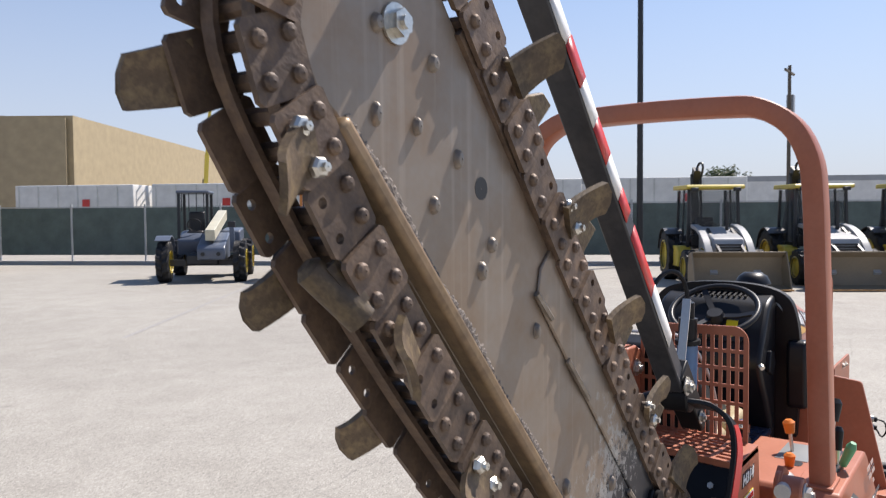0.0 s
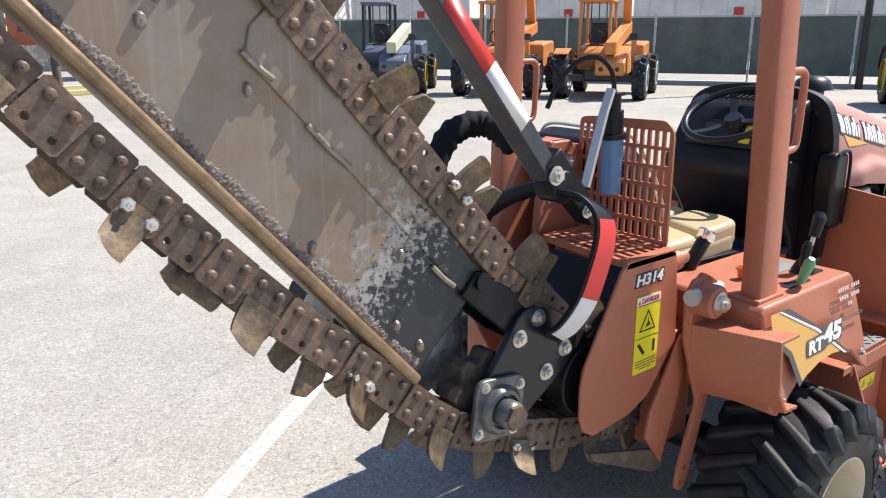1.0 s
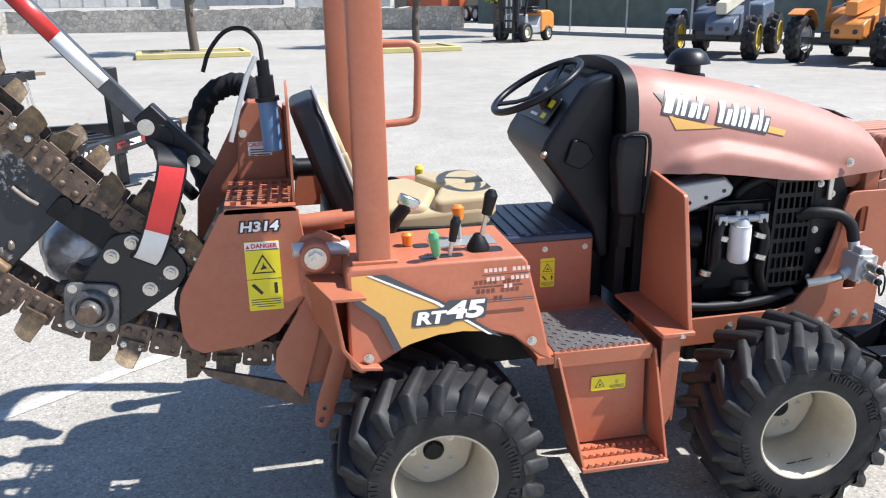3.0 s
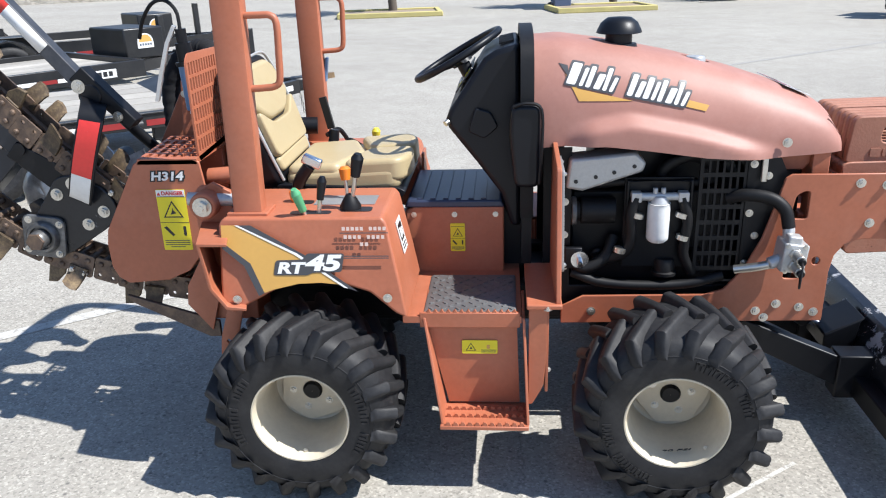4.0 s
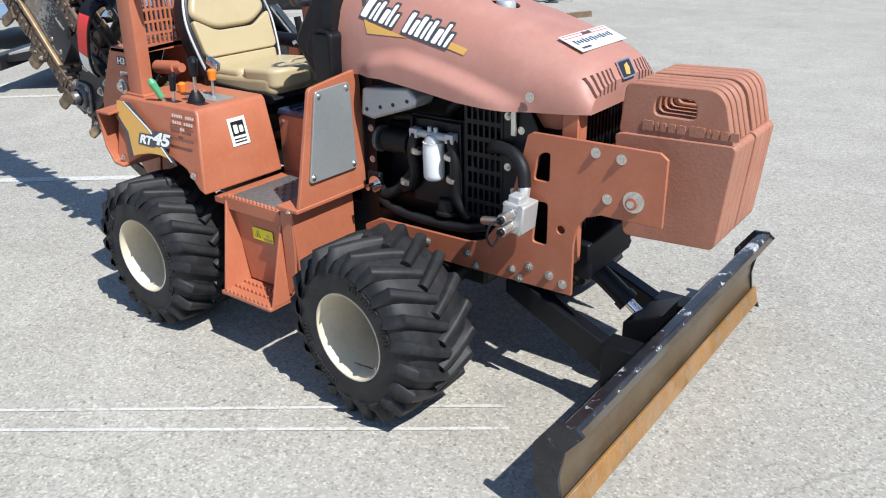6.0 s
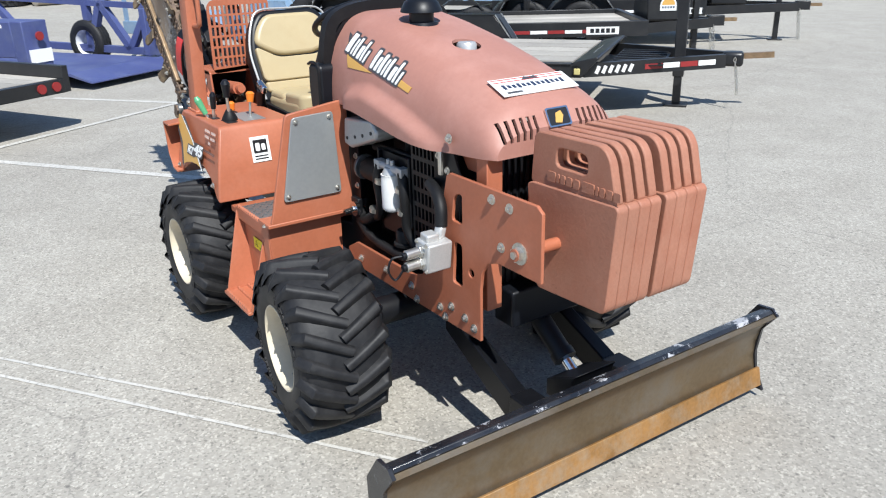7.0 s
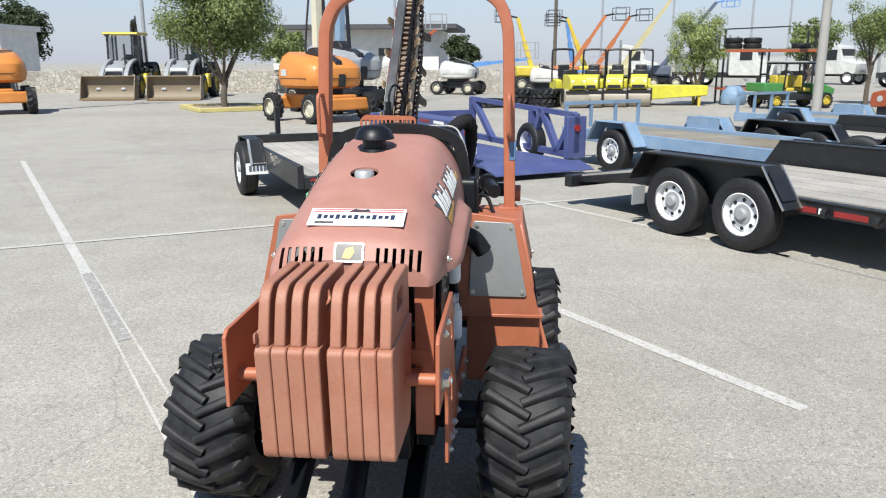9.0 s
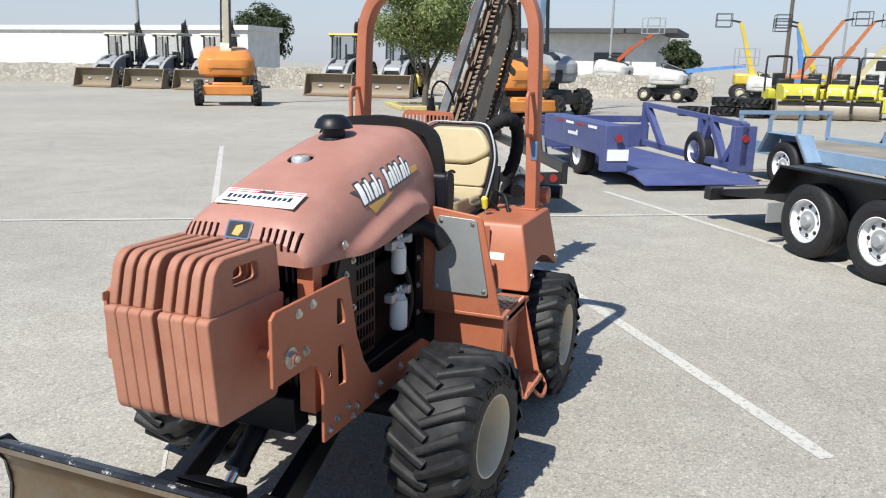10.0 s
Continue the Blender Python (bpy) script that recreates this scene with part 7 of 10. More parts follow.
# ---- shared wheels ----
def wheel_meshes():
    bm = B()
    half = [(0.56, 0.46), (0.60, 0.50), (0.72, 0.515), (0.73, 0.525), (0.80, 0.525), (0.93, 0.46), (0.985, 0.36), (0.992, 0.24), (0.972, 0.235), (0.972, 0.205), (0.998, 0.20), (1.0, 0.02), (0.978, 0.018)]
    lathe(bm, half + [(r, -h) for r, h in half[::-1]], n=48)
    tyre = part("tyre", bm, "tyre")
    bm = B()
    lathe(bm, [(0.56, 0.50), (0.60, 0.47), (0.57, 0.42), (0.54, 0.30), (0.50, 0.12), (0.47, 0.16), (0.42, 0.24), (0.26, 0.28), (0.001, 0.29)], n=32)
    lathe(bm, [(0.56, -0.48), (0.50, -0.3), (0.48, 0.1)], n=32)
    rim = part("rim", bm, "white_rim")
    bm = B()
    cyl(bm, (0.385, 0.235, 0), (0.385, 0.275, 0), 0.056, n=10)
    holes = part("rim_hole", bm, "machine_dark")
    bm = B()
    around = 84
    across = (0.46, 0.44, 0.40, 0.30, 0.20, 0.10, 0.02, -0.02, -0.10, -0.20, -0.30, -0.40, -0.44, -0.46)
    rings = [[bm.verts.new((0.5 * math.cos(k * math.tau / around), 0.42, 0.5 * math.sin(k * math.tau / around))) for k in range(around)]]
    for h in across:
        ring = []
        for k in range(around):
            turn = (k / around * 14 + abs(h) * 0.9 + (0.5 if h > 0 else 0)) % 1
            rr = 0.80 if abs(h) > 0.45 else (1.0 if turn < 0.42 else 0.915) - (0.05 if abs(h) > 0.42 else 0)
            a = k * math.tau / around
            ring.append(bm.verts.new((rr * math.cos(a), h, rr * math.sin(a))))
        rings.append(ring)
    rings.append([bm.verts.new((0.5 * math.cos(k * math.tau / around), -0.42, 0.5 * math.sin(k * math.tau / around))) for k in range(around)])
    for P, Q in zip(rings, rings[1:]):
        for k in range(around):
            bm.faces.new((P[k], Q[k], Q[(k + 1) % around], P[(k + 1) % around]))
    lug = part("tyre", bm, "tyre")
    bm = B()
    lathe(bm, [(0.27, 0.30), (0.27, 0.325), (0.17, 0.335), (0.15, 0.47), (0.13, 0.50), (0.001, 0.505)], n=20)
    hub = part("hub", bm, "machine_grey")
    out = [o.data for o in (tyre, rim, holes, lug, hub)]
    for o in (tyre, rim, holes, lug, hub):
        bpy.data.objects.remove(o)
    return out


TYRE, RIM, HOLES, LUG, HUB = wheel_meshes()
RIMS = {}


def roll_wheel(parent, x, y, z, r, w, side, rim="white_rim", lugged=False, holes=False):
    """A wheel part: rim with its tyre; side -1 shows its face to -y."""
    if rim not in RIMS:
        me = RIM.copy()
        me.materials.clear()
        me.materials.append(M[rim])
        RIMS[rim] = me
    o = new("wheel", RIMS[rim])
    o.parent = parent
    o.matrix_basis = Matrix.Translation((x, y, z)) @ Matrix.Rotation(0 if side > 0 else math.pi, 4, "Z") @ Matrix.Diagonal((r, w, r, 1))
    t = new("tyre", LUG if lugged else TYRE)
    t.parent = o
    if holes:
        for k in range(8):
            h = new("rim_hole", HOLES)
            h.parent = o
            h.matrix_basis = Matrix.Rotation(k * math.tau / 8, 4, "Y")
        h = new("hub", HUB)
        h.parent = o
    return o


def slab(name, parent, mt, x0, x1, y0, y1, z0, z1, bevel=0.0, label=""):
    bm = B()
    box(bm, x0, x1, y0, y1, z0, z1)
    return part(name, bm, mt, parent, label, bevel)


def bar(name, parent, mt, p, q, w, h=None, label="", up=(0, 0, 1)):
    bm = B()
    h = w if h is None else h
    sweep(bm, [p, q], [(-w / 2, -h / 2), (w / 2, -h / 2), (w / 2, h / 2), (-w / 2, h / 2)], ref=up)
    return part(name, bm, mt, parent, label)


def heading(x, y, dx, dy, z=0.0):
    return Matrix.Translation((x, y, z)) @ Matrix.Rotation(math.atan2(dy, dx), 4, "Z")


# ---- trailers ----
def stripes(parent, x0, x1, y, z, side, h=0.05):
    n = max(2, int((x1 - x0) / 0.22))
    for k in range(n):
        a, b = x0 + (x1 - x0) * k / n, x0 + (x1 - x0) * (k + 0.97) / n
        slab("reflector_tape", parent, "tape_red" if k % 2 == 0 else "decal_white", a, b, min(y, y + side * 0.003), max(y, y + side * 0.003), z - h / 2, z + h / 2)


def fender(parent, x0, x1, y0, y1, z, mt, edge=True):
    bm = B()
    t = 0.012
    prof = [(x0 - 0.16, z - 0.30), (x0 + 0.02, z), (x1 - 0.02, z), (x1 + 0.24, z - 0.34)]
    inner = [(x - (0.012 if i > 1 else -0.012), zz - t) for i, (x, zz) in enumerate(prof)]
    prism(bm, prof + inner[::-1], "y", y0, y1)
    f = part("fender", bm, mt, parent, bevel=0.004)
    outer = y1 if abs(y1) > abs(y0) else y0
    for a, b in (((x1 - 0.02, z), (x1 + 0.24, z - 0.34)), ((x0 + 0.02, z), (x0 - 0.16, z - 0.30))):
        bar("fender_trim", f, "zinc", (a[0], outer, a[1] + 0.004), (b[0], outer, b[1] + 0.004), 0.03, 0.012)
    slab("fender_skirt", f, mt, x0 - 0.02, x1 + 0.02, y0 if abs(y0) < abs(y1) else y1 - 0.006, y0 + 0.006 if abs(y0) < abs(y1) else y1, z - 0.24, z - 0.005)
    return f


def trailer(name, label, at, length, width, z, mt, wheels, rails=0.10, planks=True, side_wall=0.0, tongue=1.2, tilt=0.0, plank_mt="deck_wood", r=0.34, jack=True, tape=True, mark="bars", far_fender=True, box_on_tongue=False, wy=0.16, cover=0.30, back=0.86, round_fender=()):
    """A flat trailer: origin under the middle of its tail, x towards the tongue."""
    t = thing(name, label, "trailer", "trailers", at)
    hw = width / 2
    for s in (-1, 1):
        slab("frame_rail", t, mt, 0, length, s * hw - 0.035, s * hw + 0.035, z - 0.13, z + rails, 0.006)
        if tape:
            stripes(t, length * (0.55 if mark == "bars" else 0.30), length * 0.84, s * (hw + 0.036), z - 0.06, s, 0.042)
    for x in (0.03, length - 0.03):
        slab("cross_beam", t, mt, x - 0.04, x + 0.04, -hw + 0.036, hw - 0.036, z - 0.13, z + (rails if x > 1 else -0.002), 0.004)
    for k in range(1, 5):
        slab("cross_beam", t, mt, length * k / 5 - 0.03, length * k / 5 + 0.03, -hw + 0.036, hw - 0.036, z - 0.12, z - 0.035)
    n = 8
    for k in range(n):
        a = -hw + 0.04 + (width - 0.08) * k / n
        slab("deck_plank" if planks else "deck_plate", t, plank_mt, 0.08, length - 0.08, a + 0.004, a + (width - 0.08) / n - 0.004, z - 0.034, z)
    for x in wheels:
        for s in (-1, 1):
            roll_wheel(t, x, s * (hw + wy), r, r, 0.11 / 0.52, s, holes=True)
    bar("axle", t, mt, (wheels[0], -hw - 0.05, r), (wheels[0], hw + 0.05, r), 0.08)
    for s in (-1, 1):
        y0, y1 = s * (hw + 0.037), s * (hw + cover)
        if not round_fender:
            fender(t, min(wheels) - 0.33, max(wheels) + 0.33, min(y0, y1), max(y0, y1), z + 0.30 if z < 0.5 else z + 0.24, mt)
        for x in round_fender if s > 0 else ():
            arc = [math.radians(8 + 164 * k / 12) for k in range(13)]
            bm = B()
            prism(bm, [(x + 0.42 * math.cos(a), 0.42 + 0.42 * math.sin(a)) for a in arc] + [(x + 0.40 * math.cos(a), 0.42 + 0.40 * math.sin(a)) for a in arc[::-1]], "y", min(y0, y1), max(y0, y1))
            part("round_fender", bm, mt, t, "ribbed round fender", smooth=50)
            for k in range(1, 12):
                bm = B()
                obox(bm, pose(x + 0.422 * math.cos(arc[k]), (y0 + y1) / 2, 0.42 + 0.422 * math.sin(arc[k]), 0, 90 - math.degrees(arc[k]), 0), 0.02, abs(y1 - y0) * 0.96, 0.008)
                part("fender_rib", bm, mt, t)
    if tongue:
        for s in (-1, 1):
            bar("tongue_beam", t, mt, (length - 0.1, s * hw * 0.8, z - 0.07), (length + tongue, s * 0.06, z - 0.07), 0.07, 0.13)
        slab("coupler", t, mt, length + tongue - 0.05, length + tongue + 0.18, -0.06, 0.06, z - 0.12, z + 0.02, 0.01)
        bar("hitch_eye", t, "rail", (length + tongue + 0.18, 0, z - 0.04), (length + tongue + 0.36, 0, z - 0.04), 0.05)
        for s in (-1, 1):
            ch = B()
            for k in range(9):
                a = k * 0.055
                tube(ch, [(length + tongue + 0.02 + 0.006 * k, s * 0.07, z - 0.10 - a), (length + tongue + 0.035 + 0.006 * k, s * (0.085 if k % 2 else 0.07), z - 0.125 - a), (length + tongue + 0.02 + 0.006 * k, s * 0.07, z - 0.15 - a), (length + tongue + 0.005 + 0.006 * k, s * (0.055 if k % 2 else 0.07), z - 0.125 - a)], 0.006, 5, 2, True)
            part("safety_chain", ch, "zinc", t, "hanging steel safety chain")
    if jack:
        jx = length + tongue * 0.8
        slab("jack_post", t, mt, jx - 0.04, jx + 0.04, -0.04, 0.04, 0.02, z + 0.48, 0.006)
        slab("jack_foot", t, mt, jx - 0.11, jx + 0.11, -0.11, 0.11, 0.0, 0.022, 0.004)
    if mark:
        for s in (-1, 1):
            if mark == "plate":
                slab("maker_plate", t, "decal_white", length * back, length * back + 0.42, min(s * (hw + 0.036), s * (hw + 0.041)), max(s * (hw + 0.036), s * (hw + 0.041)), z - 0.10, z - 0.005)
            for k in range(5):
                slab("maker_bar", t, "decal_black" if mark == "plate" else "decal_white", length * back + 0.05 + k * 0.068, length * back + 0.10 + k * 0.068, min(s * (hw + 0.0415), s * (hw + 0.044)), max(s * (hw + 0.0415), s * (hw + 0.044)), z - 0.08, z - 0.025)
    if box_on_tongue:
        slab("tool_box", t, mt, length + 0.1, length + 0.65, -0.42, 0.42, z, z + 0.38, 0.02)
        bm = B()
        prism(bm, [(0.11 * math.cos(a), 0.11 * math.sin(a)) for a in [math.pi * k / 10 for k in range(11)]] + [(-0.11, -0.07), (0.11, -0.07)], "x", 0, 0.004)
        o = part("box_label", bm, "decal_white", t)
        o.matrix_basis = pose(length + 0.38, -0.425, z + 0.2, 0, 0, -90)
        bm = B()
        prism(bm, [(0.09 * math.cos(a), 0.005 + 0.09 * math.sin(a)) for a in [math.pi * k / 10 for k in range(11)]], "x", 0.0042, 0.0062)
        g = part("label_centre", bm, "gold", o)
        for k in range(5):
            slab("label_bar", o, "machine_slate", 0.0042, 0.0062, -0.085 + k * 0.036, -0.06 + k * 0.036, -0.04, -0.012)
    return t


def lights_on(t, length, hw, z):
    for s in (-1, 1):
        for k in range(2):
            bm = B()
            cyl(bm, (-0.012, s * (hw - 0.12 - 0.16 * k), z - 0.06), (-0.03, s * (hw - 0.12 - 0.16 * k), z - 0.06), 0.045, n=14)
            part("tail_lamp", bm, "tape_red", t, "round red tail lamp")


def deckover_trailer(label, at):
    """Tandem trailer with a low wooden deck between boxed fenders; origin under its tail, x towards the tongue."""
    t = thing("equipment_trailer", label, "trailer", "trailers", at)
    mt, hw, zd = "trailer_black", 0.91, 0.545
    x0, x1 = 0.35, 3.43
    for sd in (-1, 1):
        bm = B()
        prism(bm, [(x0, 0.40), (x1 + 0.10, 0.40), (x1 + 0.10, 0.52), (x0, 0.52)], "y", sd * hw - 0.03, sd * hw + 0.03)
        rail = part("frame_rail", bm, mt, t, bevel=0.006)
        bm = B()
        box(bm, x0, x1, sd * hw - 0.045, sd * hw + 0.045, 0.52, 0.535)
        part("rail_cap", bm, mt, rail, bevel=0.003)
        for x in (2.60, 3.06):
            bm = B()
            lathe(bm, [(0.028, -0.022), (0.046, -0.022), (0.046, 0.022), (0.028, 0.022), (0.028, -0.022)], (x, sd * (hw + 0.055), 0.445), "x", 16)
            part("tie_ring", bm, mt, rail, smooth=40)
        for k, (a, b) in enumerate(((2.28, 2.50), (2.52, 2.58), (2.66, 2.96), (3.12, 3.28))):
            if k != 1:
                slab("reflector_tape", rail, "tape_red", a, b, min(sd * (hw + 0.031), sd * (hw + 0.034)), max(sd * (hw + 0.031), sd * (hw + 0.034)), 0.425, 0.475)
            else:
                slab("reflector_tape", rail, "decal_white", a, b, min(sd * (hw + 0.031), sd * (hw + 0.034)), max(sd * (hw + 0.031), sd * (hw + 0.034)), 0.425, 0.475)
        for x in (1.06, 1.90):
            roll_wheel(t, x, sd * (hw + 0.155), 0.341, 0.341, 0.21, sd, holes=True)
        # boxed fender: flat top, sloping ends with a pale worn edge, solid inner wall
        y0, y1 = sorted((sd * (hw + 0.045), sd * (hw + 0.30)))
        prof = [(0.50, 0.50), (0.70, 0.80), (2.12, 0.805), (2.37, 0.45)]
        bm = B()
        prism(bm, prof + [(2.355, 0.45), (2.108, 0.793), (0.708, 0.788), (0.515, 0.50)], "y", y0, y1)
        f = part("fender", bm, mt, t, bevel=0.004)
        inner = y0 if sd > 0 else y1
        bm = B()
        prism(bm, [(0.50, 0.50), (0.70, 0.79), (2.10, 0.795), (2.35, 0.45), (2.30, 0.42), (0.55, 0.42)], "y", min(inner, inner + sd * 0.01), max(inner, inner + sd * 0.01))
        part("fender_wall", bm, mt, f)
        outer = y1 if sd > 0 else y0
        for a, b in ((prof[2], prof[3]), (prof[1], prof[2])):
            for y in (outer, inner):
                bar("fender_trim", f, "zinc" if b == prof[3] else mt, (a[0] + 0.003, y, a[1] + 0.004), (b[0] + 0.003, y, b[1] + 0.004), 0.016, 0.012)
        bm = B()
        prism(bm, [(2.16, 0.765), (2.33, 0.52), (2.338, 0.526), (2.168, 0.771)], "y", y0 + 0.03, y1 - 0.03)
        part("tread_plate", bm, "trailer_black", f, "slip-proof tread strip")
        slab("mud_flap", t, "machine_grey", 0.53, 0.545, sd * (hw + 0.17) - 0.09, sd * (hw + 0.17) + 0.09, 0.22, 0.42, 0.004, "short grey mud flap")
    for x in (x0, 1.06, 1.90, 2.7, x1 + 0.06):
        slab("cross_beam", t, mt, x - 0.03, x + 0.03, -hw + 0.03, hw - 0.03, 0.40, 0.50)
    for x in (1.06, 1.90):
        bar("axle", t, mt, (x, -hw - 0.05, 0.30), (x, hw + 0.05, 0.30), 0.07)
    n = 5
    for k in range(n):
        a = -hw + 0.05 + (2 * hw - 0.10) * k / n
        slab("deck_plank", t, "deck_wood", x0, x1, a + 0.011, a + (2 * hw - 0.10) / n - 0.011, zd - 0.04, zd)
    # sloping tail with two boards and a slotted ramp folded down behind it
    bm = B()
    prism(bm, [(x0, 0.52), (x0, 0.40), (-0.62, 0.30), (-0.62, 0.36)], "y", -hw, hw)
    tail = part("tail_slope", bm, mt, t, bevel=0.005)
    for k in range(4):
        bm = B()
        prism(bm, [(x0 - 0.02, 0.545), (x0 - 0.02, 0.525), (-0.60, 0.367), (-0.60, 0.387)], "y", -hw + 0.03 + k * 0.45, -hw + 0.45 + k * 0.45)
        part("tail_board", bm, "deck_wood", tail)
    slab("tail_beam", t, mt, -0.74, -0.62, -hw - 0.12, hw + 0.12, 0.24, 0.38, 0.01, "black slotted tail beam")
    for k in range(9):
        slab("beam_slot", t, "decal_black", -0.744, -0.74, -0.9 + k * 0.21, -0.76 + k * 0.21, 0.29, 0.33)
    # sloping front plate over the root of the tongue
    bm = B()
    prism(bm, [(x1, 0.53), (x1 + 0.02, 0.545), (x1 + 0.24, 0.60), (x1 + 0.26, 0.585), (x1 + 0.10, 0.40), (x1, 0.40)], "y", -hw - 0.03, hw + 0.03)
    apron = part("front_apron", bm, mt, t, "black front apron plate", bevel=0.006)
    for k in range(7):
        slab("maker_bar", apron, "machine_grey", x1 + 0.135, x1 + 0.138, -0.5 + k * 0.09, -0.44 + k * 0.09, 0.578, 0.583)
    for sd in (-1, 1):
        bar("tongue_beam", t, mt, (x1 + 0.1, sd * hw * 0.93, 0.46), (4.80, sd * 0.10, 0.48), 0.07, 0.13)
        d = Vector((4.80 - x1 - 0.1, -sd * (hw * 0.93 - 0.10), 0.02)).normalized()
        p0 = Vector((x1 + 0.1, sd * hw * 0.93, 0.46)) + Vector((-d.y, d.x, 0)) * (sd * 0.037)
        for k, (a, b, m2) in enumerate(((0.62, 0.80, "tape_red"), (0.81, 0.98, "decal_white"), (0.99, 1.17, "tape_red"), (1.18, 1.36, "decal_white"))):
            bar("reflector_tape", t, m2, p0 + d * a, p0 + d * b, 0.004, 0.05)
        for k in range(6):
            a = 0.12 + k * 0.068
            bar("maker_bar", t, "decal_white", p0 + d * a + Vector((0, 0, -0.035)), p0 + d * (a + 0.03) + Vector((0, 0, 0.035)), 0.004, 0.034)
    slab("mesh_step", t, mt, 3.72, 4.25, -0.55, 0.55, 0.475, 0.485)
    for k in range(7):
        slab("step_bar", t, mt, 3.74, 4.23, -0.5 + k * 0.16, -0.47 + k * 0.16, 0.485, 0.50)
    slab("coupler", t, mt, 4.78, 4.98, -0.09, 0.09, 0.42, 0.56, 0.03)
    bar("hitch_eye", t, "rail", (4.98, 0, 0.52), (5.26, 0, 0.54), 0.055)
    for sd in (-1, 1):
        ch = B()
        for k in range(9):
            a, x = k * 0.04, 4.90 + 0.006 * k
            w = 0.012 if k % 2 else 0.002
            tube(ch, [(x, sd * 0.13, 0.52 - a), (x + 0.014 - w, sd * (0.13 + w), 0.495 - a), (x, sd * 0.13, 0.47 - a), (x - 0.014 + w, sd * (0.13 - w), 0.495 - a)], 0.005, 5, 2, True)
        part("safety_chain", ch, "zinc", t, "hanging steel safety chain")
    slab("jack_post", t, mt, 4.31, 4.42, -0.05, 0.05, 0.30, 1.077, 0.008)
    slab("jack_leg", t, mt, 4.325, 4.405, -0.04, 0.04, 0.02, 0.32, 0.004)
    slab("jack_foot", t, mt, 4.25, 4.48, -0.115, 0.115, 0.0, 0.022, 0.004)
    slab("side_lamp", t, "kerb_yellow", x1 + 0.03, x1 + 0.09, -hw - 0.05, -hw - 0.03, 0.43, 0.49, 0.008, "amber side lamp")
    slab("landing_leg", t, mt, x1 - 0.25, x1 - 0.13, -hw + 0.03, -hw + 0.13, 0.28, 0.40, 0.01)
    return t


deckover_trailer("black tandem-axle equipment trailer with a grey wooden deck", heading(-5.384, 2.365, 0.8077, 0.5896))
black_l = trailer("tilt_trailer", "small black tilt trailer with a weathered plank deck", heading(-4.448, -1.074, -0.875, -0.48), 3.9, 1.58, 0.50, "trailer_black", (2.20,), r=0.35, tongue=1.3, rails=0.12, tape=False, mark="", wy=0.21, cover=0.22)
lights_on(black_l, 3.7, 0.775, 0.50)
slab("plate_holder", black_l, "decal_white", 1.72, 1.735, 0.80, 1.08, 0.32, 0.46)
for k in range(5):
    slab("plate_bar", black_l, "machine_slate", 1.716, 1.72, 0.83 + k * 0.045, 0.862 + k * 0.045, 0.36, 0.43)
second = trailer("equipment_trailer", "black equipment trailer with ribbed round fenders and tool box", heading(-5.852, 4.922, 0.57, 0.82), 2.5, 1.9, 0.58, "trailer_black", (-0.50, 0.35), r=0.36, tongue=1.1, rails=0.06, box_on_tongue=True, mark="plate", back=0.68, round_fender=(0.10, 0.95, 1.80))
third = trailer("equipment_trailer", "black equipment trailer with low side rail and tool box", heading(-7.88, 7.35, 0.74, 0.67), 3.4, 1.9, 0.60, "trailer_black", (0.65, 1.50), r=0.36, tongue=1.5, rails=0.12, box_on_tongue=True, mark="plate")
fourth = trailer("equipment_trailer", "black flat equipment trailer with a steel deck", heading(-10.07, 4.67, 0.85, 0.52), 3.4, 1.8, 0.58, "trailer_black", (1.2, 2.05), r=0.36, tongue=0.9, rails=0.08, mark="")
sky_t = trailer("utility_trailer", "pale blue utility trailer with rail sides and a plank deck", heading(-10.2, 2.02, 0.82, 0.57), 4.7, 1.7, 0.55, "trailer_sky", (1.5,), r=0.34, tongue=1.2, rails=0.06, tape=False, mark="", jack=False, plank_mt="deck_tan")
for y in (-0.82, -0.28, 0.28, 0.82):
    bar("gate_post", sky_t, "trailer_sky", (0.03, y, 0.58), (0.03, y, 1.0), 0.05)
bar("gate_rail", sky_t, "trailer_sky", (0.03, -0.85, 1.0), (0.03, 0.85, 1.0), 0.06)
sky2 = copy_thing(sky_t, heading(-14.4, 6.0, 0.82, 0.57))
tagged(sky2, "pale blue utility trailer parked behind the others")

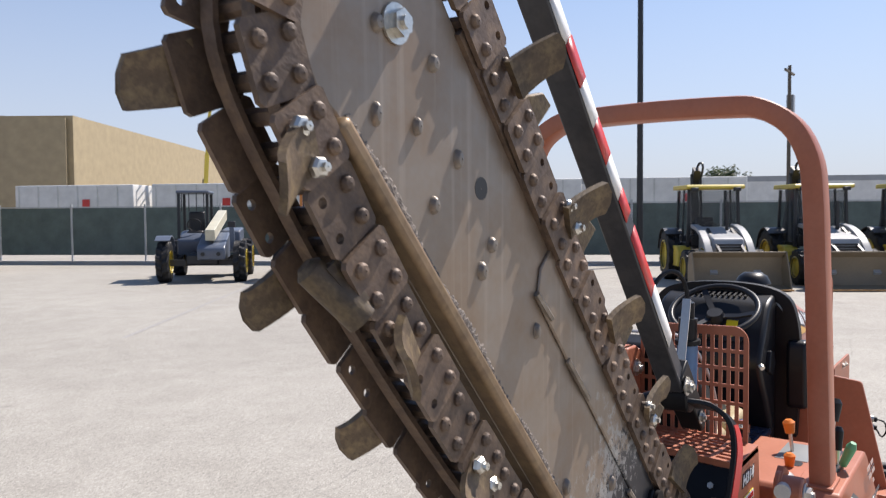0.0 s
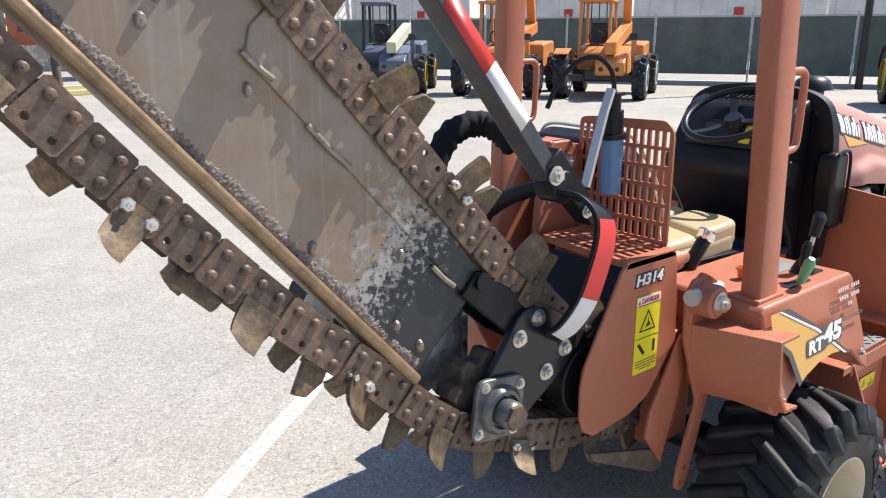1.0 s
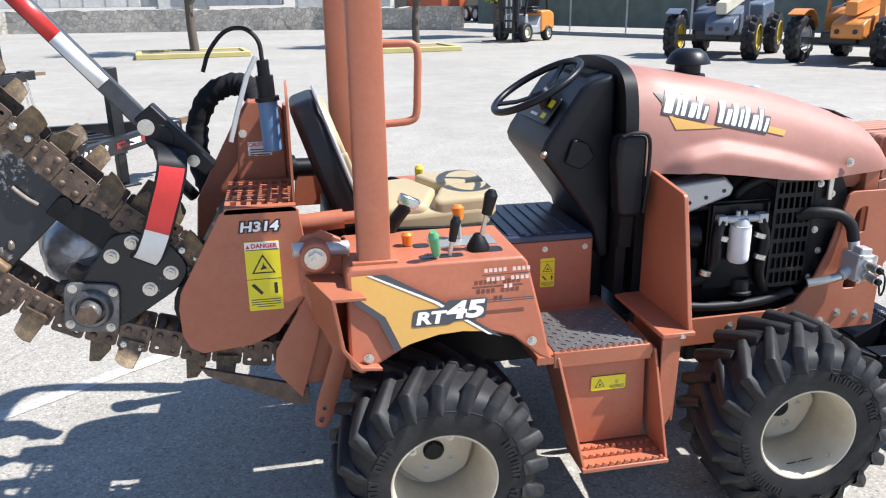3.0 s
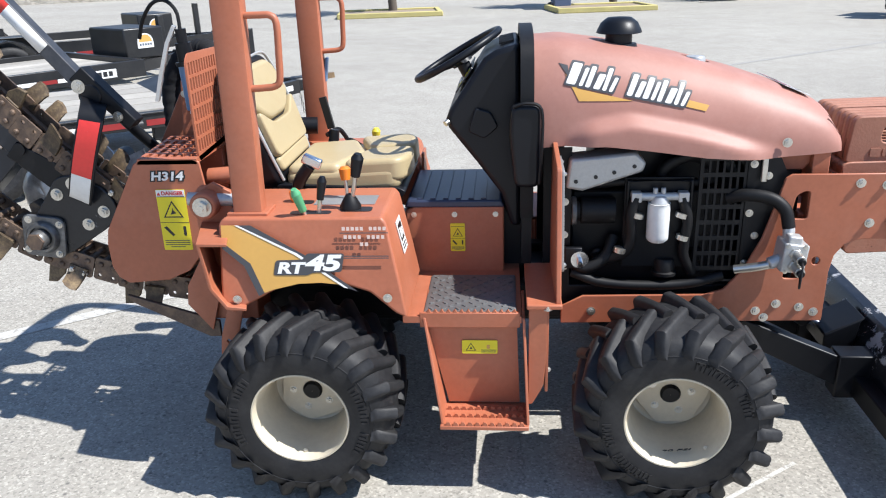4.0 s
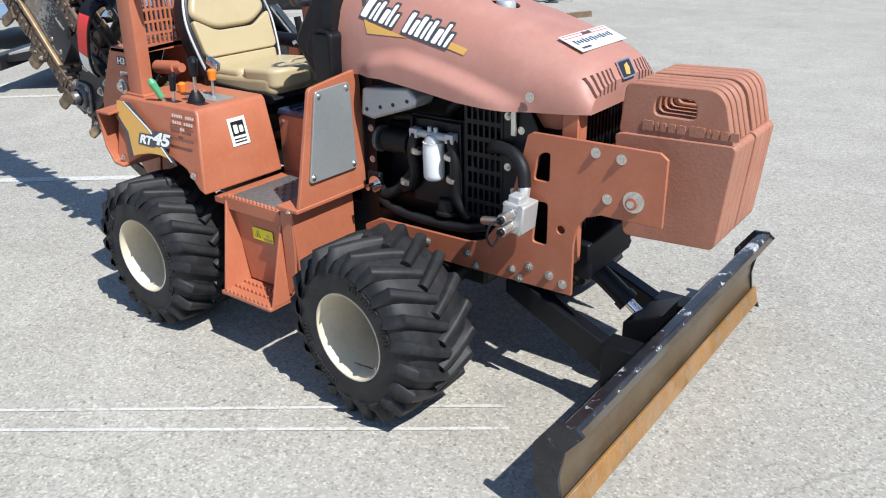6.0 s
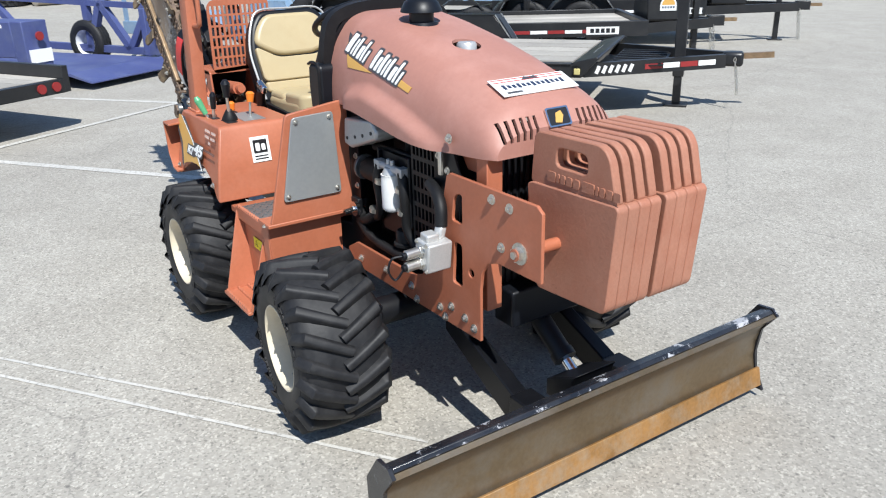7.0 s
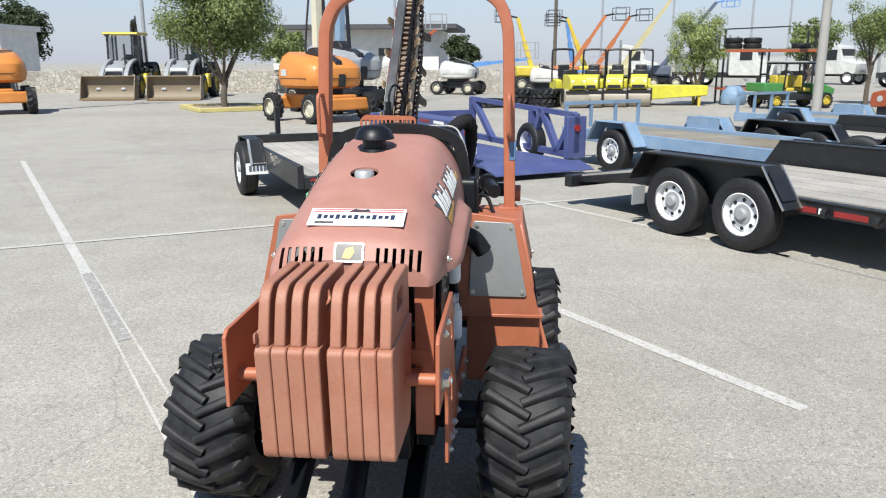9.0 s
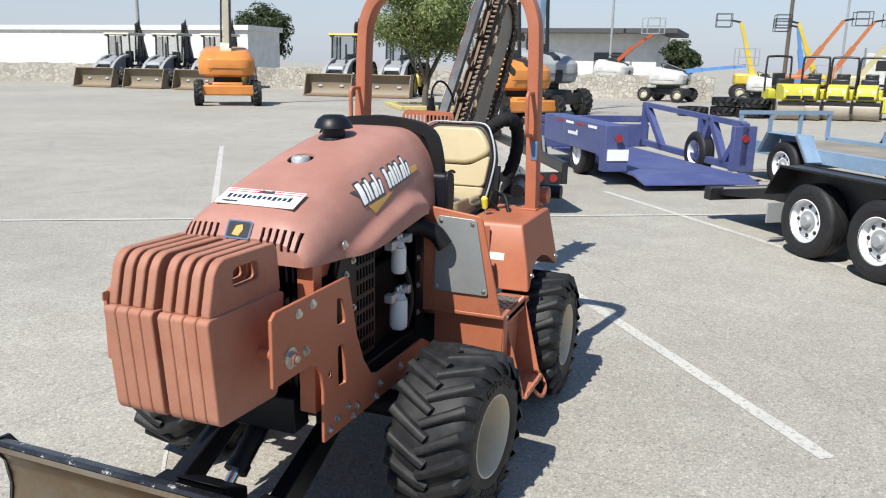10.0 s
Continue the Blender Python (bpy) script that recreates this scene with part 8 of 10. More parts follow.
# drop-deck trailer
dd = thing("drop_deck_trailer", "faded blue hydraulic drop-deck trailer with its deck lowered", "trailer", "trailers", heading(-7.960, 0.626, -0.85, -0.525))
slab("deck", dd, "trailer_blue", -0.15, 3.6, -0.78, 0.78, 0.16, 0.20, 0.004, "lowered blue steel deck")
bm = B()
prism(bm, [(-0.15, 0.20), (-0.15, 0.16), (-0.52, 0.085), (-0.52, 0.10)], "y", -0.95, 0.78)
part("deck_lip", bm, "trailer_blue", dd)
for s in (-1, 1):
    y0, y1 = sorted((s * 0.80, s * 1.16))
    if s > 0:
        slab("fender_box", dd, "trailer_blue", 0.25, 2.9, y0, y1, 0.42, 0.86, 0.015, "blue boxed fender")
        slab("fender_side", dd, "trailer_blue", 0.05, 0.25, y0, y1, 0.20, 0.86, 0.01)
        for k in range(4):
            slab("reflector_tape", dd, "tape_red" if k % 2 else "decal_white", 0.4 + k * 0.5, 0.75 + k * 0.5, y1, y1 + 0.004, 0.78, 0.82)
        for k in range(6):
            slab("maker_bar", dd, "decal_white", 1.2 + k * 0.075, 1.255 + k * 0.075, y1, y1 + 0.004, 0.62, 0.67 + 0.03 * (k == 0))
        slab("plate_holder", dd, "decal_white", 0.036, 0.05, y0 + 0.0, y0 + 0.32, 0.36, 0.52)
    else:
        bar("truss_top", dd, "trailer_blue", (0.1, s * 0.98, 0.88), (3.5, s * 0.98, 1.0), 0.08)
        bar("truss_base", dd, "trailer_blue", (0.0, s * 0.98, 0.24), (3.5, s * 0.98, 0.30), 0.10)
        for a, b in ((0.05, 0.05), (0.5, 0.05), (0.5, 1.0), (1.3, 1.0), (1.3, 1.3), (2.6, 3.4), (3.45, 3.45)):
            bar("truss_brace", dd, "trailer_blue", (a, s * 0.98, 0.26), (b, s * 0.98, 0.90 + b * 0.03), 0.10)
        slab("fender_side", dd, "trailer_blue", 0.0, 0.10, y0, y1, 0.20, 0.86, 0.01)
    for x in (1.35,):
        roll_wheel(dd, x, s * 1.0, 0.34, 0.34, 0.22, s)
    bm = B()
    cyl(bm, (0.0, s * 0.98, 0.68), (-0.02, s * 0.98, 0.68), 0.055, n=14)
    part("tail_lamp", bm, "tape_red", dd, "round red tail lamp")
slab("front_wall", dd, "trailer_blue", 3.5, 3.62, -1.1, 1.1, 0.20, 0.62, 0.01)
slab("front_wall", dd, "trailer_blue", 3.5, 3.60, -1.1, 1.1, 0.66, 0.78, 0.01)
bar("tongue_beam", dd, "trailer_blue", (3.6, 0, 0.45), (5.2, 0, 0.45), 0.12)


# ---- far machines ----
def glass_pane():
    m = bpy.data.materials.new("cab_glass")
    m.use_nodes = True
    b = m.node_tree.nodes["Principled BSDF"]
    b.inputs["Base Color"].default_value = (0.05, 0.065, 0.075, 1)
    b.inputs["Roughness"].default_value = 0.08
    b.inputs["Alpha"].default_value = 0.22
    M["cab_glass"] = m


glass_pane()


def backhoe(label, at, body, s=1.0, roofed="machine_yellow", tall=1.0):
    t = thing("backhoe_loader", label, "backhoe", "parked backhoes", at @ Matrix.Diagonal((s, s, s * tall, 1)))
    bm = B()
    prism(bm, rounded([(0.55, 0.72), (1.95, 0.70), (2.02, 0.95), (1.92, 1.22), (0.62, 1.50), (0.55, 1.46)], 0.07, 3), "y", -0.40, 0.40)
    part("engine_hood", bm, "machine_grey", t, "grey sloping engine hood", bevel=0.05)
    for k in range(5):
        slab("grille_bar", t, "machine_dark", 2.0, 2.03, -0.30, 0.30, 0.76 + k * 0.07, 0.80 + k * 0.07)
    slab("chassis", t, "machine_dark", -1.3, 2.0, -0.35, 0.35, 0.5, 0.78, 0.03)
    for x in (-0.75, 0.52):
        for y in (-0.68, 0.68):
            bar("cab_post", t, "machine_dark", (x, y, 0.95), (x * 0.92, y * 0.94, 2.50), 0.07)
    for y in (-0.66, 0.66):
        bar("cab_post", t, "machine_dark", (-0.15, y, 0.95), (-0.15, y * 0.94, 2.50), 0.05)
        slab("cab_window", t, "cab_glass", -0.70, 0.48, y - 0.004, y + 0.004, 1.05, 2.46)
        bar("cab_sill", t, "machine_dark", (-0.75, y, 1.02), (0.52, y, 1.02), 0.10)
    slab("cab_window", t, "cab_glass", 0.50, 0.51, -0.64, 0.64, 1.25, 2.46)
    slab("dash_panel", t, "machine_dark", 0.30, 0.50, -0.60, 0.60, 0.95, 1.28, 0.04)
    bm = B()
    prism(bm, rounded([(-0.95, 2.52), (0.72, 2.50), (0.78, 2.54), (0.70, 2.62), (-0.90, 2.64)], 0.03, 2), "y", -0.76, 0.76)
    part("cab_roof", bm, roofed, t, bevel=0.02)
    for y in (-0.55, 0.55):
        slab("roof_lamp", t, "machine_dark", 0.72, 0.80, y - 0.10, y + 0.10, 2.44, 2.54, 0.02)
    slab("operator_seat", t, "machine_dark", -0.45, 0.0, -0.25, 0.25, 0.95, 1.15, 0.05)
    slab("seat_back", t, "machine_dark", -0.50, -0.38, -0.25, 0.25, 1.15, 1.75, 0.05)
    bm = B()
    tube(bm, [(0.22, 0.19 * math.cos(a), 1.42 + 0.19 * math.sin(a)) for a in [k * math.tau / 12 for k in range(12)]], 0.018, 6, 2, True)
    part("steering_wheel", bm, "machine_dark", t)
    for sd in (-1, 1):
        bm = B()
        prism(bm, rounded([(-0.30, 0.42), (0.55, 0.42), (0.55, 0.86), (0.42, 0.98), (-0.30, 0.98)], 0.06, 2), "y", min(sd * 0.58, sd * 0.95), max(sd * 0.58, sd * 0.95))
        part("side_tank", bm, body if body != "machine_dark" else "machine_slate", t, bevel=0.03)
        bm = B()
        sweep(bm, curve_points([(-1.30, sd * 0.88, 0.85), (-1.05, sd * 0.88, 1.28), (-0.60, sd * 0.88, 1.44), (-0.15, sd * 0.88, 1.28)], 4), [(-0.24, -0.012), (0.24, -0.012), (0.24, 0.012), (-0.24, 0.012)])
        part("rear_fender", bm, "machine_dark", t)
        roll_wheel(t, -0.62, sd * 0.90, 0.70, 0.70, 0.40, sd, "machine_yellow", True)
        roll_wheel(t, 1.45, sd * 0.86, 0.46, 0.46, 0.32, sd, "machine_yellow", True)
        bm = B()
        sweep(bm, curve_points([(0.55, sd * 0.52, 1.52), (1.20, sd * 0.52, 1.42), (1.80, sd * 0.52, 1.14), (2.20, sd * 0.52, 0.75), (2.58, sd * 0.52, 0.36)], 4), [(-0.05, -0.09), (0.05, -0.09), (0.05, 0.09), (-0.05, 0.09)], ref=(0, 1, 0))
        part("loader_arm", bm, "machine_grey", t, "grey curved loader arm", bevel=0.01)
        bar("arm_cylinder", t, "chrome", (1.0, sd * 0.42, 0.95), (2.45, sd * 0.42, 0.72), 0.05)
        bar("tilt_cylinder", t, "machine_dark", (1.1, sd * 0.30, 1.45), (2.55, sd * 0.30, 0.78), 0.06)
    bm = B()
    prism(bm, [(3.20, 0.03), (3.22, 0.06), (2.70, 0.10), (2.58, 0.22), (2.54, 0.50), (2.62, 0.78), (2.82, 0.90), (2.80, 0.93), (2.58, 0.86), (2.46, 0.55), (2.48, 0.16), (2.62, 0.03)], "y", -1.10, 1.10)
    bk = part("loader_bucket", bm, "bucket_brown", t, "worn brown loader bucket resting on the ground", bevel=0.006)
    for sd in (-1, 1):
        bm = B()
        prism(bm, [(3.20, 0.03), (2.62, 0.03), (2.48, 0.16), (2.46, 0.55), (2.58, 0.86), (2.82, 0.93), (2.98, 0.60)], "y", sd * 1.11 - 0.015, sd * 1.11 + 0.015)
        part("bucket_cheek", bm, "bucket_brown", bk)
    slab("bucket_edge", bk, "edge", 3.1, 3.3, -1.13, 1.13, 0.02, 0.05)
    bar("dig_boom", t, "machine_dark", (-1.4, 0, 0.8), (-1.70, 0, 2.55), 0.22, 0.30)
    bar("dig_boom", t, "machine_dark", (-1.70, 0, 2.50), (-1.35, 0, 3.15), 0.18, 0.26)
    bar("dig_stick", t, "machine_dark", (-1.38, 0.02, 3.10), (-2.2, 0.02, 1.2), 0.16, 0.20)
    slab("dig_bucket", t, "machine_dark", -2.55, -2.1, -0.3, 0.3, 0.75, 1.2, 0.05)
    for y in (-0.12, 0.12):
        bar("dig_cylinder", t, "machine_dark", (-1.2, y, 1.2), (-1.42, y, 3.0), 0.07)
    bm = B()
    tube(bm, [(-1.45, 0.1, 2.7), (-1.25, 0.16, 3.2), (-1.42, 0.1, 3.32), (-1.6, 0.0, 3.0)], 0.035, 6)
    part("boom_hose", bm, "machine_dark", t)
    bar("exhaust_pipe", t, "machine_dark", (1.0, 0.22, 1.4), (1.0, 0.22, 2.15), 0.07)
    return t


for x, y in ((17.85, 5.2), (19.25, 2.95), (20.65, 0.7)):
    backhoe("yellow backhoe loader with open dark cab and worn bucket", heading(x, y, -0.856, -0.517), "machine_yellow", 0.94)
for x, y, b in ((-31.4, -33.8, "machine_dark"), (-31.7, -30.5, "machine_dark"), (-32.0, -27.3, "machine_dark"), (-30.8, -18.2, "machine_yellow"), (-30.9, -15.1, "machine_yellow")):
    backhoe("dark backhoe loader with pale canopy and brown bucket" if b == "machine_dark" else "yellow backhoe loader with brown bucket near the stone wall", heading(x - 3.2, y - 0.5, 0.985, 0.17), b, 1.08, "machine_cream" if b == "machine_dark" else "machine_yellow", 1.10)


def telehandler(label, at, body, rim, pale="machine_dark"):
    t = thing("telehandler", label, "telehandler", "parked telehandlers", at)
    slab("chassis", t, "machine_dark", -1.7, 1.5, -0.42, 0.42, 0.45, 0.75, 0.05)
    bm = B()
    prism(bm, rounded([(0.30, 0.62), (1.72, 0.60), (1.74, 0.90), (1.60, 1.00), (0.95, 1.16), (0.30, 1.32)], 0.05, 2), "y", -0.10, 0.62)
    nose = part("front_hood", bm, body, t, "low sloping front hood", bevel=0.03)
    for y in (0.05, 0.45):
        bm = B()
        cyl(bm, (1.735, y, 0.76), (1.755, y, 0.76), 0.055, n=14)
        part("head_lamp", bm, "machine_dark", nose)
    bm = B()
    prism(bm, rounded([(-1.75, 0.72), (0.45, 0.68), (0.52, 1.10), (0.30, 1.25), (-0.6, 1.35), (-1.70, 1.32)], 0.06, 2), "y", -0.78, 0.10)
    part("cab_base", bm, body, t, bevel=0.03)
    bm = B()
    prism(bm, rounded([(-1.80, 0.70), (-0.35, 0.70), (-0.40, 1.35), (-1.75, 1.42)], 0.08, 2), "y", 0.30, 0.85)
    part("engine_pod", bm, body, t, bevel=0.04)
    for x in (-1.3, 1.3):
        bar("axle", t, "machine_dark", (x, -0.95, 0.52), (x, 0.95, 0.52), 0.16)
        for sd in (-1, 1):
            roll_wheel(t, x, sd * 0.98, 0.55, 0.55, 0.36, sd, rim, True)
    for x, y in ((-0.75, -0.74), (0.42, -0.74), (-0.75, 0.02), (0.36, 0.02)):
        bar("cab_post", t, body if body != "machine_slate" else "machine_dark", (x, y, 1.05), (x * 0.85, y, 2.42), 0.075)
    slab("cab_roof", t, body, -0.80, 0.50, -0.80, 0.08, 2.40, 2.48, 0.03)
    for k in range(4):
        bar("roof_bar", t, "machine_dark", (0.42, -0.66 + k * 0.2, 2.42), (0.40, -0.66 + k * 0.2, 1.9), 0.025)
    slab("operator_seat", t, "machine_dark", -0.50, -0.05, -0.60, -0.14, 1.05, 1.35, 0.05)
    slab("seat_back", t, "machine_dark", -0.55, -0.42, -0.60, -0.14, 1.30, 1.90, 0.05)
    bm = B()
    tube(bm, [(0.14 + 0.08 * math.sin(a), -0.36 + 0.19 * math.cos(a), 1.52 + 0.17 * math.sin(a)) for a in [k * math.tau / 12 for k in range(12)]], 0.018, 6, 2, True)
    part("steering_wheel", bm, "machine_dark", t)
    bm = B()
    sweep(bm, [(-1.75, 0.22, 1.80), (1.55, 0.22, 1.25)], [(-0.13, -0.15), (0.13, -0.15), (0.13, 0.15), (-0.13, 0.15)])
    part("lift_boom", bm, body if body != "machine_slate" else "machine_cream", t, bevel=0.02)
    bar("boom_cylinder", t, "machine_dark", (-0.6, 0.22, 0.95), (0.7, 0.22, 1.32), 0.10)
    bar("lamp_stalk", t, body, (1.15, 0.78, 0.85), (1.10, 0.74, 1.46), 0.12)
    slab("work_lamp", t, "machine_dark", 1.04, 1.18, 0.64, 0.84, 1.46, 1.62, 0.02)
    bm = B()
    sweep(bm, curve_points([(0.75, -0.98, 0.80), (0.95, -0.98, 1.14), (1.30, -0.98, 1.24), (1.65, -0.98, 1.12)], 4), [(-0.19, -0.012), (0.19, -0.012), (0.19, 0.012), (-0.19, 0.012)])
    part("wheel_fender", bm, body, t)
    return t


telehandler("slate blue telehandler with yellow wheel rims", heading(11.6, 17.4, -0.70, -0.71), "machine_slate", "machine_yellow")
t1 = telehandler("orange telehandler parked before the green fence", heading(13.6, 14.55, -0.86, -0.51), "machine_orange", "white_rim")
t2 = copy_thing(t1, heading(15.0, 12.2, -0.86, -0.51))
bar("raised_boom", t1, "machine_orange", (-1.6, 0.22, 1.8), (-0.4, 0.3, 4.2), 0.22)
bar("raised_boom", t2, "machine_orange", (-1.6, 0.22, 1.8), (-0.6, 0.3, 3.9), 0.22)


def forklift(at):
    t = thing("forklift", "orange forklift with black mast under a tree", "forklift", "", at)
    bm = B()
    prism(bm, rounded([(-1.25, 0.42), (-0.35, 0.30), (-0.35, 1.08), (-0.95, 1.10), (-1.22, 0.98)], 0.10, 3), "y", -0.55, 0.55)
    part("counterweight", bm, "machine_orange", t, bevel=0.06)
    bm = B()
    prism(bm, [(-0.35, 0.30), (0.55, 0.28), (0.70, 0.50), (0.62, 0.95), (0.50, 0.98), (0.40, 0.55), (-0.10, 0.55), (-0.35, 0.9)], "y", -0.52, 0.52)
    part("body", bm, "machine_grey", t, bevel=0.03)
    slab("hood", t, "machine_dark", -0.75, -0.10, -0.35, 0.35, 1.0, 1.13, 0.04)
    slab("seat", t, "machine_dark", -0.60, -0.15, -0.26, 0.26, 1.13, 1.24, 0.04)
    slab("seat_back", t, "machine_dark", -0.68, -0.56, -0.26, 0.26, 1.2, 1.65, 0.05)
    bar("steering_column", t, "machine_dark", (0.45, 0, 0.9), (0.28, 0, 1.28), 0.07)
    for sd in (-1, 1):
        bar("guard_post", t, "machine_dark", (0.62, sd * 0.46, 0.9), (0.32, sd * 0.46, 2.08), 0.07)
        bar("guard_post", t, "machine_dark", (-0.90, sd * 0.46, 1.05), (-0.72, sd * 0.46, 2.08), 0.07)
        bar("guard_side", t, "machine_dark", (0.34, sd * 0.46, 2.08), (-0.76, sd * 0.46, 2.08), 0.07)
        bar("mast_rail", t, "machine_dark", (0.95, sd * 0.34, 0.1), (0.93, sd * 0.34, 2.30), 0.14, 0.09)
        bar("inner_rail", t, "machine_dark", (0.99, sd * 0.24, 0.15), (0.97, sd * 0.24, 2.20), 0.08, 0.06)
        bar("lift_chain", t, "machine_grey", (0.98, sd * 0.10, 0.5), (0.96, sd * 0.10, 2.1), 0.05)
        slab("fork_tine", t, "machine_dark", 1.10, 2.1, sd * 0.3 - 0.05, sd * 0.3 + 0.05, 0.06, 0.10)
        slab("fork_shank", t, "machine_dark", 1.06, 1.10, sd * 0.3 - 0.05, sd * 0.3 + 0.05, 0.06, 0.75)
        roll_wheel(t, 0.65, sd * 0.52, 0.34, 0.34, 0.26, sd, "machine_cream")
        roll_wheel(t, -0.8, sd * 0.50, 0.27, 0.27, 0.24, sd, "machine_cream")
    for k in range(6):
        bar("guard_bar", t, "machine_dark", (0.30 - k * 0.2, -0.46, 2.10), (0.30 - k * 0.2, 0.46, 2.10), 0.04)
    for z in (0.4, 1.2, 2.25):
        bar("mast_cross", t, "machine_dark", (0.95, -0.34, z), (0.95, 0.34, z), 0.09)
    for z in (0.35, 0.75, 1.20):
        bar("load_rest", t, "machine_dark", (1.05, -0.48, z), (1.05, 0.48, z), 0.06)
    return t


forklift(heading(8.6, 26.2, -0.78, -0.62))


def boom_lift(name, label, at, body, boom_mt, up, big=1.0, front="machine_orange", slot=True):
    """Boom lift: wheeled base, round-backed turret and a raised boom towards up."""
    t = thing(name, label, "boom lift", "boom lifts", at @ Matrix.Diagonal((big, big, big, 1)))
    slab("chassis", t, front, -1.25, 1.25, -0.55, 0.55, 0.45, 0.85, 0.05)
    slab("axle", t, front, 0.9, 1.3, -1.0, 1.0, 0.38, 0.75, 0.05)
    slab("axle", t, front, -1.3, -0.9, -1.0, 1.0, 0.38, 0.75, 0.05)
    for x in (-1.1, 1.1):
        for sd in (-1, 1):
            roll_wheel(t, x, sd * 1.05, 0.45, 0.45, 0.33, sd, "machine_cream", True)
    bm = B()
    levels = ((1.04, 0.72), (1.12, 0.86), (1.36, 0.90), (1.66, 0.88), (1.90, 0.80), (2.04, 0.66))
    hull = rounded([(-1.25, -0.85), (-0.80, -1.16), (0.95, -1.16), (1.38, -0.80), (1.38, 0.80), (0.95, 1.16), (-0.80, 1.16), (-1.25, 0.85)], 0.25, 3)
    rings = [[bm.verts.new((u * k, v * k, h - (0.10 * u if h > 1.7 else 0))) for u, v in hull] for h, k in levels]
    for P, Q in zip(rings, rings[1:]):
        for j in range(len(P)):
            bm.faces.new((P[j], P[(j + 1) % len(P)], Q[(j + 1) % len(P)], Q[j]))
    bm.faces.new(rings[0][::-1])
    bm.faces.new(rings[-1])
    slab("turntable", t, "machine_dark", -0.6, 0.6, -0.5, 0.5, 0.84, 1.06, 0.03)
    tc = part("turret_cover", bm, body, t, "moulded turret cover with a recessed seam", bevel=0.02, smooth=50)
    for v in (-1.046, 1.046):
        slab("maker_panel", tc, "machine_white", -0.55, -0.25, v - 0.004, v + 0.004, 1.42, 1.62)
        slab("cover_seam", tc, "machine_dark", -0.7, 0.8, v - 0.004, v + 0.004, 1.34, 1.355)
    slab("cover_seam", tc, "machine_dark", 1.240, 1.250, -0.68, 0.68, 1.34, 1.355)
    if slot:
        bm = B()
        prism(bm, [(-0.8, 2.10), (0.70, 2.02), (1.06, 1.88), (1.28, 1.36), (1.22, 1.08), (1.08, 1.08), (1.05, 1.7), (-0.8, 1.9)], "y", -0.13, 0.13)
        part("turret_slot", bm, "machine_dark", t, bevel=0.01)
    bm = B()
    prism(bm, rounded([(-0.42, 1.75), (0.42, 1.75), (0.34, 2.12), (0.12, 2.30), (-0.28, 2.25)], 0.08, 2), "y", -0.20, 0.20)
    part("boom_pivot", bm, "machine_dark" if slot else boom_mt, t, bevel=0.02)
    x, y, z = up
    rise = (x * 0.45, y * 0.45, 1.7 + (z - 1.7) * 0.55)
    bar("riser_boom", t, boom_mt, (0, 0, 1.8), rise, 0.22, 0.26)
    bar("fly_boom", t, boom_mt, (x * 0.4, y * 0.4, 1.7 + (z - 1.7) * 0.5), (x, y, z), 0.16, 0.19)
    bar("lift_cylinder", t, "machine_dark", (0.30, 0.16, 1.9), (rise[0] * 0.5 + 0.12, rise[1] * 0.5 + 0.16, 1.8 + (rise[2] - 1.8) * 0.5), 0.09)
    tube_bm = B()
    tube(tube_bm, [(-0.30, -0.16, 1.9), (-0.42, -0.16, 2.4), (rise[0] * 0.6 - 0.15, rise[1] * 0.6 - 0.14, 1.8 + (rise[2] - 1.8) * 0.6)], 0.035, 6, 4)
    part("boom_hose", tube_bm, "machine_dark", t)
    for a in (-0.6, 0.6):
        for b in (-0.4, 0.4):
            bar("basket_post", t, "machine_grey", (x + a, y + b, z), (x + a, y + b, z + 1.0), 0.05)
    for zz in (0.03, 0.5, 1.0):
        for b in (-0.4, 0.4):
            bar("basket_rail", t, "machine_grey", (x - 0.6, y + b, z + zz), (x + 0.6, y + b, z + zz), 0.045)
    return t


boom_lift("boom_lift", "orange boom lift with a raised cream boom", heading(-21.6, -17.3, 0.8, 0.6), "machine_orange", "machine_cream", (0.5, 0.2, 9.5), slot=False)
boom_lift("boom_lift", "orange boom lift with folded dark riser", heading(-19.0, -5.3, 0.65, 0.76), "machine_orange", "machine_cream", (-0.5, 0.4, 9.0), 0.92)
boom_lift("boom_lift", "grey boom lift with a tall pale blue boom", heading(-23.3, -5.6, 0.65, 0.76), "machine_grey", "trailer_sky", (-0.5, 0.6, 9.5), 1.05, "machine_dark")
boom_lift("boom_lift", "white and blue boom lift beside the stone wall", heading(-38.2, -2.6, 0.3, 0.95), "machine_white", "machine_blue", (4.6, 0.4, 2.3), 0.80, "machine_dark")
boom_lift("boom_lift", "white boom lift with a low blue boom", heading(-36.0, 1.9, 0.1, 1.0), "machine_white", "machine_blue", (3.8, -0.6, 1.9), 0.66, "machine_dark")
boom_lift("boom_lift", "far boom lift with a red knuckle boom and basket", heading(-50.5, -7.5, 0.3, 0.95), "machine_white", "machine_red", (2.5, 0.4, 3.8), 1.0, "machine_dark")
boom_lift("boom_lift", "yellow boom lift behind the fence at the lot's edge", heading(25.4, 35.5, -0.5, -0.8), "machine_yellow", "machine_yellow", (0.3, 0.4, 8.2), 1.0, "machine_yellow")
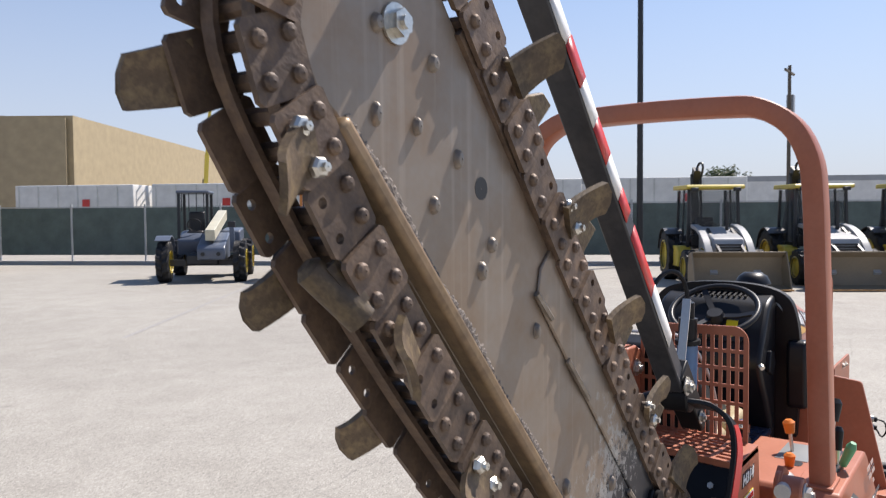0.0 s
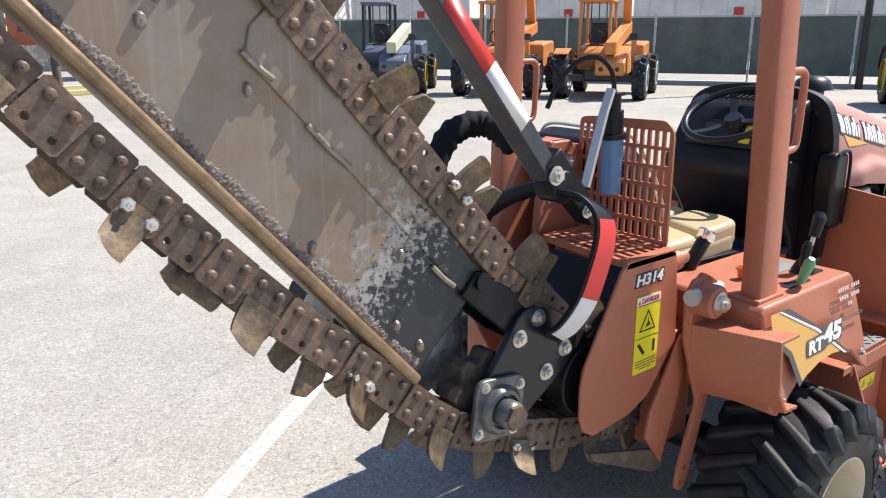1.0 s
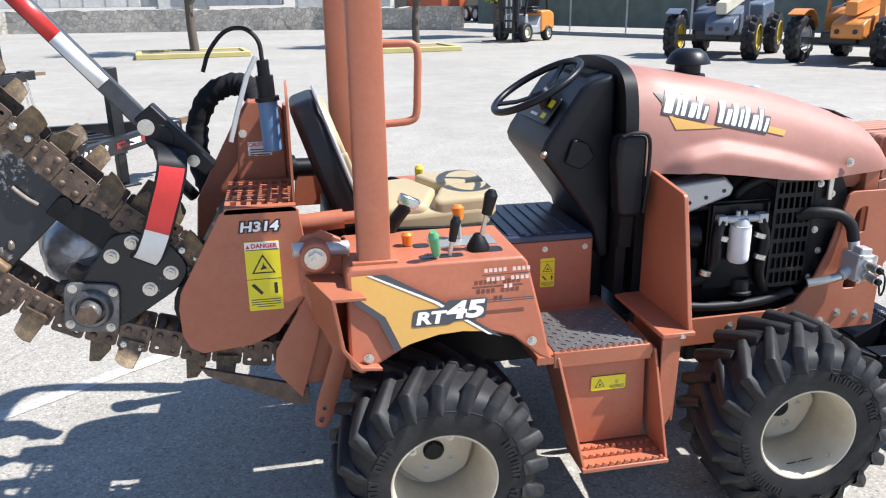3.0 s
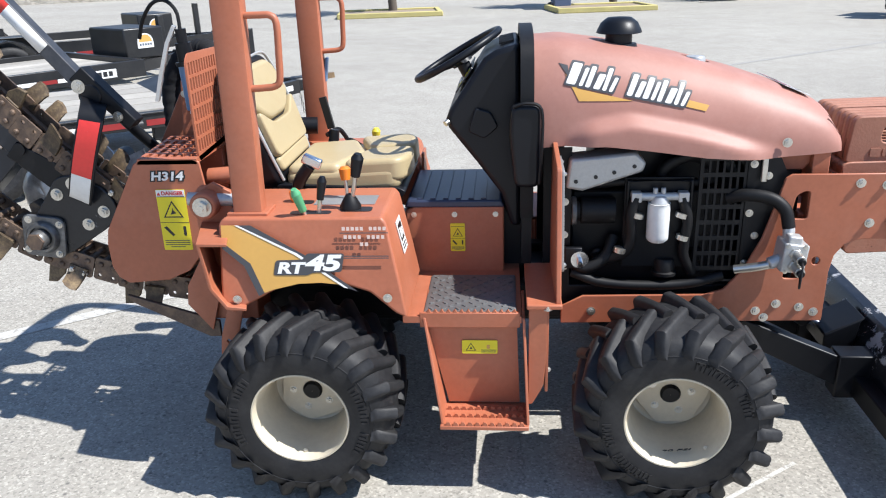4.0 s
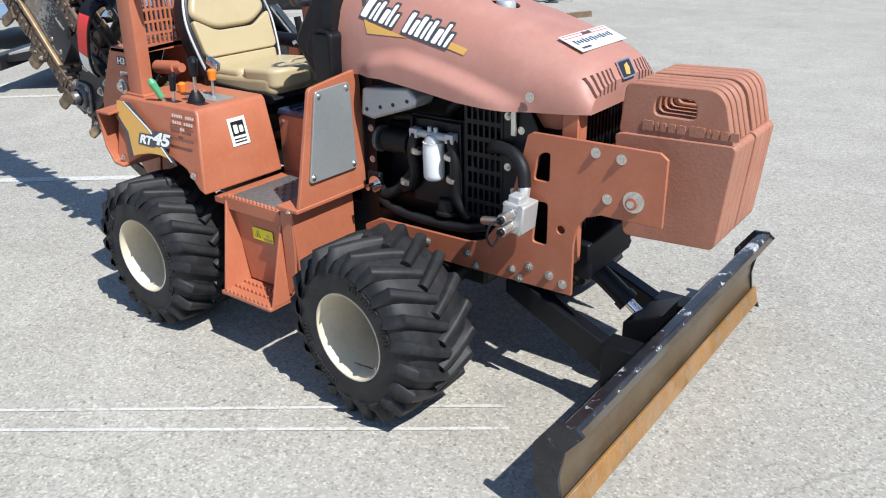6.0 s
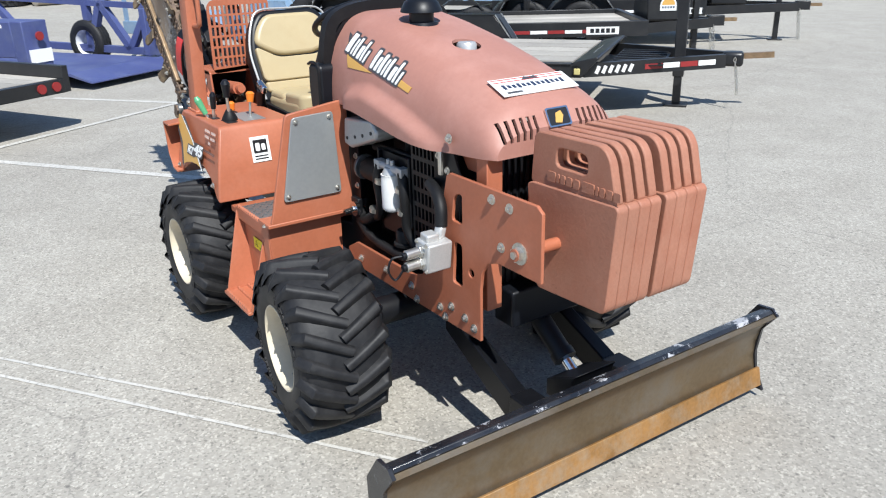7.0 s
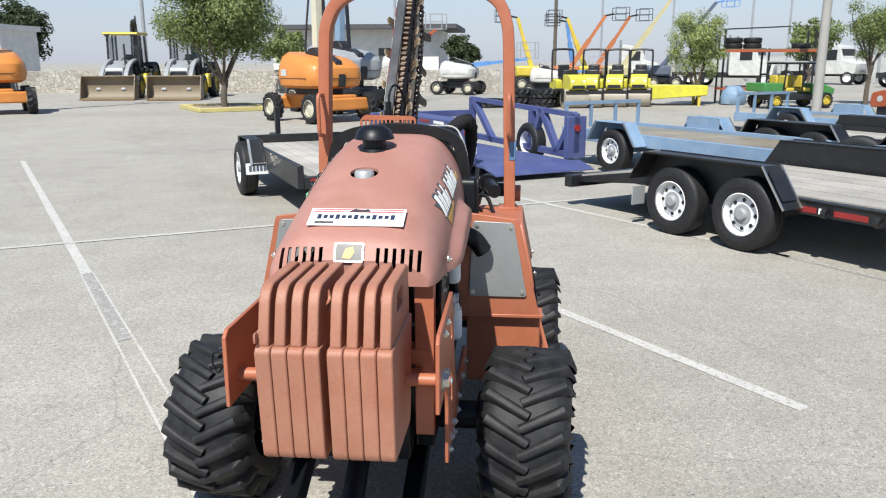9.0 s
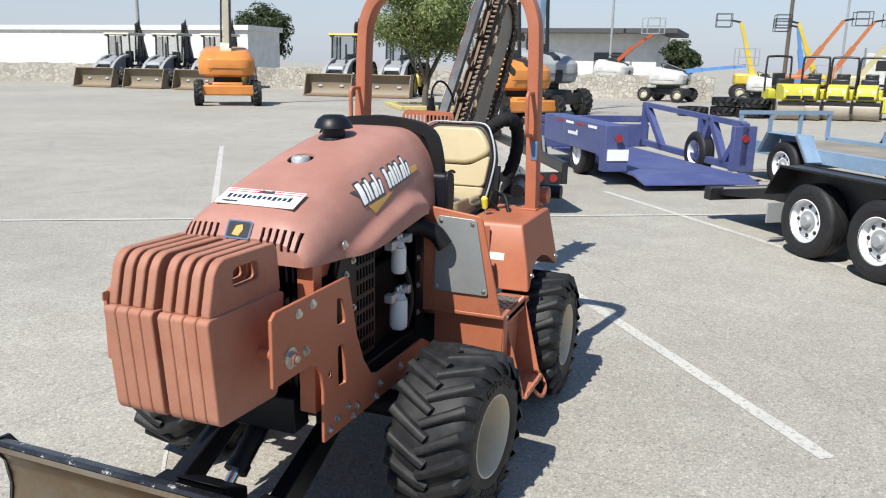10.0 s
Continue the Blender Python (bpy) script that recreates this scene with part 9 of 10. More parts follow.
def raised_lift(label, at, mt, lean, h, jib, frame_mt):
    """Boom lift of the far row: low chassis, counterweight, raised boom along x and a basket or fork head."""
    t = thing("boom_lift", label, "boom lift", "boom lifts", at)
    slab("chassis", t, "machine_dark", -0.9, 0.9, -0.6, 0.6, 0.40, 0.80, 0.06)
    slab("turret", t, mt, -1.0, 0.45, -0.75, 0.75, 0.82, 1.45, 0.12)
    for x in (-0.7, 0.7):
        for sd in (-1, 1):
            roll_wheel(t, x, sd * 0.9, 0.42, 0.42, 0.3, sd, "machine_cream", True)
    bar("lift_boom", t, mt, (0, 0, 1.3), (lean * 0.55, 0, 1.3 + (h - 1.3) * 0.55), 0.24, 0.26)
    bar("fly_boom", t, mt, (lean * 0.5, 0, 1.3 + (h - 1.3) * 0.5), (lean, 0, h), 0.16, 0.18)
    sx = 1 if jib > 0 else -1
    bar("jib", t, frame_mt, (lean, 0, h), (lean + jib, 0, h + 0.10), 0.10)
    bx = lean + jib
    for a in (0, 0.8):
        for b in (-0.4, 0.4):
            bar("basket_post", t, frame_mt, (bx + sx * a, b, h - 0.25), (bx + sx * a, b, h + 0.45), 0.035)
    for zz in (-0.25, 0.1, 0.45):
        for b in (-0.4, 0.4):
            bar("basket_rail", t, frame_mt, (bx, b, h + zz), (bx + sx * 0.8, b, h + zz), 0.03)
    return t


for x0, y, mt, lean, h, jib, fm in ((-44, 1.35, "machine_yellow", -0.9, 4.2, -0.5, "machine_dark"), (-47, 4.0, "machine_blue", -0.5, 4.1, -0.5, "machine_dark"), (-44, 3.6, "lift_rust", 2.0, 4.3, 0.5, "machine_dark"), (-47, 5.4, "lift_rust", 2.0, 4.4, 0.5, "machine_dark"), (-45, 4.6, "machine_yellow", -1.2, 4.2, -0.4, "machine_dark"), (-44, 6.6, "lift_sand", 3.0, 5.6, 0.6, "lift_rust"), (-47, 9.4, "machine_slate", 3.2, 5.2, 0.5, "machine_blue")):
    raised_lift("far row boom lift with a raised boom and basket", heading(x0, y, -0.12, 0.99), mt, lean, h, jib, fm)


def road_roller(label, at):
    t = thing("road_roller", label, "road roller", "parked rollers", at)
    for x in (-0.70, 0.70):
        bm = B()
        lathe(bm, [(0.05, -0.50), (0.33, -0.50), (0.35, -0.48), (0.35, 0.48), (0.33, 0.50), (0.05, 0.50)], (x, 0, 0.35), "y", 28)
        drum = part("drum", bm, "roller_steel", t, "worn steel roller drum")
        for sd in (-1, 1):
            slab("drum_yoke", drum, "machine_dark", x - 0.12, x + 0.12, sd * 0.53 - 0.025, sd * 0.53 + 0.025, 0.25, 0.72, 0.01)
        slab("scraper_bar", drum, "machine_dark", x + (0.30 if x > 0 else -0.36), x + (0.36 if x > 0 else -0.30), -0.50, 0.50, 0.56, 0.64)
    bm = B()
    prism(bm, rounded([(0.20, 0.66), (1.00, 0.66), (1.10, 0.78), (1.02, 1.12), (0.75, 1.22), (0.20, 1.22)], 0.05, 2), "y", -0.34, 0.34)
    hood = part("hood", bm, "machine_lime", t, "sloping lime yellow hood", bevel=0.03)
    slab("hood_grille", hood, "machine_dark", 1.04, 1.10, -0.26, 0.26, 0.72, 0.84)
    for sd in (-1, 1):
        slab("head_lamp", hood, "decal_white", 1.04, 1.062, sd * 0.24 - 0.05, sd * 0.24 + 0.05, 0.94, 1.02, 0.01)
    bm = B()
    prism(bm, rounded([(-1.05, 0.66), (-0.25, 0.66), (-0.25, 1.02), (-0.85, 1.05), (-1.08, 0.86)], 0.05, 2), "y", -0.44, 0.44)
    part("rear_body", bm, "machine_lime", t, bevel=0.03)
    slab("floor_plate", t, "machine_dark", -0.30, 0.25, -0.48, 0.48, 0.58, 0.70, 0.01)
    slab("console", t, "machine_dark", 0.02, 0.24, -0.30, 0.30, 0.70, 1.40, 0.05)
    seat = part("operator_seat", pad_box(-0.62, -0.18, -0.24, 0.24, 1.02, 1.14), "machine_dark", t, bevel=0.03)
    slab("seat_back", seat, "machine_dark", -0.68, -0.58, -0.24, 0.24, 1.12, 1.58, 0.04)
    bm = B()
    tube(bm, [(-0.72, -0.46, 0.95), (-0.74, -0.46, 2.0), (-0.74, -0.34, 2.14), (-0.74, 0.34, 2.14), (-0.74, 0.46, 2.0), (-0.72, 0.46, 0.95)], 0.04, 8, 3)
    part("roll_hoop", bm, "machine_dark", t)
    bm = B()
    tube(bm, [(0.10, -0.15, 1.42), (0.02, 0.0, 1.48), (0.10, 0.15, 1.42)], 0.018, 6, 4)
    part("steering_wheel", bm, "machine_dark", t)
    return t


def pad_box(*size):
    bm = B()
    box(bm, *size)
    return bm


for x, y in ((-26.5, 2.45), (-26.95, 3.36), (-27.35, 4.32), (-27.75, 5.28)):
    road_roller("lime yellow tandem roller with black hoop and steel drums", heading(x, y, 0.96, -0.18 if y > 3 else 0.30) @ Matrix.Diagonal((0.95, 0.92, 1.0, 1)))


def tyre_stack(x, y, n, lean=0.0):
    t = thing("tyre_stack", "stack of black worn machine tyres", "tyres", "tyre stacks", pose(x, y, 0, 0, lean, 20))
    for k in range(n):
        o = new("tyre", LUG)
        o.parent = t
        o.matrix_basis = pose(0.02 * (k % 2), 0.03 * (k % 3), 0.18 + 0.34 * k, 90, 0, 30 * k) @ Matrix.Diagonal((0.55, 0.34, 0.55, 1))


tyre_stack(-26.4, 1.5, 2)
tyre_stack(-27.0, 0.6, 2)
tyre_stack(-26.2, -0.5, 1)
ramp = thing("yard_ramp", "yellow steel loading ramp", "ramp", "", heading(-28.3, 6.4, 0.0, 1.0))
bm = B()
prism(bm, [(-1.5, 0.18), (1.5, 0.40), (1.5, 0.78), (-1.5, 0.80)], "y", -0.6, 0.6)
part("ramp_body", bm, "machine_lime", ramp, bevel=0.03)
for x in (-1.0, 1.2):
    bar("ramp_leg", ramp, "machine_yellow", (x, -0.5, 0), (x, -0.5, 0.5), 0.10)
    bar("ramp_leg", ramp, "machine_yellow", (x, 0.5, 0), (x, 0.5, 0.5), 0.10)

ut = thing("utility_vehicle", "green four-seat utility vehicle with yellow seats", "utility vehicle", "", heading(-26.6, 10.7, -0.35, 0.93) @ Matrix.Diagonal((0.86, 0.86, 0.88, 1)))
slab("chassis", ut, "machine_dark", -1.5, 1.4, -0.6, 0.6, 0.35, 0.6, 0.05)
bm = B()
prism(bm, [(0.7, 0.55), (1.6, 0.55), (1.65, 0.8), (1.1, 1.0), (0.7, 1.02)], "y", -0.62, 0.62)
part("front_hood", bm, "machine_green", ut, bevel=0.05)
slab("cargo_box", ut, "machine_green", -1.9, -1.0, -0.65, 0.65, 0.7, 1.05, 0.04)
for x in (-0.75, 0.05):
    for y in (-0.3, 0.3):
        slab("seat", ut, "machine_yellow", x, x + 0.4, y - 0.24, y + 0.24, 0.7, 0.85, 0.04)
        slab("seat_back", ut, "machine_yellow", x - 0.08, x + 0.05, y - 0.24, y + 0.24, 0.85, 1.35, 0.04)
for x in (-0.95, 0.0, 0.8):
    for y in (-0.6, 0.6):
        bar("cage_post", ut, "machine_dark", (x, y, 0.7), (x * 0.85, y * 0.9, 1.88), 0.05)
slab("canopy", ut, "machine_grey", -1.0, 0.9, -0.62, 0.62, 1.86, 1.93, 0.03, "grey sheet canopy")
for x in (-0.95, 0.0, 0.8):
    bar("cage_rail", ut, "machine_dark", (x * 0.88, -0.56, 1.84), (x * 0.88, 0.56, 1.84), 0.06)
for y in (-0.56, 0.56):
    bar("cage_rail", ut, "machine_dark", (-0.85, y, 1.83), (0.72, y, 1.83), 0.06)
for x in (-1.35, 1.15):
    for sd in (-1, 1):
        roll_wheel(ut, x, sd * 0.66, 0.33, 0.33, 0.26, sd, "machine_yellow", True)

# x towards the boxed nose of the second machine
ot = thing("old_trencher", "second faded orange trencher half hidden by a bush", "trencher", "", heading(-14.95, 9.62, -0.88, -0.47) @ Matrix.Diagonal((0.78, 0.78, 0.72, 1)))
bm = B()
prism(bm, rounded([(0.55, 0.92), (1.28, 0.88), (1.34, 1.00), (1.30, 1.34), (0.95, 1.44), (0.55, 1.46)], 0.05, 2), "y", -0.36, 0.36)
nose = part("engine_hood", bm, "machine_red", ot, "sloping engine hood with round decal", bevel=0.02)
bm = B()
cyl(bm, (1.0, 0.36, 1.16), (1.0, 0.366, 1.16), 0.10, n=16)
part("hood_decal", bm, "machine_white", nose)
bm = B()
prism(bm, [(-0.25, 0.42), (0.35, 0.42), (0.35, 0.86), (-0.05, 0.92), (-0.25, 0.86)], "y", -0.42, 0.42)
part("side_tank", bm, "machine_red", ot, "orange side tank", bevel=0.02)
slab("frame", ot, "machine_dark", -1.1, 1.1, -0.30, 0.30, 0.36, 0.60, 0.03)
slab("engine_block", ot, "machine_dark", 0.38, 1.15, -0.28, 0.28, 0.60, 0.95, 0.04)
slab("rear_deck", ot, "machine_red", -1.15, -0.45, -0.38, 0.38, 0.60, 0.90, 0.05)
slab("operator_seat", ot, "machine_dark", -0.75, -0.35, -0.25, 0.25, 0.92, 1.05, 0.05)
slab("seat_back", ot, "machine_dark", -0.82, -0.72, -0.25, 0.25, 1.0, 1.5, 0.05)
for p, q in (((-0.95, 0.40, 0.85), (-0.95, 0.40, 2.0)), ((-0.95, -0.40, 0.85), (-0.95, -0.40, 2.0)), ((-0.95, -0.40, 2.0), (-0.95, 0.40, 2.0))):
    bar("roll_hoop", ot, "machine_red", p, q, 0.06)
for x in (-0.62, 0.75):
    for sd in (-1, 1):
        roll_wheel(ot, x, sd * 0.52, 0.33, 0.33, 0.26, sd, "machine_cream", True)

rack = thing("storage_rack", "rusty steel storage rack with tyres on top", "rack", "", heading(-29.6, 10.5, 0.0, 1.0))
for x in (-1.75, 0.0, 1.75):
    for y in (-0.45, 0.45):
        bar("rack_post", rack, "machine_dark", (x, y, 0), (x, y, 2.9 if x else 2.2), 0.07)
for z in (0.6, 2.1):
    for y in (-0.45, 0.45):
        bar("rack_beam", rack, "machine_red", (-1.8, y, z), (1.8, y, z), 0.09)
slab("rack_shelf", rack, "bucket_brown", -1.8, 1.8, -0.5, 0.5, 2.15, 2.18)
for k, x in enumerate((-1.3, -1.3, -0.55, -0.55, 1.35)):
    o = new("tyre", TYRE)
    o.parent = rack
    o.matrix_basis = pose(x, 0, 2.29 + 0.22 * (k % 2 if k < 4 else 0), 90, 0, 0) @ Matrix.Diagonal((0.36, 0.21, 0.36, 1))
bar("rack_beam", rack, "machine_dark", (-1.75, 0, 2.95), (0.9, 0, 3.05), 0.05)
tarp = thing("wrapped_bale", "pale blue tarpaulin bundle under the rack", "bundle", "", pose(-28.6, 9.1, 0))
bm = B()
rng = random.Random(4)
lathe(bm, [(0.001, 0.72), (0.25, 0.70), (0.42, 0.55), (0.50, 0.30), (0.46, 0.05), (0.40, 0.0), (0.001, 0.0)], (0, 0, 0), "z", 18)
for v in bm.verts:
    v.co *= rng.uniform(0.93, 1.07)
part("tarpaulin", bm, "trailer_sky", tarp, smooth=40)
bin_t = thing("trash_bin", "dark blue wheeled trash bin on the asphalt", "bin", "", heading(2.5, 23.6, 1, 0.1))
bm = B()
prism(bm, [(-0.27, 0.06), (0.27, 0.06), (0.34, 1.08), (-0.34, 1.08)], "y", -0.32, 0.32)
part("bin_body", bm, "bin_blue", bin_t, bevel=0.05)
slab("bin_lid", bin_t, "bin_blue", -0.38, 0.38, -0.36, 0.36, 1.08, 1.15, 0.03)
for y in (-0.25, 0.25):
    bm = B()
    cyl(bm, (-0.30, y - 0.03, 0.10), (-0.30, y + 0.03, 0.10), 0.10, n=14)
    part("bin_wheel", bm, "machine_dark", bin_t)

mixer = thing("concrete_mixer", "pale concrete mixer drum with red stripe on a dark truck", "truck", "", heading(-21.4, 22.0, 0.8, 0.6))
bm = B()
lathe(bm, [(0.25, -2.3), (0.75, -1.6), (1.15, -0.2), (1.15, 0.5), (0.7, 1.4), (0.001, 1.5)], (0, 0, 0), "x", 28)
drum = part("mixer_drum", bm, "machine_white", mixer, "pale mixer drum", smooth=40)
drum.matrix_basis = pose(0, 0, 2.0, 0, 12, 0)
bm = B()
lathe(bm, [(1.165, -0.1), (1.17, 0.0), (1.17, 0.3), (1.165, 0.4)], (0, 0, 0), "x", 28)
part("drum_stripe", bm, "machine_red", drum)
slab("truck_frame", mixer, "machine_dark", -2.8, 3.6, -0.5, 0.5, 0.55, 0.95, 0.03)
slab("truck_cab", mixer, "machine_dark", 2.0, 3.6, -1.1, 1.1, 0.7, 2.6, 0.15)
for x in (-2.0, -0.8, 2.8):
    for sd in (-1, 1):
        roll_wheel(mixer, x, sd * 1.0, 0.5, 0.5, 0.3, sd, "machine_grey")

# ---- fence, walls, buildings ----
FD = Vector((0.468, -0.884, 0))
fence = thing("screen_fence", "chain-link fence with green privacy screen and vent flaps", "fence", "", heading(9.3, 36.0, FD.x, FD.y))
for k in range(19):
    x = k * 3.0
    if x > 0:
        slab("fence_post", fence, "fence_steel", x - 0.03, x + 0.03, -0.03, 0.03, 0, 2.25)
    slab("screen_panel", fence, "screen_green", x + 0.04, x + 2.96, -0.008, 0.008, 0.32, 2.12)
    slab("top_pipe", fence, "fence_steel", x, x + 3.0, -0.02, 0.02, 2.13, 2.17)
    for c in (0.8, 2.2):
        for z in (0.95, 1.55):
            bm = B()
            prism(bm, [(c + 0.16 * math.cos(a), z + 0.10 * math.sin(a)) for a in [math.pi + math.pi * j / 8 for j in range(9)]] + [(c + 0.10 * math.cos(a), z + 0.04 * math.sin(a)) for a in [math.tau - math.pi * j / 8 for j in range(9)]], "y", 0.010, 0.016)
            part("vent_flap", bm, "machine_white", fence)
slab("fence_kerb", fence, "concrete", -2, 57, -0.25, 0.25, 0, 0.10)

for k, (dx, dy) in enumerate(((16.5, 35.0), (20.0, 28.2), (23.5, 21.5), (27.0, 14.9), (30.4, 8.2))):
    s = thing("box_trailer", "white freight trailer parked behind the screen fence", "trailer", "freight trailers", heading(dx + 4, dy + 3.5, FD.x, FD.y))
    slab("box_body", s, "wall_white", -3.6, 3.0, -1.2, 1.2, 1.1, 3.45, 0.05)
    for j in range(6):
        slab("box_rib", s, "machine_white", -3.4 + j * 1.1, -3.34 + j * 1.1, -1.23, -1.2, 1.15, 3.40)
    slab("hazard_sign", s, "red", 0.2, 0.6, -1.235, -1.21, 2.3, 2.7)
    slab("box_frame", s, "machine_dark", -3.4, 3.4, -0.5, 0.5, 0.7, 1.1)
    for sd in (-1, 1):
        roll_wheel(s, 2.4, sd * 1.0, 0.5, 0.5, 0.3, sd)


def house(name, label, at, lx, ly, h, wall, roof, eave=0.0, doors=()):
    t = thing(name, label, "building", "", at)
    slab("wall", t, wall, 0, lx, 0, ly, 0, h)
    slab("roof", t, roof, -eave, lx + eave, -eave, ly + 0.2, h, h + 0.35)
    for x, w, hh in doors:
        slab("door", t, "roof_dark", x, x + w, -0.05, 0.0, 0, hh)
    return t


house("warehouse", "tan block warehouse beyond the fence", heading(26.0, 50.0, 0.81, 0.58), 40, 30, 8.3, "wall_tan", "wall_tan")
house("warehouse", "side wing of the tan warehouse", heading(14.0, 58.2, 0.81, -0.58), 14.1, 16, 8.1, "wall_tan", "wall_tan")
house("long_shed", "long white metal building beyond the stone wall", heading(-44.0, -58.0, 0.0, 1.0), 26, 4, 3.7, "wall_white", "wall_white", 0.2)
house("office", "white building with dark overhanging roof", heading(-62.0, -20.0, 0.0, 1.0), 14, 9, 4.3, "wall_white", "roof_dark", 1.6, ((3, 3.0, 2.8), (9, 2.5, 2.8)))
house("depot", "low pale depot building far off", heading(-88.0, 20.0, 0.0, 1.0), 34, 10, 2.2, "wall_pale", "machine_grey")
house("depot", "low pale building far behind the trailers", heading(-62.0, 62.0, 0.9, 0.44), 40, 10, 3.0, "wall_pale", "machine_grey")
for x, y, dx, dy, lx in ((34, 44, 0.468, -0.884, 30), (46, 20, 0.468, -0.884, 40)):
    house("depot", "low pale building beyond the fence", heading(x, y, dx, dy), lx, 10, 3.8, "wall_white", "machine_grey")
def semi_truck(label, at, paint, box_mt, boxed=True):
    t = thing("semi_truck", label, "truck", "parked trucks", at)
    bm = B()
    prism(bm, rounded([(-0.9, 0.75), (1.05, 0.75), (1.95, 0.78), (2.05, 1.55), (1.0, 1.80), (0.75, 2.75), (-0.75, 3.05), (-0.9, 2.9)], 0.10, 2), "y", -1.15, 1.15)
    part("cab", bm, paint, t, bevel=0.05)
    slab("windscreen", t, "machine_dark", 0.78, 0.93, -0.95, 0.95, 1.85, 2.55)
    for sd in (-1, 1):
        slab("side_window", t, "machine_dark", -0.2, 0.6, min(sd * 1.15, sd * 1.16), max(sd * 1.15, sd * 1.16), 1.75, 2.5)
        bar("exhaust_pipe", t, "chrome", (-1.0, sd * 0.95, 0.9), (-1.0, sd * 0.95, 3.4), 0.13)
        for x in (1.45, -3.0, -4.2):
            roll_wheel(t, x, sd * 1.0, 0.5, 0.5, 0.3, sd)
        if boxed:
            for x in (-11.0, -12.2):
                roll_wheel(t, x, sd * 1.0, 0.5, 0.5, 0.3, sd)
    slab("radiator_grille", t, "chrome", 2.0, 2.08, -0.5, 0.5, 0.85, 1.5)
    slab("frame", t, "machine_dark", -5.0, 1.8, -0.45, 0.45, 0.6, 0.95)
    if boxed:
        slab("box_body", t, box_mt, -13.2, -1.9, -1.25, 1.25, 1.2, 3.9, 0.03)
        for k in range(9):
            slab("box_rib", t, "machine_grey", -12.6 + k * 1.25, -12.54 + k * 1.25, -1.27, -1.25, 1.25, 3.85)
    return t


semi_truck("grey-white semi truck with box trailer beyond the stone wall", heading(2.0, 50.0, 0.99, -0.08), "machine_white", "machine_grey")
semi_truck("white semi truck cab beyond the stone wall", heading(5.2, 49.2, 0.92, -0.38), "machine_white", "machine_white", False)
semi_truck("orange-red semi truck cab beyond the stone wall", heading(9.3, 48.6, 0.60, -0.80), "machine_red", "machine_white", False)
semi_truck("white semi truck with white box trailer far off", heading(-6.5, 50.6, 1.0, 0.06), "machine_white", "machine_white")
far_truck = semi_truck("pale truck cab parked in the far yard", heading(-52.0, 16.0, 0.5, 0.86), "machine_white", "wall_pale", False)
for x, y, a, b in ((-58.0, 24.0, 0.7, 0.7), (-50.0, 29.0, 0.2, 0.98), (-56.0, 36.0, 0.9, 0.4), (-64.0, 10.0, 0.1, 1.0), (-46.0, 40.0, 0.8, 0.6)):
    copy_thing(far_truck, heading(x, y, a, b))
tr = thing("red_truck", "red truck cab parked behind the fence", "truck", "", heading(14.0, 47.5, 0.3, -0.95))
slab("cab_body", tr, "machine_red", -1.2, 1.4, -1.2, 1.2, 0.9, 3.4, 0.2)
slab("cab_window", tr, "machine_dark", -0.9, 1.1, -1.22, -1.19, 2.2, 3.1)
slab("truck_frame", tr, "machine_dark", -4.0, 1.4, -0.5, 0.5, 0.6, 1.0)
for x in (-3.0, -1.8, 0.8):
    for sd in (-1, 1):
        roll_wheel(tr, x, sd * 1.05, 0.5, 0.5, 0.3, sd)


def stone_wall(pts, h):
    bm = B()
    rng = random.Random(7)
    fine = []
    for a, b in zip(pts, pts[1:]):
        n = int((Vector(b) - Vector(a)).length / 0.5)
        fine += [Vector((*a, 0)).lerp(Vector((*b, 0)), k / n) for k in range(n)]
    rows = []
    for i, p in enumerate(fine):
        q = fine[min(i + 1, len(fine) - 1)] - fine[max(i - 1, 0)]
        s = Vector((-q.y, q.x, 0)).normalized() * 0.22
        rows.append([bm.verts.new(p + s * (1 + rng.uniform(-0.2, 0.2)) * sg + Vector((0, 0, z + (rng.uniform(-0.06, 0.06) if z else 0)))) for sg, z in ((1, 0), (1, h * 0.5), (1, h), (-1, h), (-1, h * 0.5), (-1, 0))])
    for A, C in zip(rows, rows[1:]):
        for j in range(5):
            bm.faces.new((A[j], A[j + 1], C[j + 1], C[j]))
    o = part("stone_wall", bm, "rubble", smooth=20)
    return tagged(o, "low rubble stone boundary wall", "wall", kind="structure")


stone_wall([(-30, -62), (-36, -42), (-39.5, -22), (-40.5, -4), (-41, 0)], 1.25)
stone_wall([(-30, 36), (-14, 43), (2, 41), (9.2, 36.6)], 1.1)


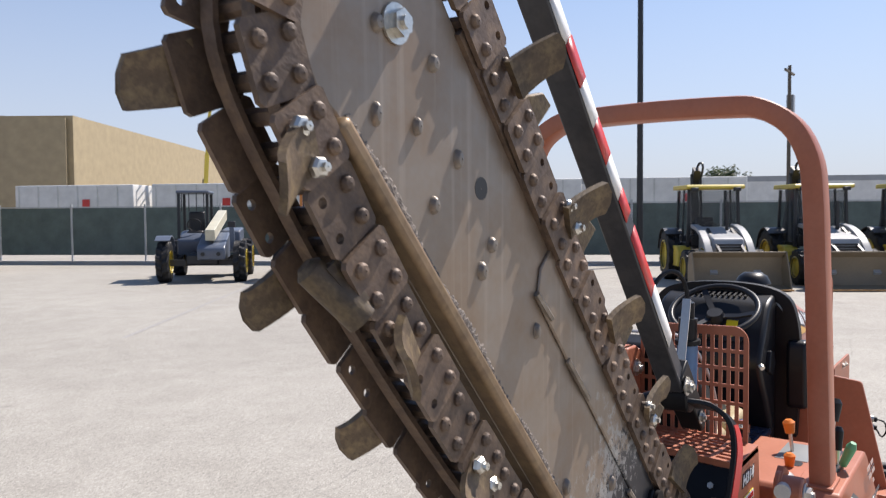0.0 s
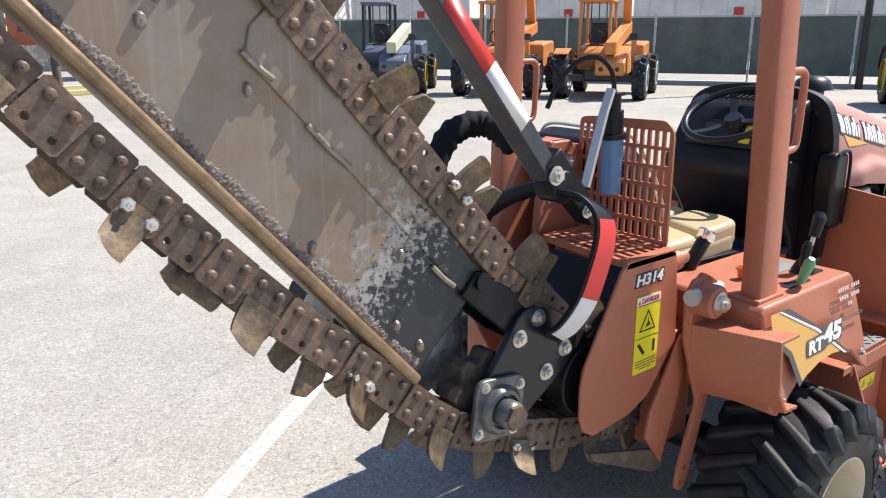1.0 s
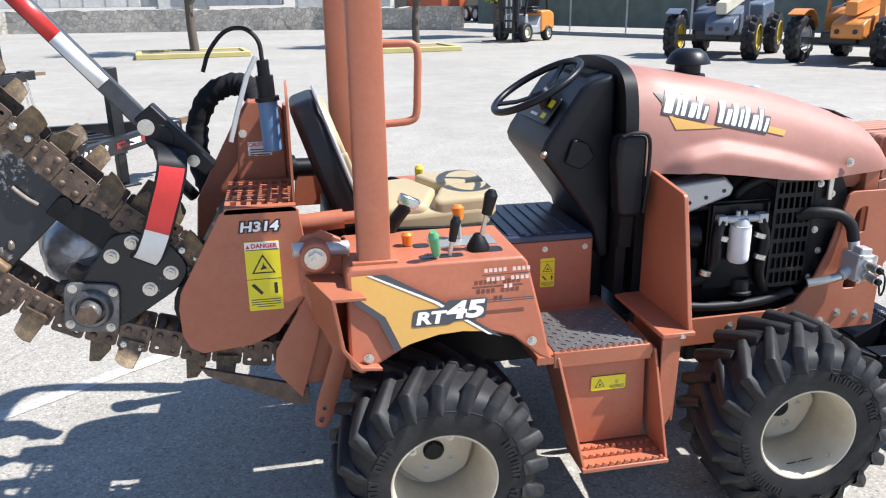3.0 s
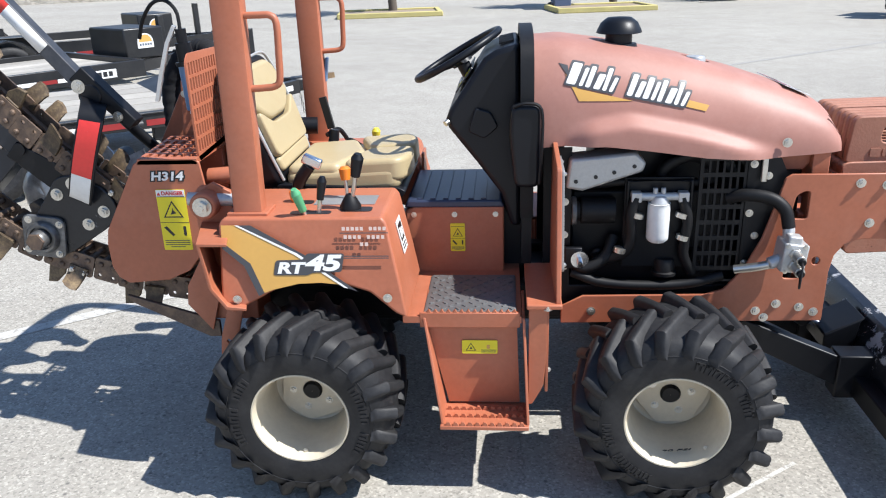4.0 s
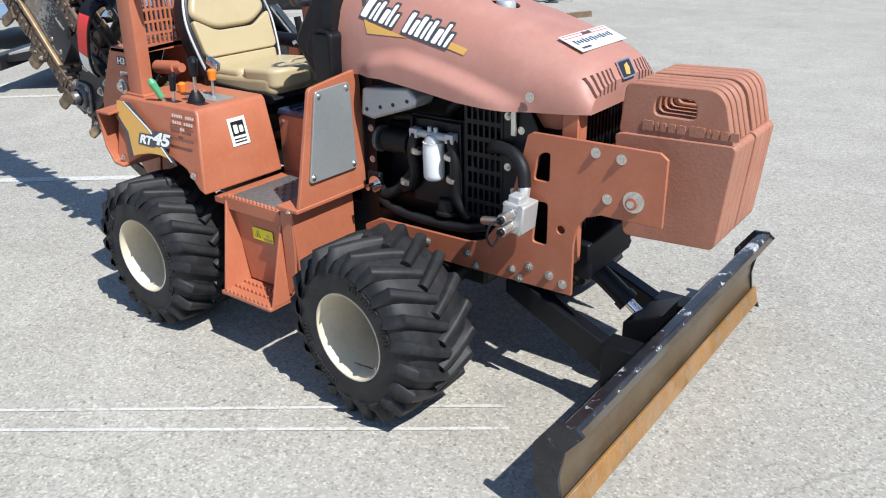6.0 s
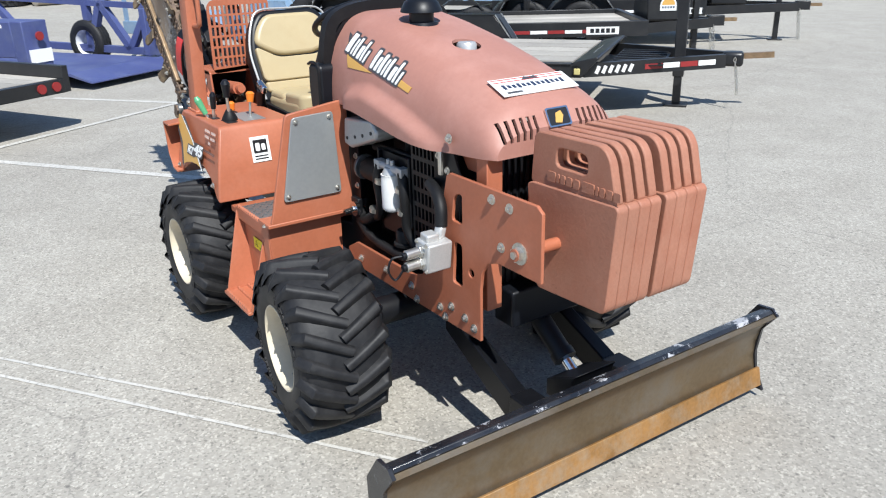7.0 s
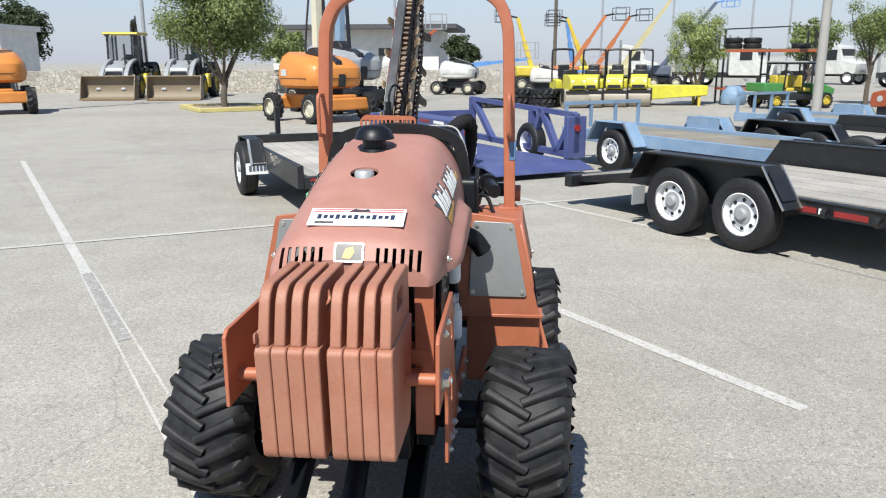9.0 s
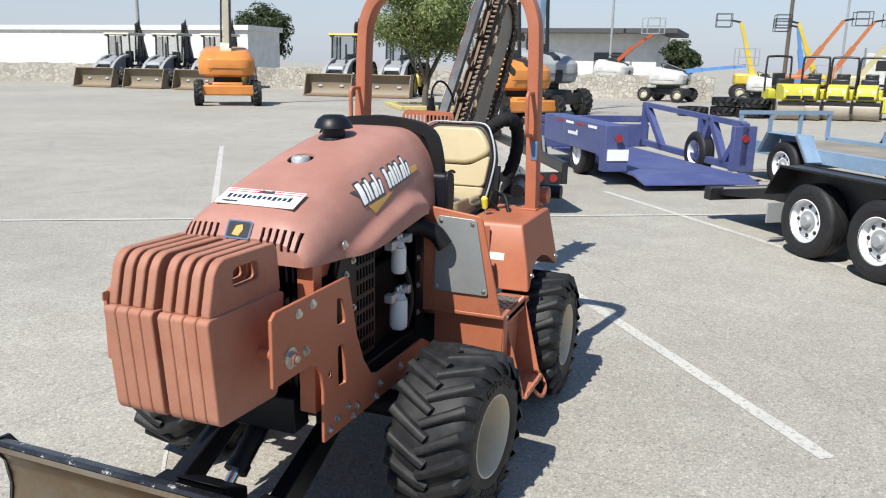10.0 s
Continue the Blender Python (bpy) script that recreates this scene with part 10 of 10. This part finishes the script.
# ---- trees ----
def crown(bm, centre, size, count, rng, leaf_size, clumps=26):
    """Leaves gathered in clumps on an uneven shell, with gaps between them, their faces turned outwards."""
    c = Vector(centre)
    clumps = int(clumps * 1.5)
    for k in range(clumps):
        d = Vector((rng.gauss(0, 1), rng.gauss(0, 1), rng.gauss(0.1, 0.8)))
        d.normalize()
        out = rng.uniform(0.30, 0.92)
        p = c + Vector((d.x * size[0], d.y * size[1], d.z * size[2])) * out
        r = rng.uniform(0.20, 0.36) * min(size)
        for j in range(count // clumps):
            o = Vector((rng.gauss(0, 1), rng.gauss(0, 1), rng.gauss(0, 0.8)))
            o *= r * rng.random() ** 0.45 / max(0.2, o.length)
            q = p + o
            n = (o.normalized() * 0.9 + d * 0.5 + Vector((rng.gauss(0, 0.6), rng.gauss(0, 0.6), 0.5 + rng.gauss(0, 0.6)))).normalized()
            u, v, w = frame_of(n, (rng.random(), rng.random(), 0.3))
            s = leaf_size * rng.uniform(0.6, 1.3)
            bm.faces.new([bm.verts.new(q + u * a * s + v * b * s * 0.5) for a, b in ((-1, 0), (0, -0.8), (1, 0), (0, 0.8))])


def tree(label, x, y, h, size, leaf_mt, count=5200, leaf_size=0.085, seed=1, stem=0.35, clumps=30, group="lot trees"):
    rng = random.Random(seed)
    t = thing("tree", label, "tree", group, pose(x, y, 0))
    bm = B()
    base = h * stem
    def limb(p, q, r0, r1):
        pts = curve_points([p, (Vector(p) + Vector(q)) / 2 + Vector((rng.uniform(-0.1, 0.1), rng.uniform(-0.1, 0.1), 0)), q], 4)
        for a, b, i in zip(pts, pts[1:], range(99)):
            f0, f1 = i / (len(pts) - 1), (i + 1) / (len(pts) - 1)
            cyl(bm, a, b, r0 + (r1 - r0) * f0, r0 + (r1 - r0) * f1, 8)
    limb((0, 0, 0), (rng.uniform(-0.1, 0.1), rng.uniform(-0.1, 0.1), base), 0.13 * h / 5, 0.10 * h / 5)
    for k in range(6):
        a = k * math.tau / 6 + rng.uniform(-0.3, 0.3)
        e = Vector((math.cos(a) * size[0] * 0.7, math.sin(a) * size[1] * 0.7, base + (h - base) * rng.uniform(0.4, 0.85)))
        limb((0, 0, base * rng.uniform(0.75, 1.0)), e, 0.06 * h / 5, 0.012)
    part("trunk", bm, "bark", t, smooth=60)
    bm = B()
    crown(bm, (0, 0, base + (h - base) * 0.52), (size[0], size[1], (h - base) * 0.5), count, rng, leaf_size, clumps)
    o = part("crown", bm, leaf_mt, t, smooth=180)
    return t


def island(x, y, lx, ly, rot):
    o = new("kerb_island")
    o.matrix_basis = pose(x, y, 0, 0, 0, rot)
    tagged(o, "raised planting island with yellow painted kerb", "kerb", "planting islands", "structure")
    for a in ((-lx / 2, lx / 2, -ly / 2, -ly / 2 + 0.15), (-lx / 2, lx / 2, ly / 2 - 0.15, ly / 2), (-lx / 2, -lx / 2 + 0.15, -ly / 2 + 0.15, ly / 2 - 0.15), (lx / 2 - 0.15, lx / 2, -ly / 2 + 0.15, ly / 2 - 0.15)):
        slab("kerb_stone", o, "kerb_yellow", *a, 0, 0.15, 0.02)
    slab("island_soil", o, "soil", -lx / 2 + 0.15, lx / 2 - 0.15, -ly / 2 + 0.15, ly / 2 - 0.15, 0, 0.10)


tree("young olive-green lot tree on a kerbed island", -24.3, -10.2, 5.3, (2.15, 2.15), "leaf_olive", 42000, 0.062, 1, 0.20, 90)
island(-24.3, -10.2, 3.2, 2.6, 35)
tree("bright green lot tree on a kerbed island", 4.3, 24.6, 5.2, (1.7, 1.7), "leaf_bright", 10000, 0.095, 2, 0.35, 45)
island(3.6, 22.6, 3.0, 2.2, 8)
tree("bare-stemmed lot tree on a kerbed island", -2.9, 23.4, 5.6, (1.7, 1.7), "leaf_bright", 4200, 0.09, 3)
island(-2.9, 22.6, 3.2, 2.2, 8)
tree("wide bright green tree near the forklift", 8.5, 29.6, 5.4, (1.75, 1.75), "leaf_bright", 14000, 0.105, 4, 0.24, 50)
tree("pale green tree beside the yellow ramp", -28.4, 7.6, 3.7, (1.25, 1.25), "leaf_pale", 15000, 0.05, 5, 0.24, 40)
tree("thin lot tree beside the utility vehicle", -28.9, 14.3, 4.1, (1.3, 1.3), "leaf_olive", 11000, 0.05, 6, 0.38, 36)
tree("lot tree behind the storage rack", -39.0, 15.5, 3.9, (1.5, 1.5), "leaf_olive", 4200, 0.11, 8)
tree("dark rounded tree beyond the white shed", -52.0, -36.0, 6.2, (2.7, 2.7), "leaf_dark", 9000, 0.17, 9, 0.2, 45)
tree("olive tree behind the boom lifts", -38.5, -12.0, 3.6, (1.4, 1.4), "leaf_olive", 4200, 0.11, 10)
tree("distant dark tree behind the backhoes", 52.0, 14.5, 5.0, (2.4, 2.4), "leaf_dark", 10000, 0.16, 12, 0.15, 60)
tree("distant dark tree beyond the fence", 44.0, 28.0, 6.0, (5.0, 4.0), "leaf_olive", 4200, 0.2, 13, 0.1)
tree("distant tree behind the low building", -60.0, -4.0, 3.9, (1.5, 1.5), "leaf_dark", 9000, 0.16, 14, 0.15, 60)
bush = tree("large bushy evergreen shading the trailers", -14.0, 12.4, 4.6, (3.1, 2.9), "leaf_lit", 60000, 0.050, 15, 0.10, 150)
for k, (dx, dy, z, w, hh) in enumerate(((-1.7, -1.3, 1.35, 1.5, 1.25), (0.2, -1.9, 1.2, 1.5, 1.15), (2.0, -1.2, 1.2, 1.5, 1.15), (-0.4, -1.0, 2.6, 1.8, 1.4))):
    bm = B()
    crown(bm, (dx, dy, z), (w, w, hh), 17000, random.Random(40 + k), 0.048, 40)
    part("low_crown", bm, "leaf_lit", bush, smooth=180)
tree("bushy lot tree behind the trailers", -19.5, 17.5, 4.8, (2.6, 2.6), "leaf_olive", 16000, 0.065, 16, 0.2, 50)

# ---- poles ----
def pole(x, y, h, r, mt="pole_grey", label="tall grey steel light pole", arm=False):
    t = thing("light_pole", label, "pole", "poles", pose(x, y, 0))
    bm = B()
    cyl(bm, (0, 0, 0), (0, 0, h), r, r * 0.75, 12)
    part("shaft", bm, mt, t)
    if arm:
        bar("cross_arm", t, mt, (-0.9, 0, h - 0.3), (0.9, 0, h - 0.3), 0.09)
        slab("transformer", t, "machine_grey", 0.12, 0.45, -0.16, 0.16, h - 2.2, h - 1.3, 0.04)
    else:
        slab("lamp_head", t, "machine_dark", -0.5, 0.5, -0.15, 0.15, h, h + 0.12, 0.02)
    return t


pole(-23.4, 10.45, 9.5, 0.16, "pole_grey", "tall grey concrete light pole")
pole(22.6, 8.9, 13.0, 0.11, "machine_dark", "tall dark light pole behind the fence")
pole(36.0, 7.0, 8.5, 0.10, "bark", "wooden utility pole beyond the fence", True)
pole(-62.0, 3.5, 11.0, 0.16, "bark", "wooden utility pole with transformer", True)
pole(-40.0, -38.0, 11.0, 0.13, "machine_grey")
pole(-44.0, -22.5, 12.0, 0.12, "machine_grey")
for x, y, h in ((-70, 8, 15), (-74, 15, 14), (-66, 20, 16), (-72, 25, 13), (-60, 28, 15), (-58, -9, 14)):
    pole(x, y, h, 0.10, "machine_grey", "distant slim steel mast")
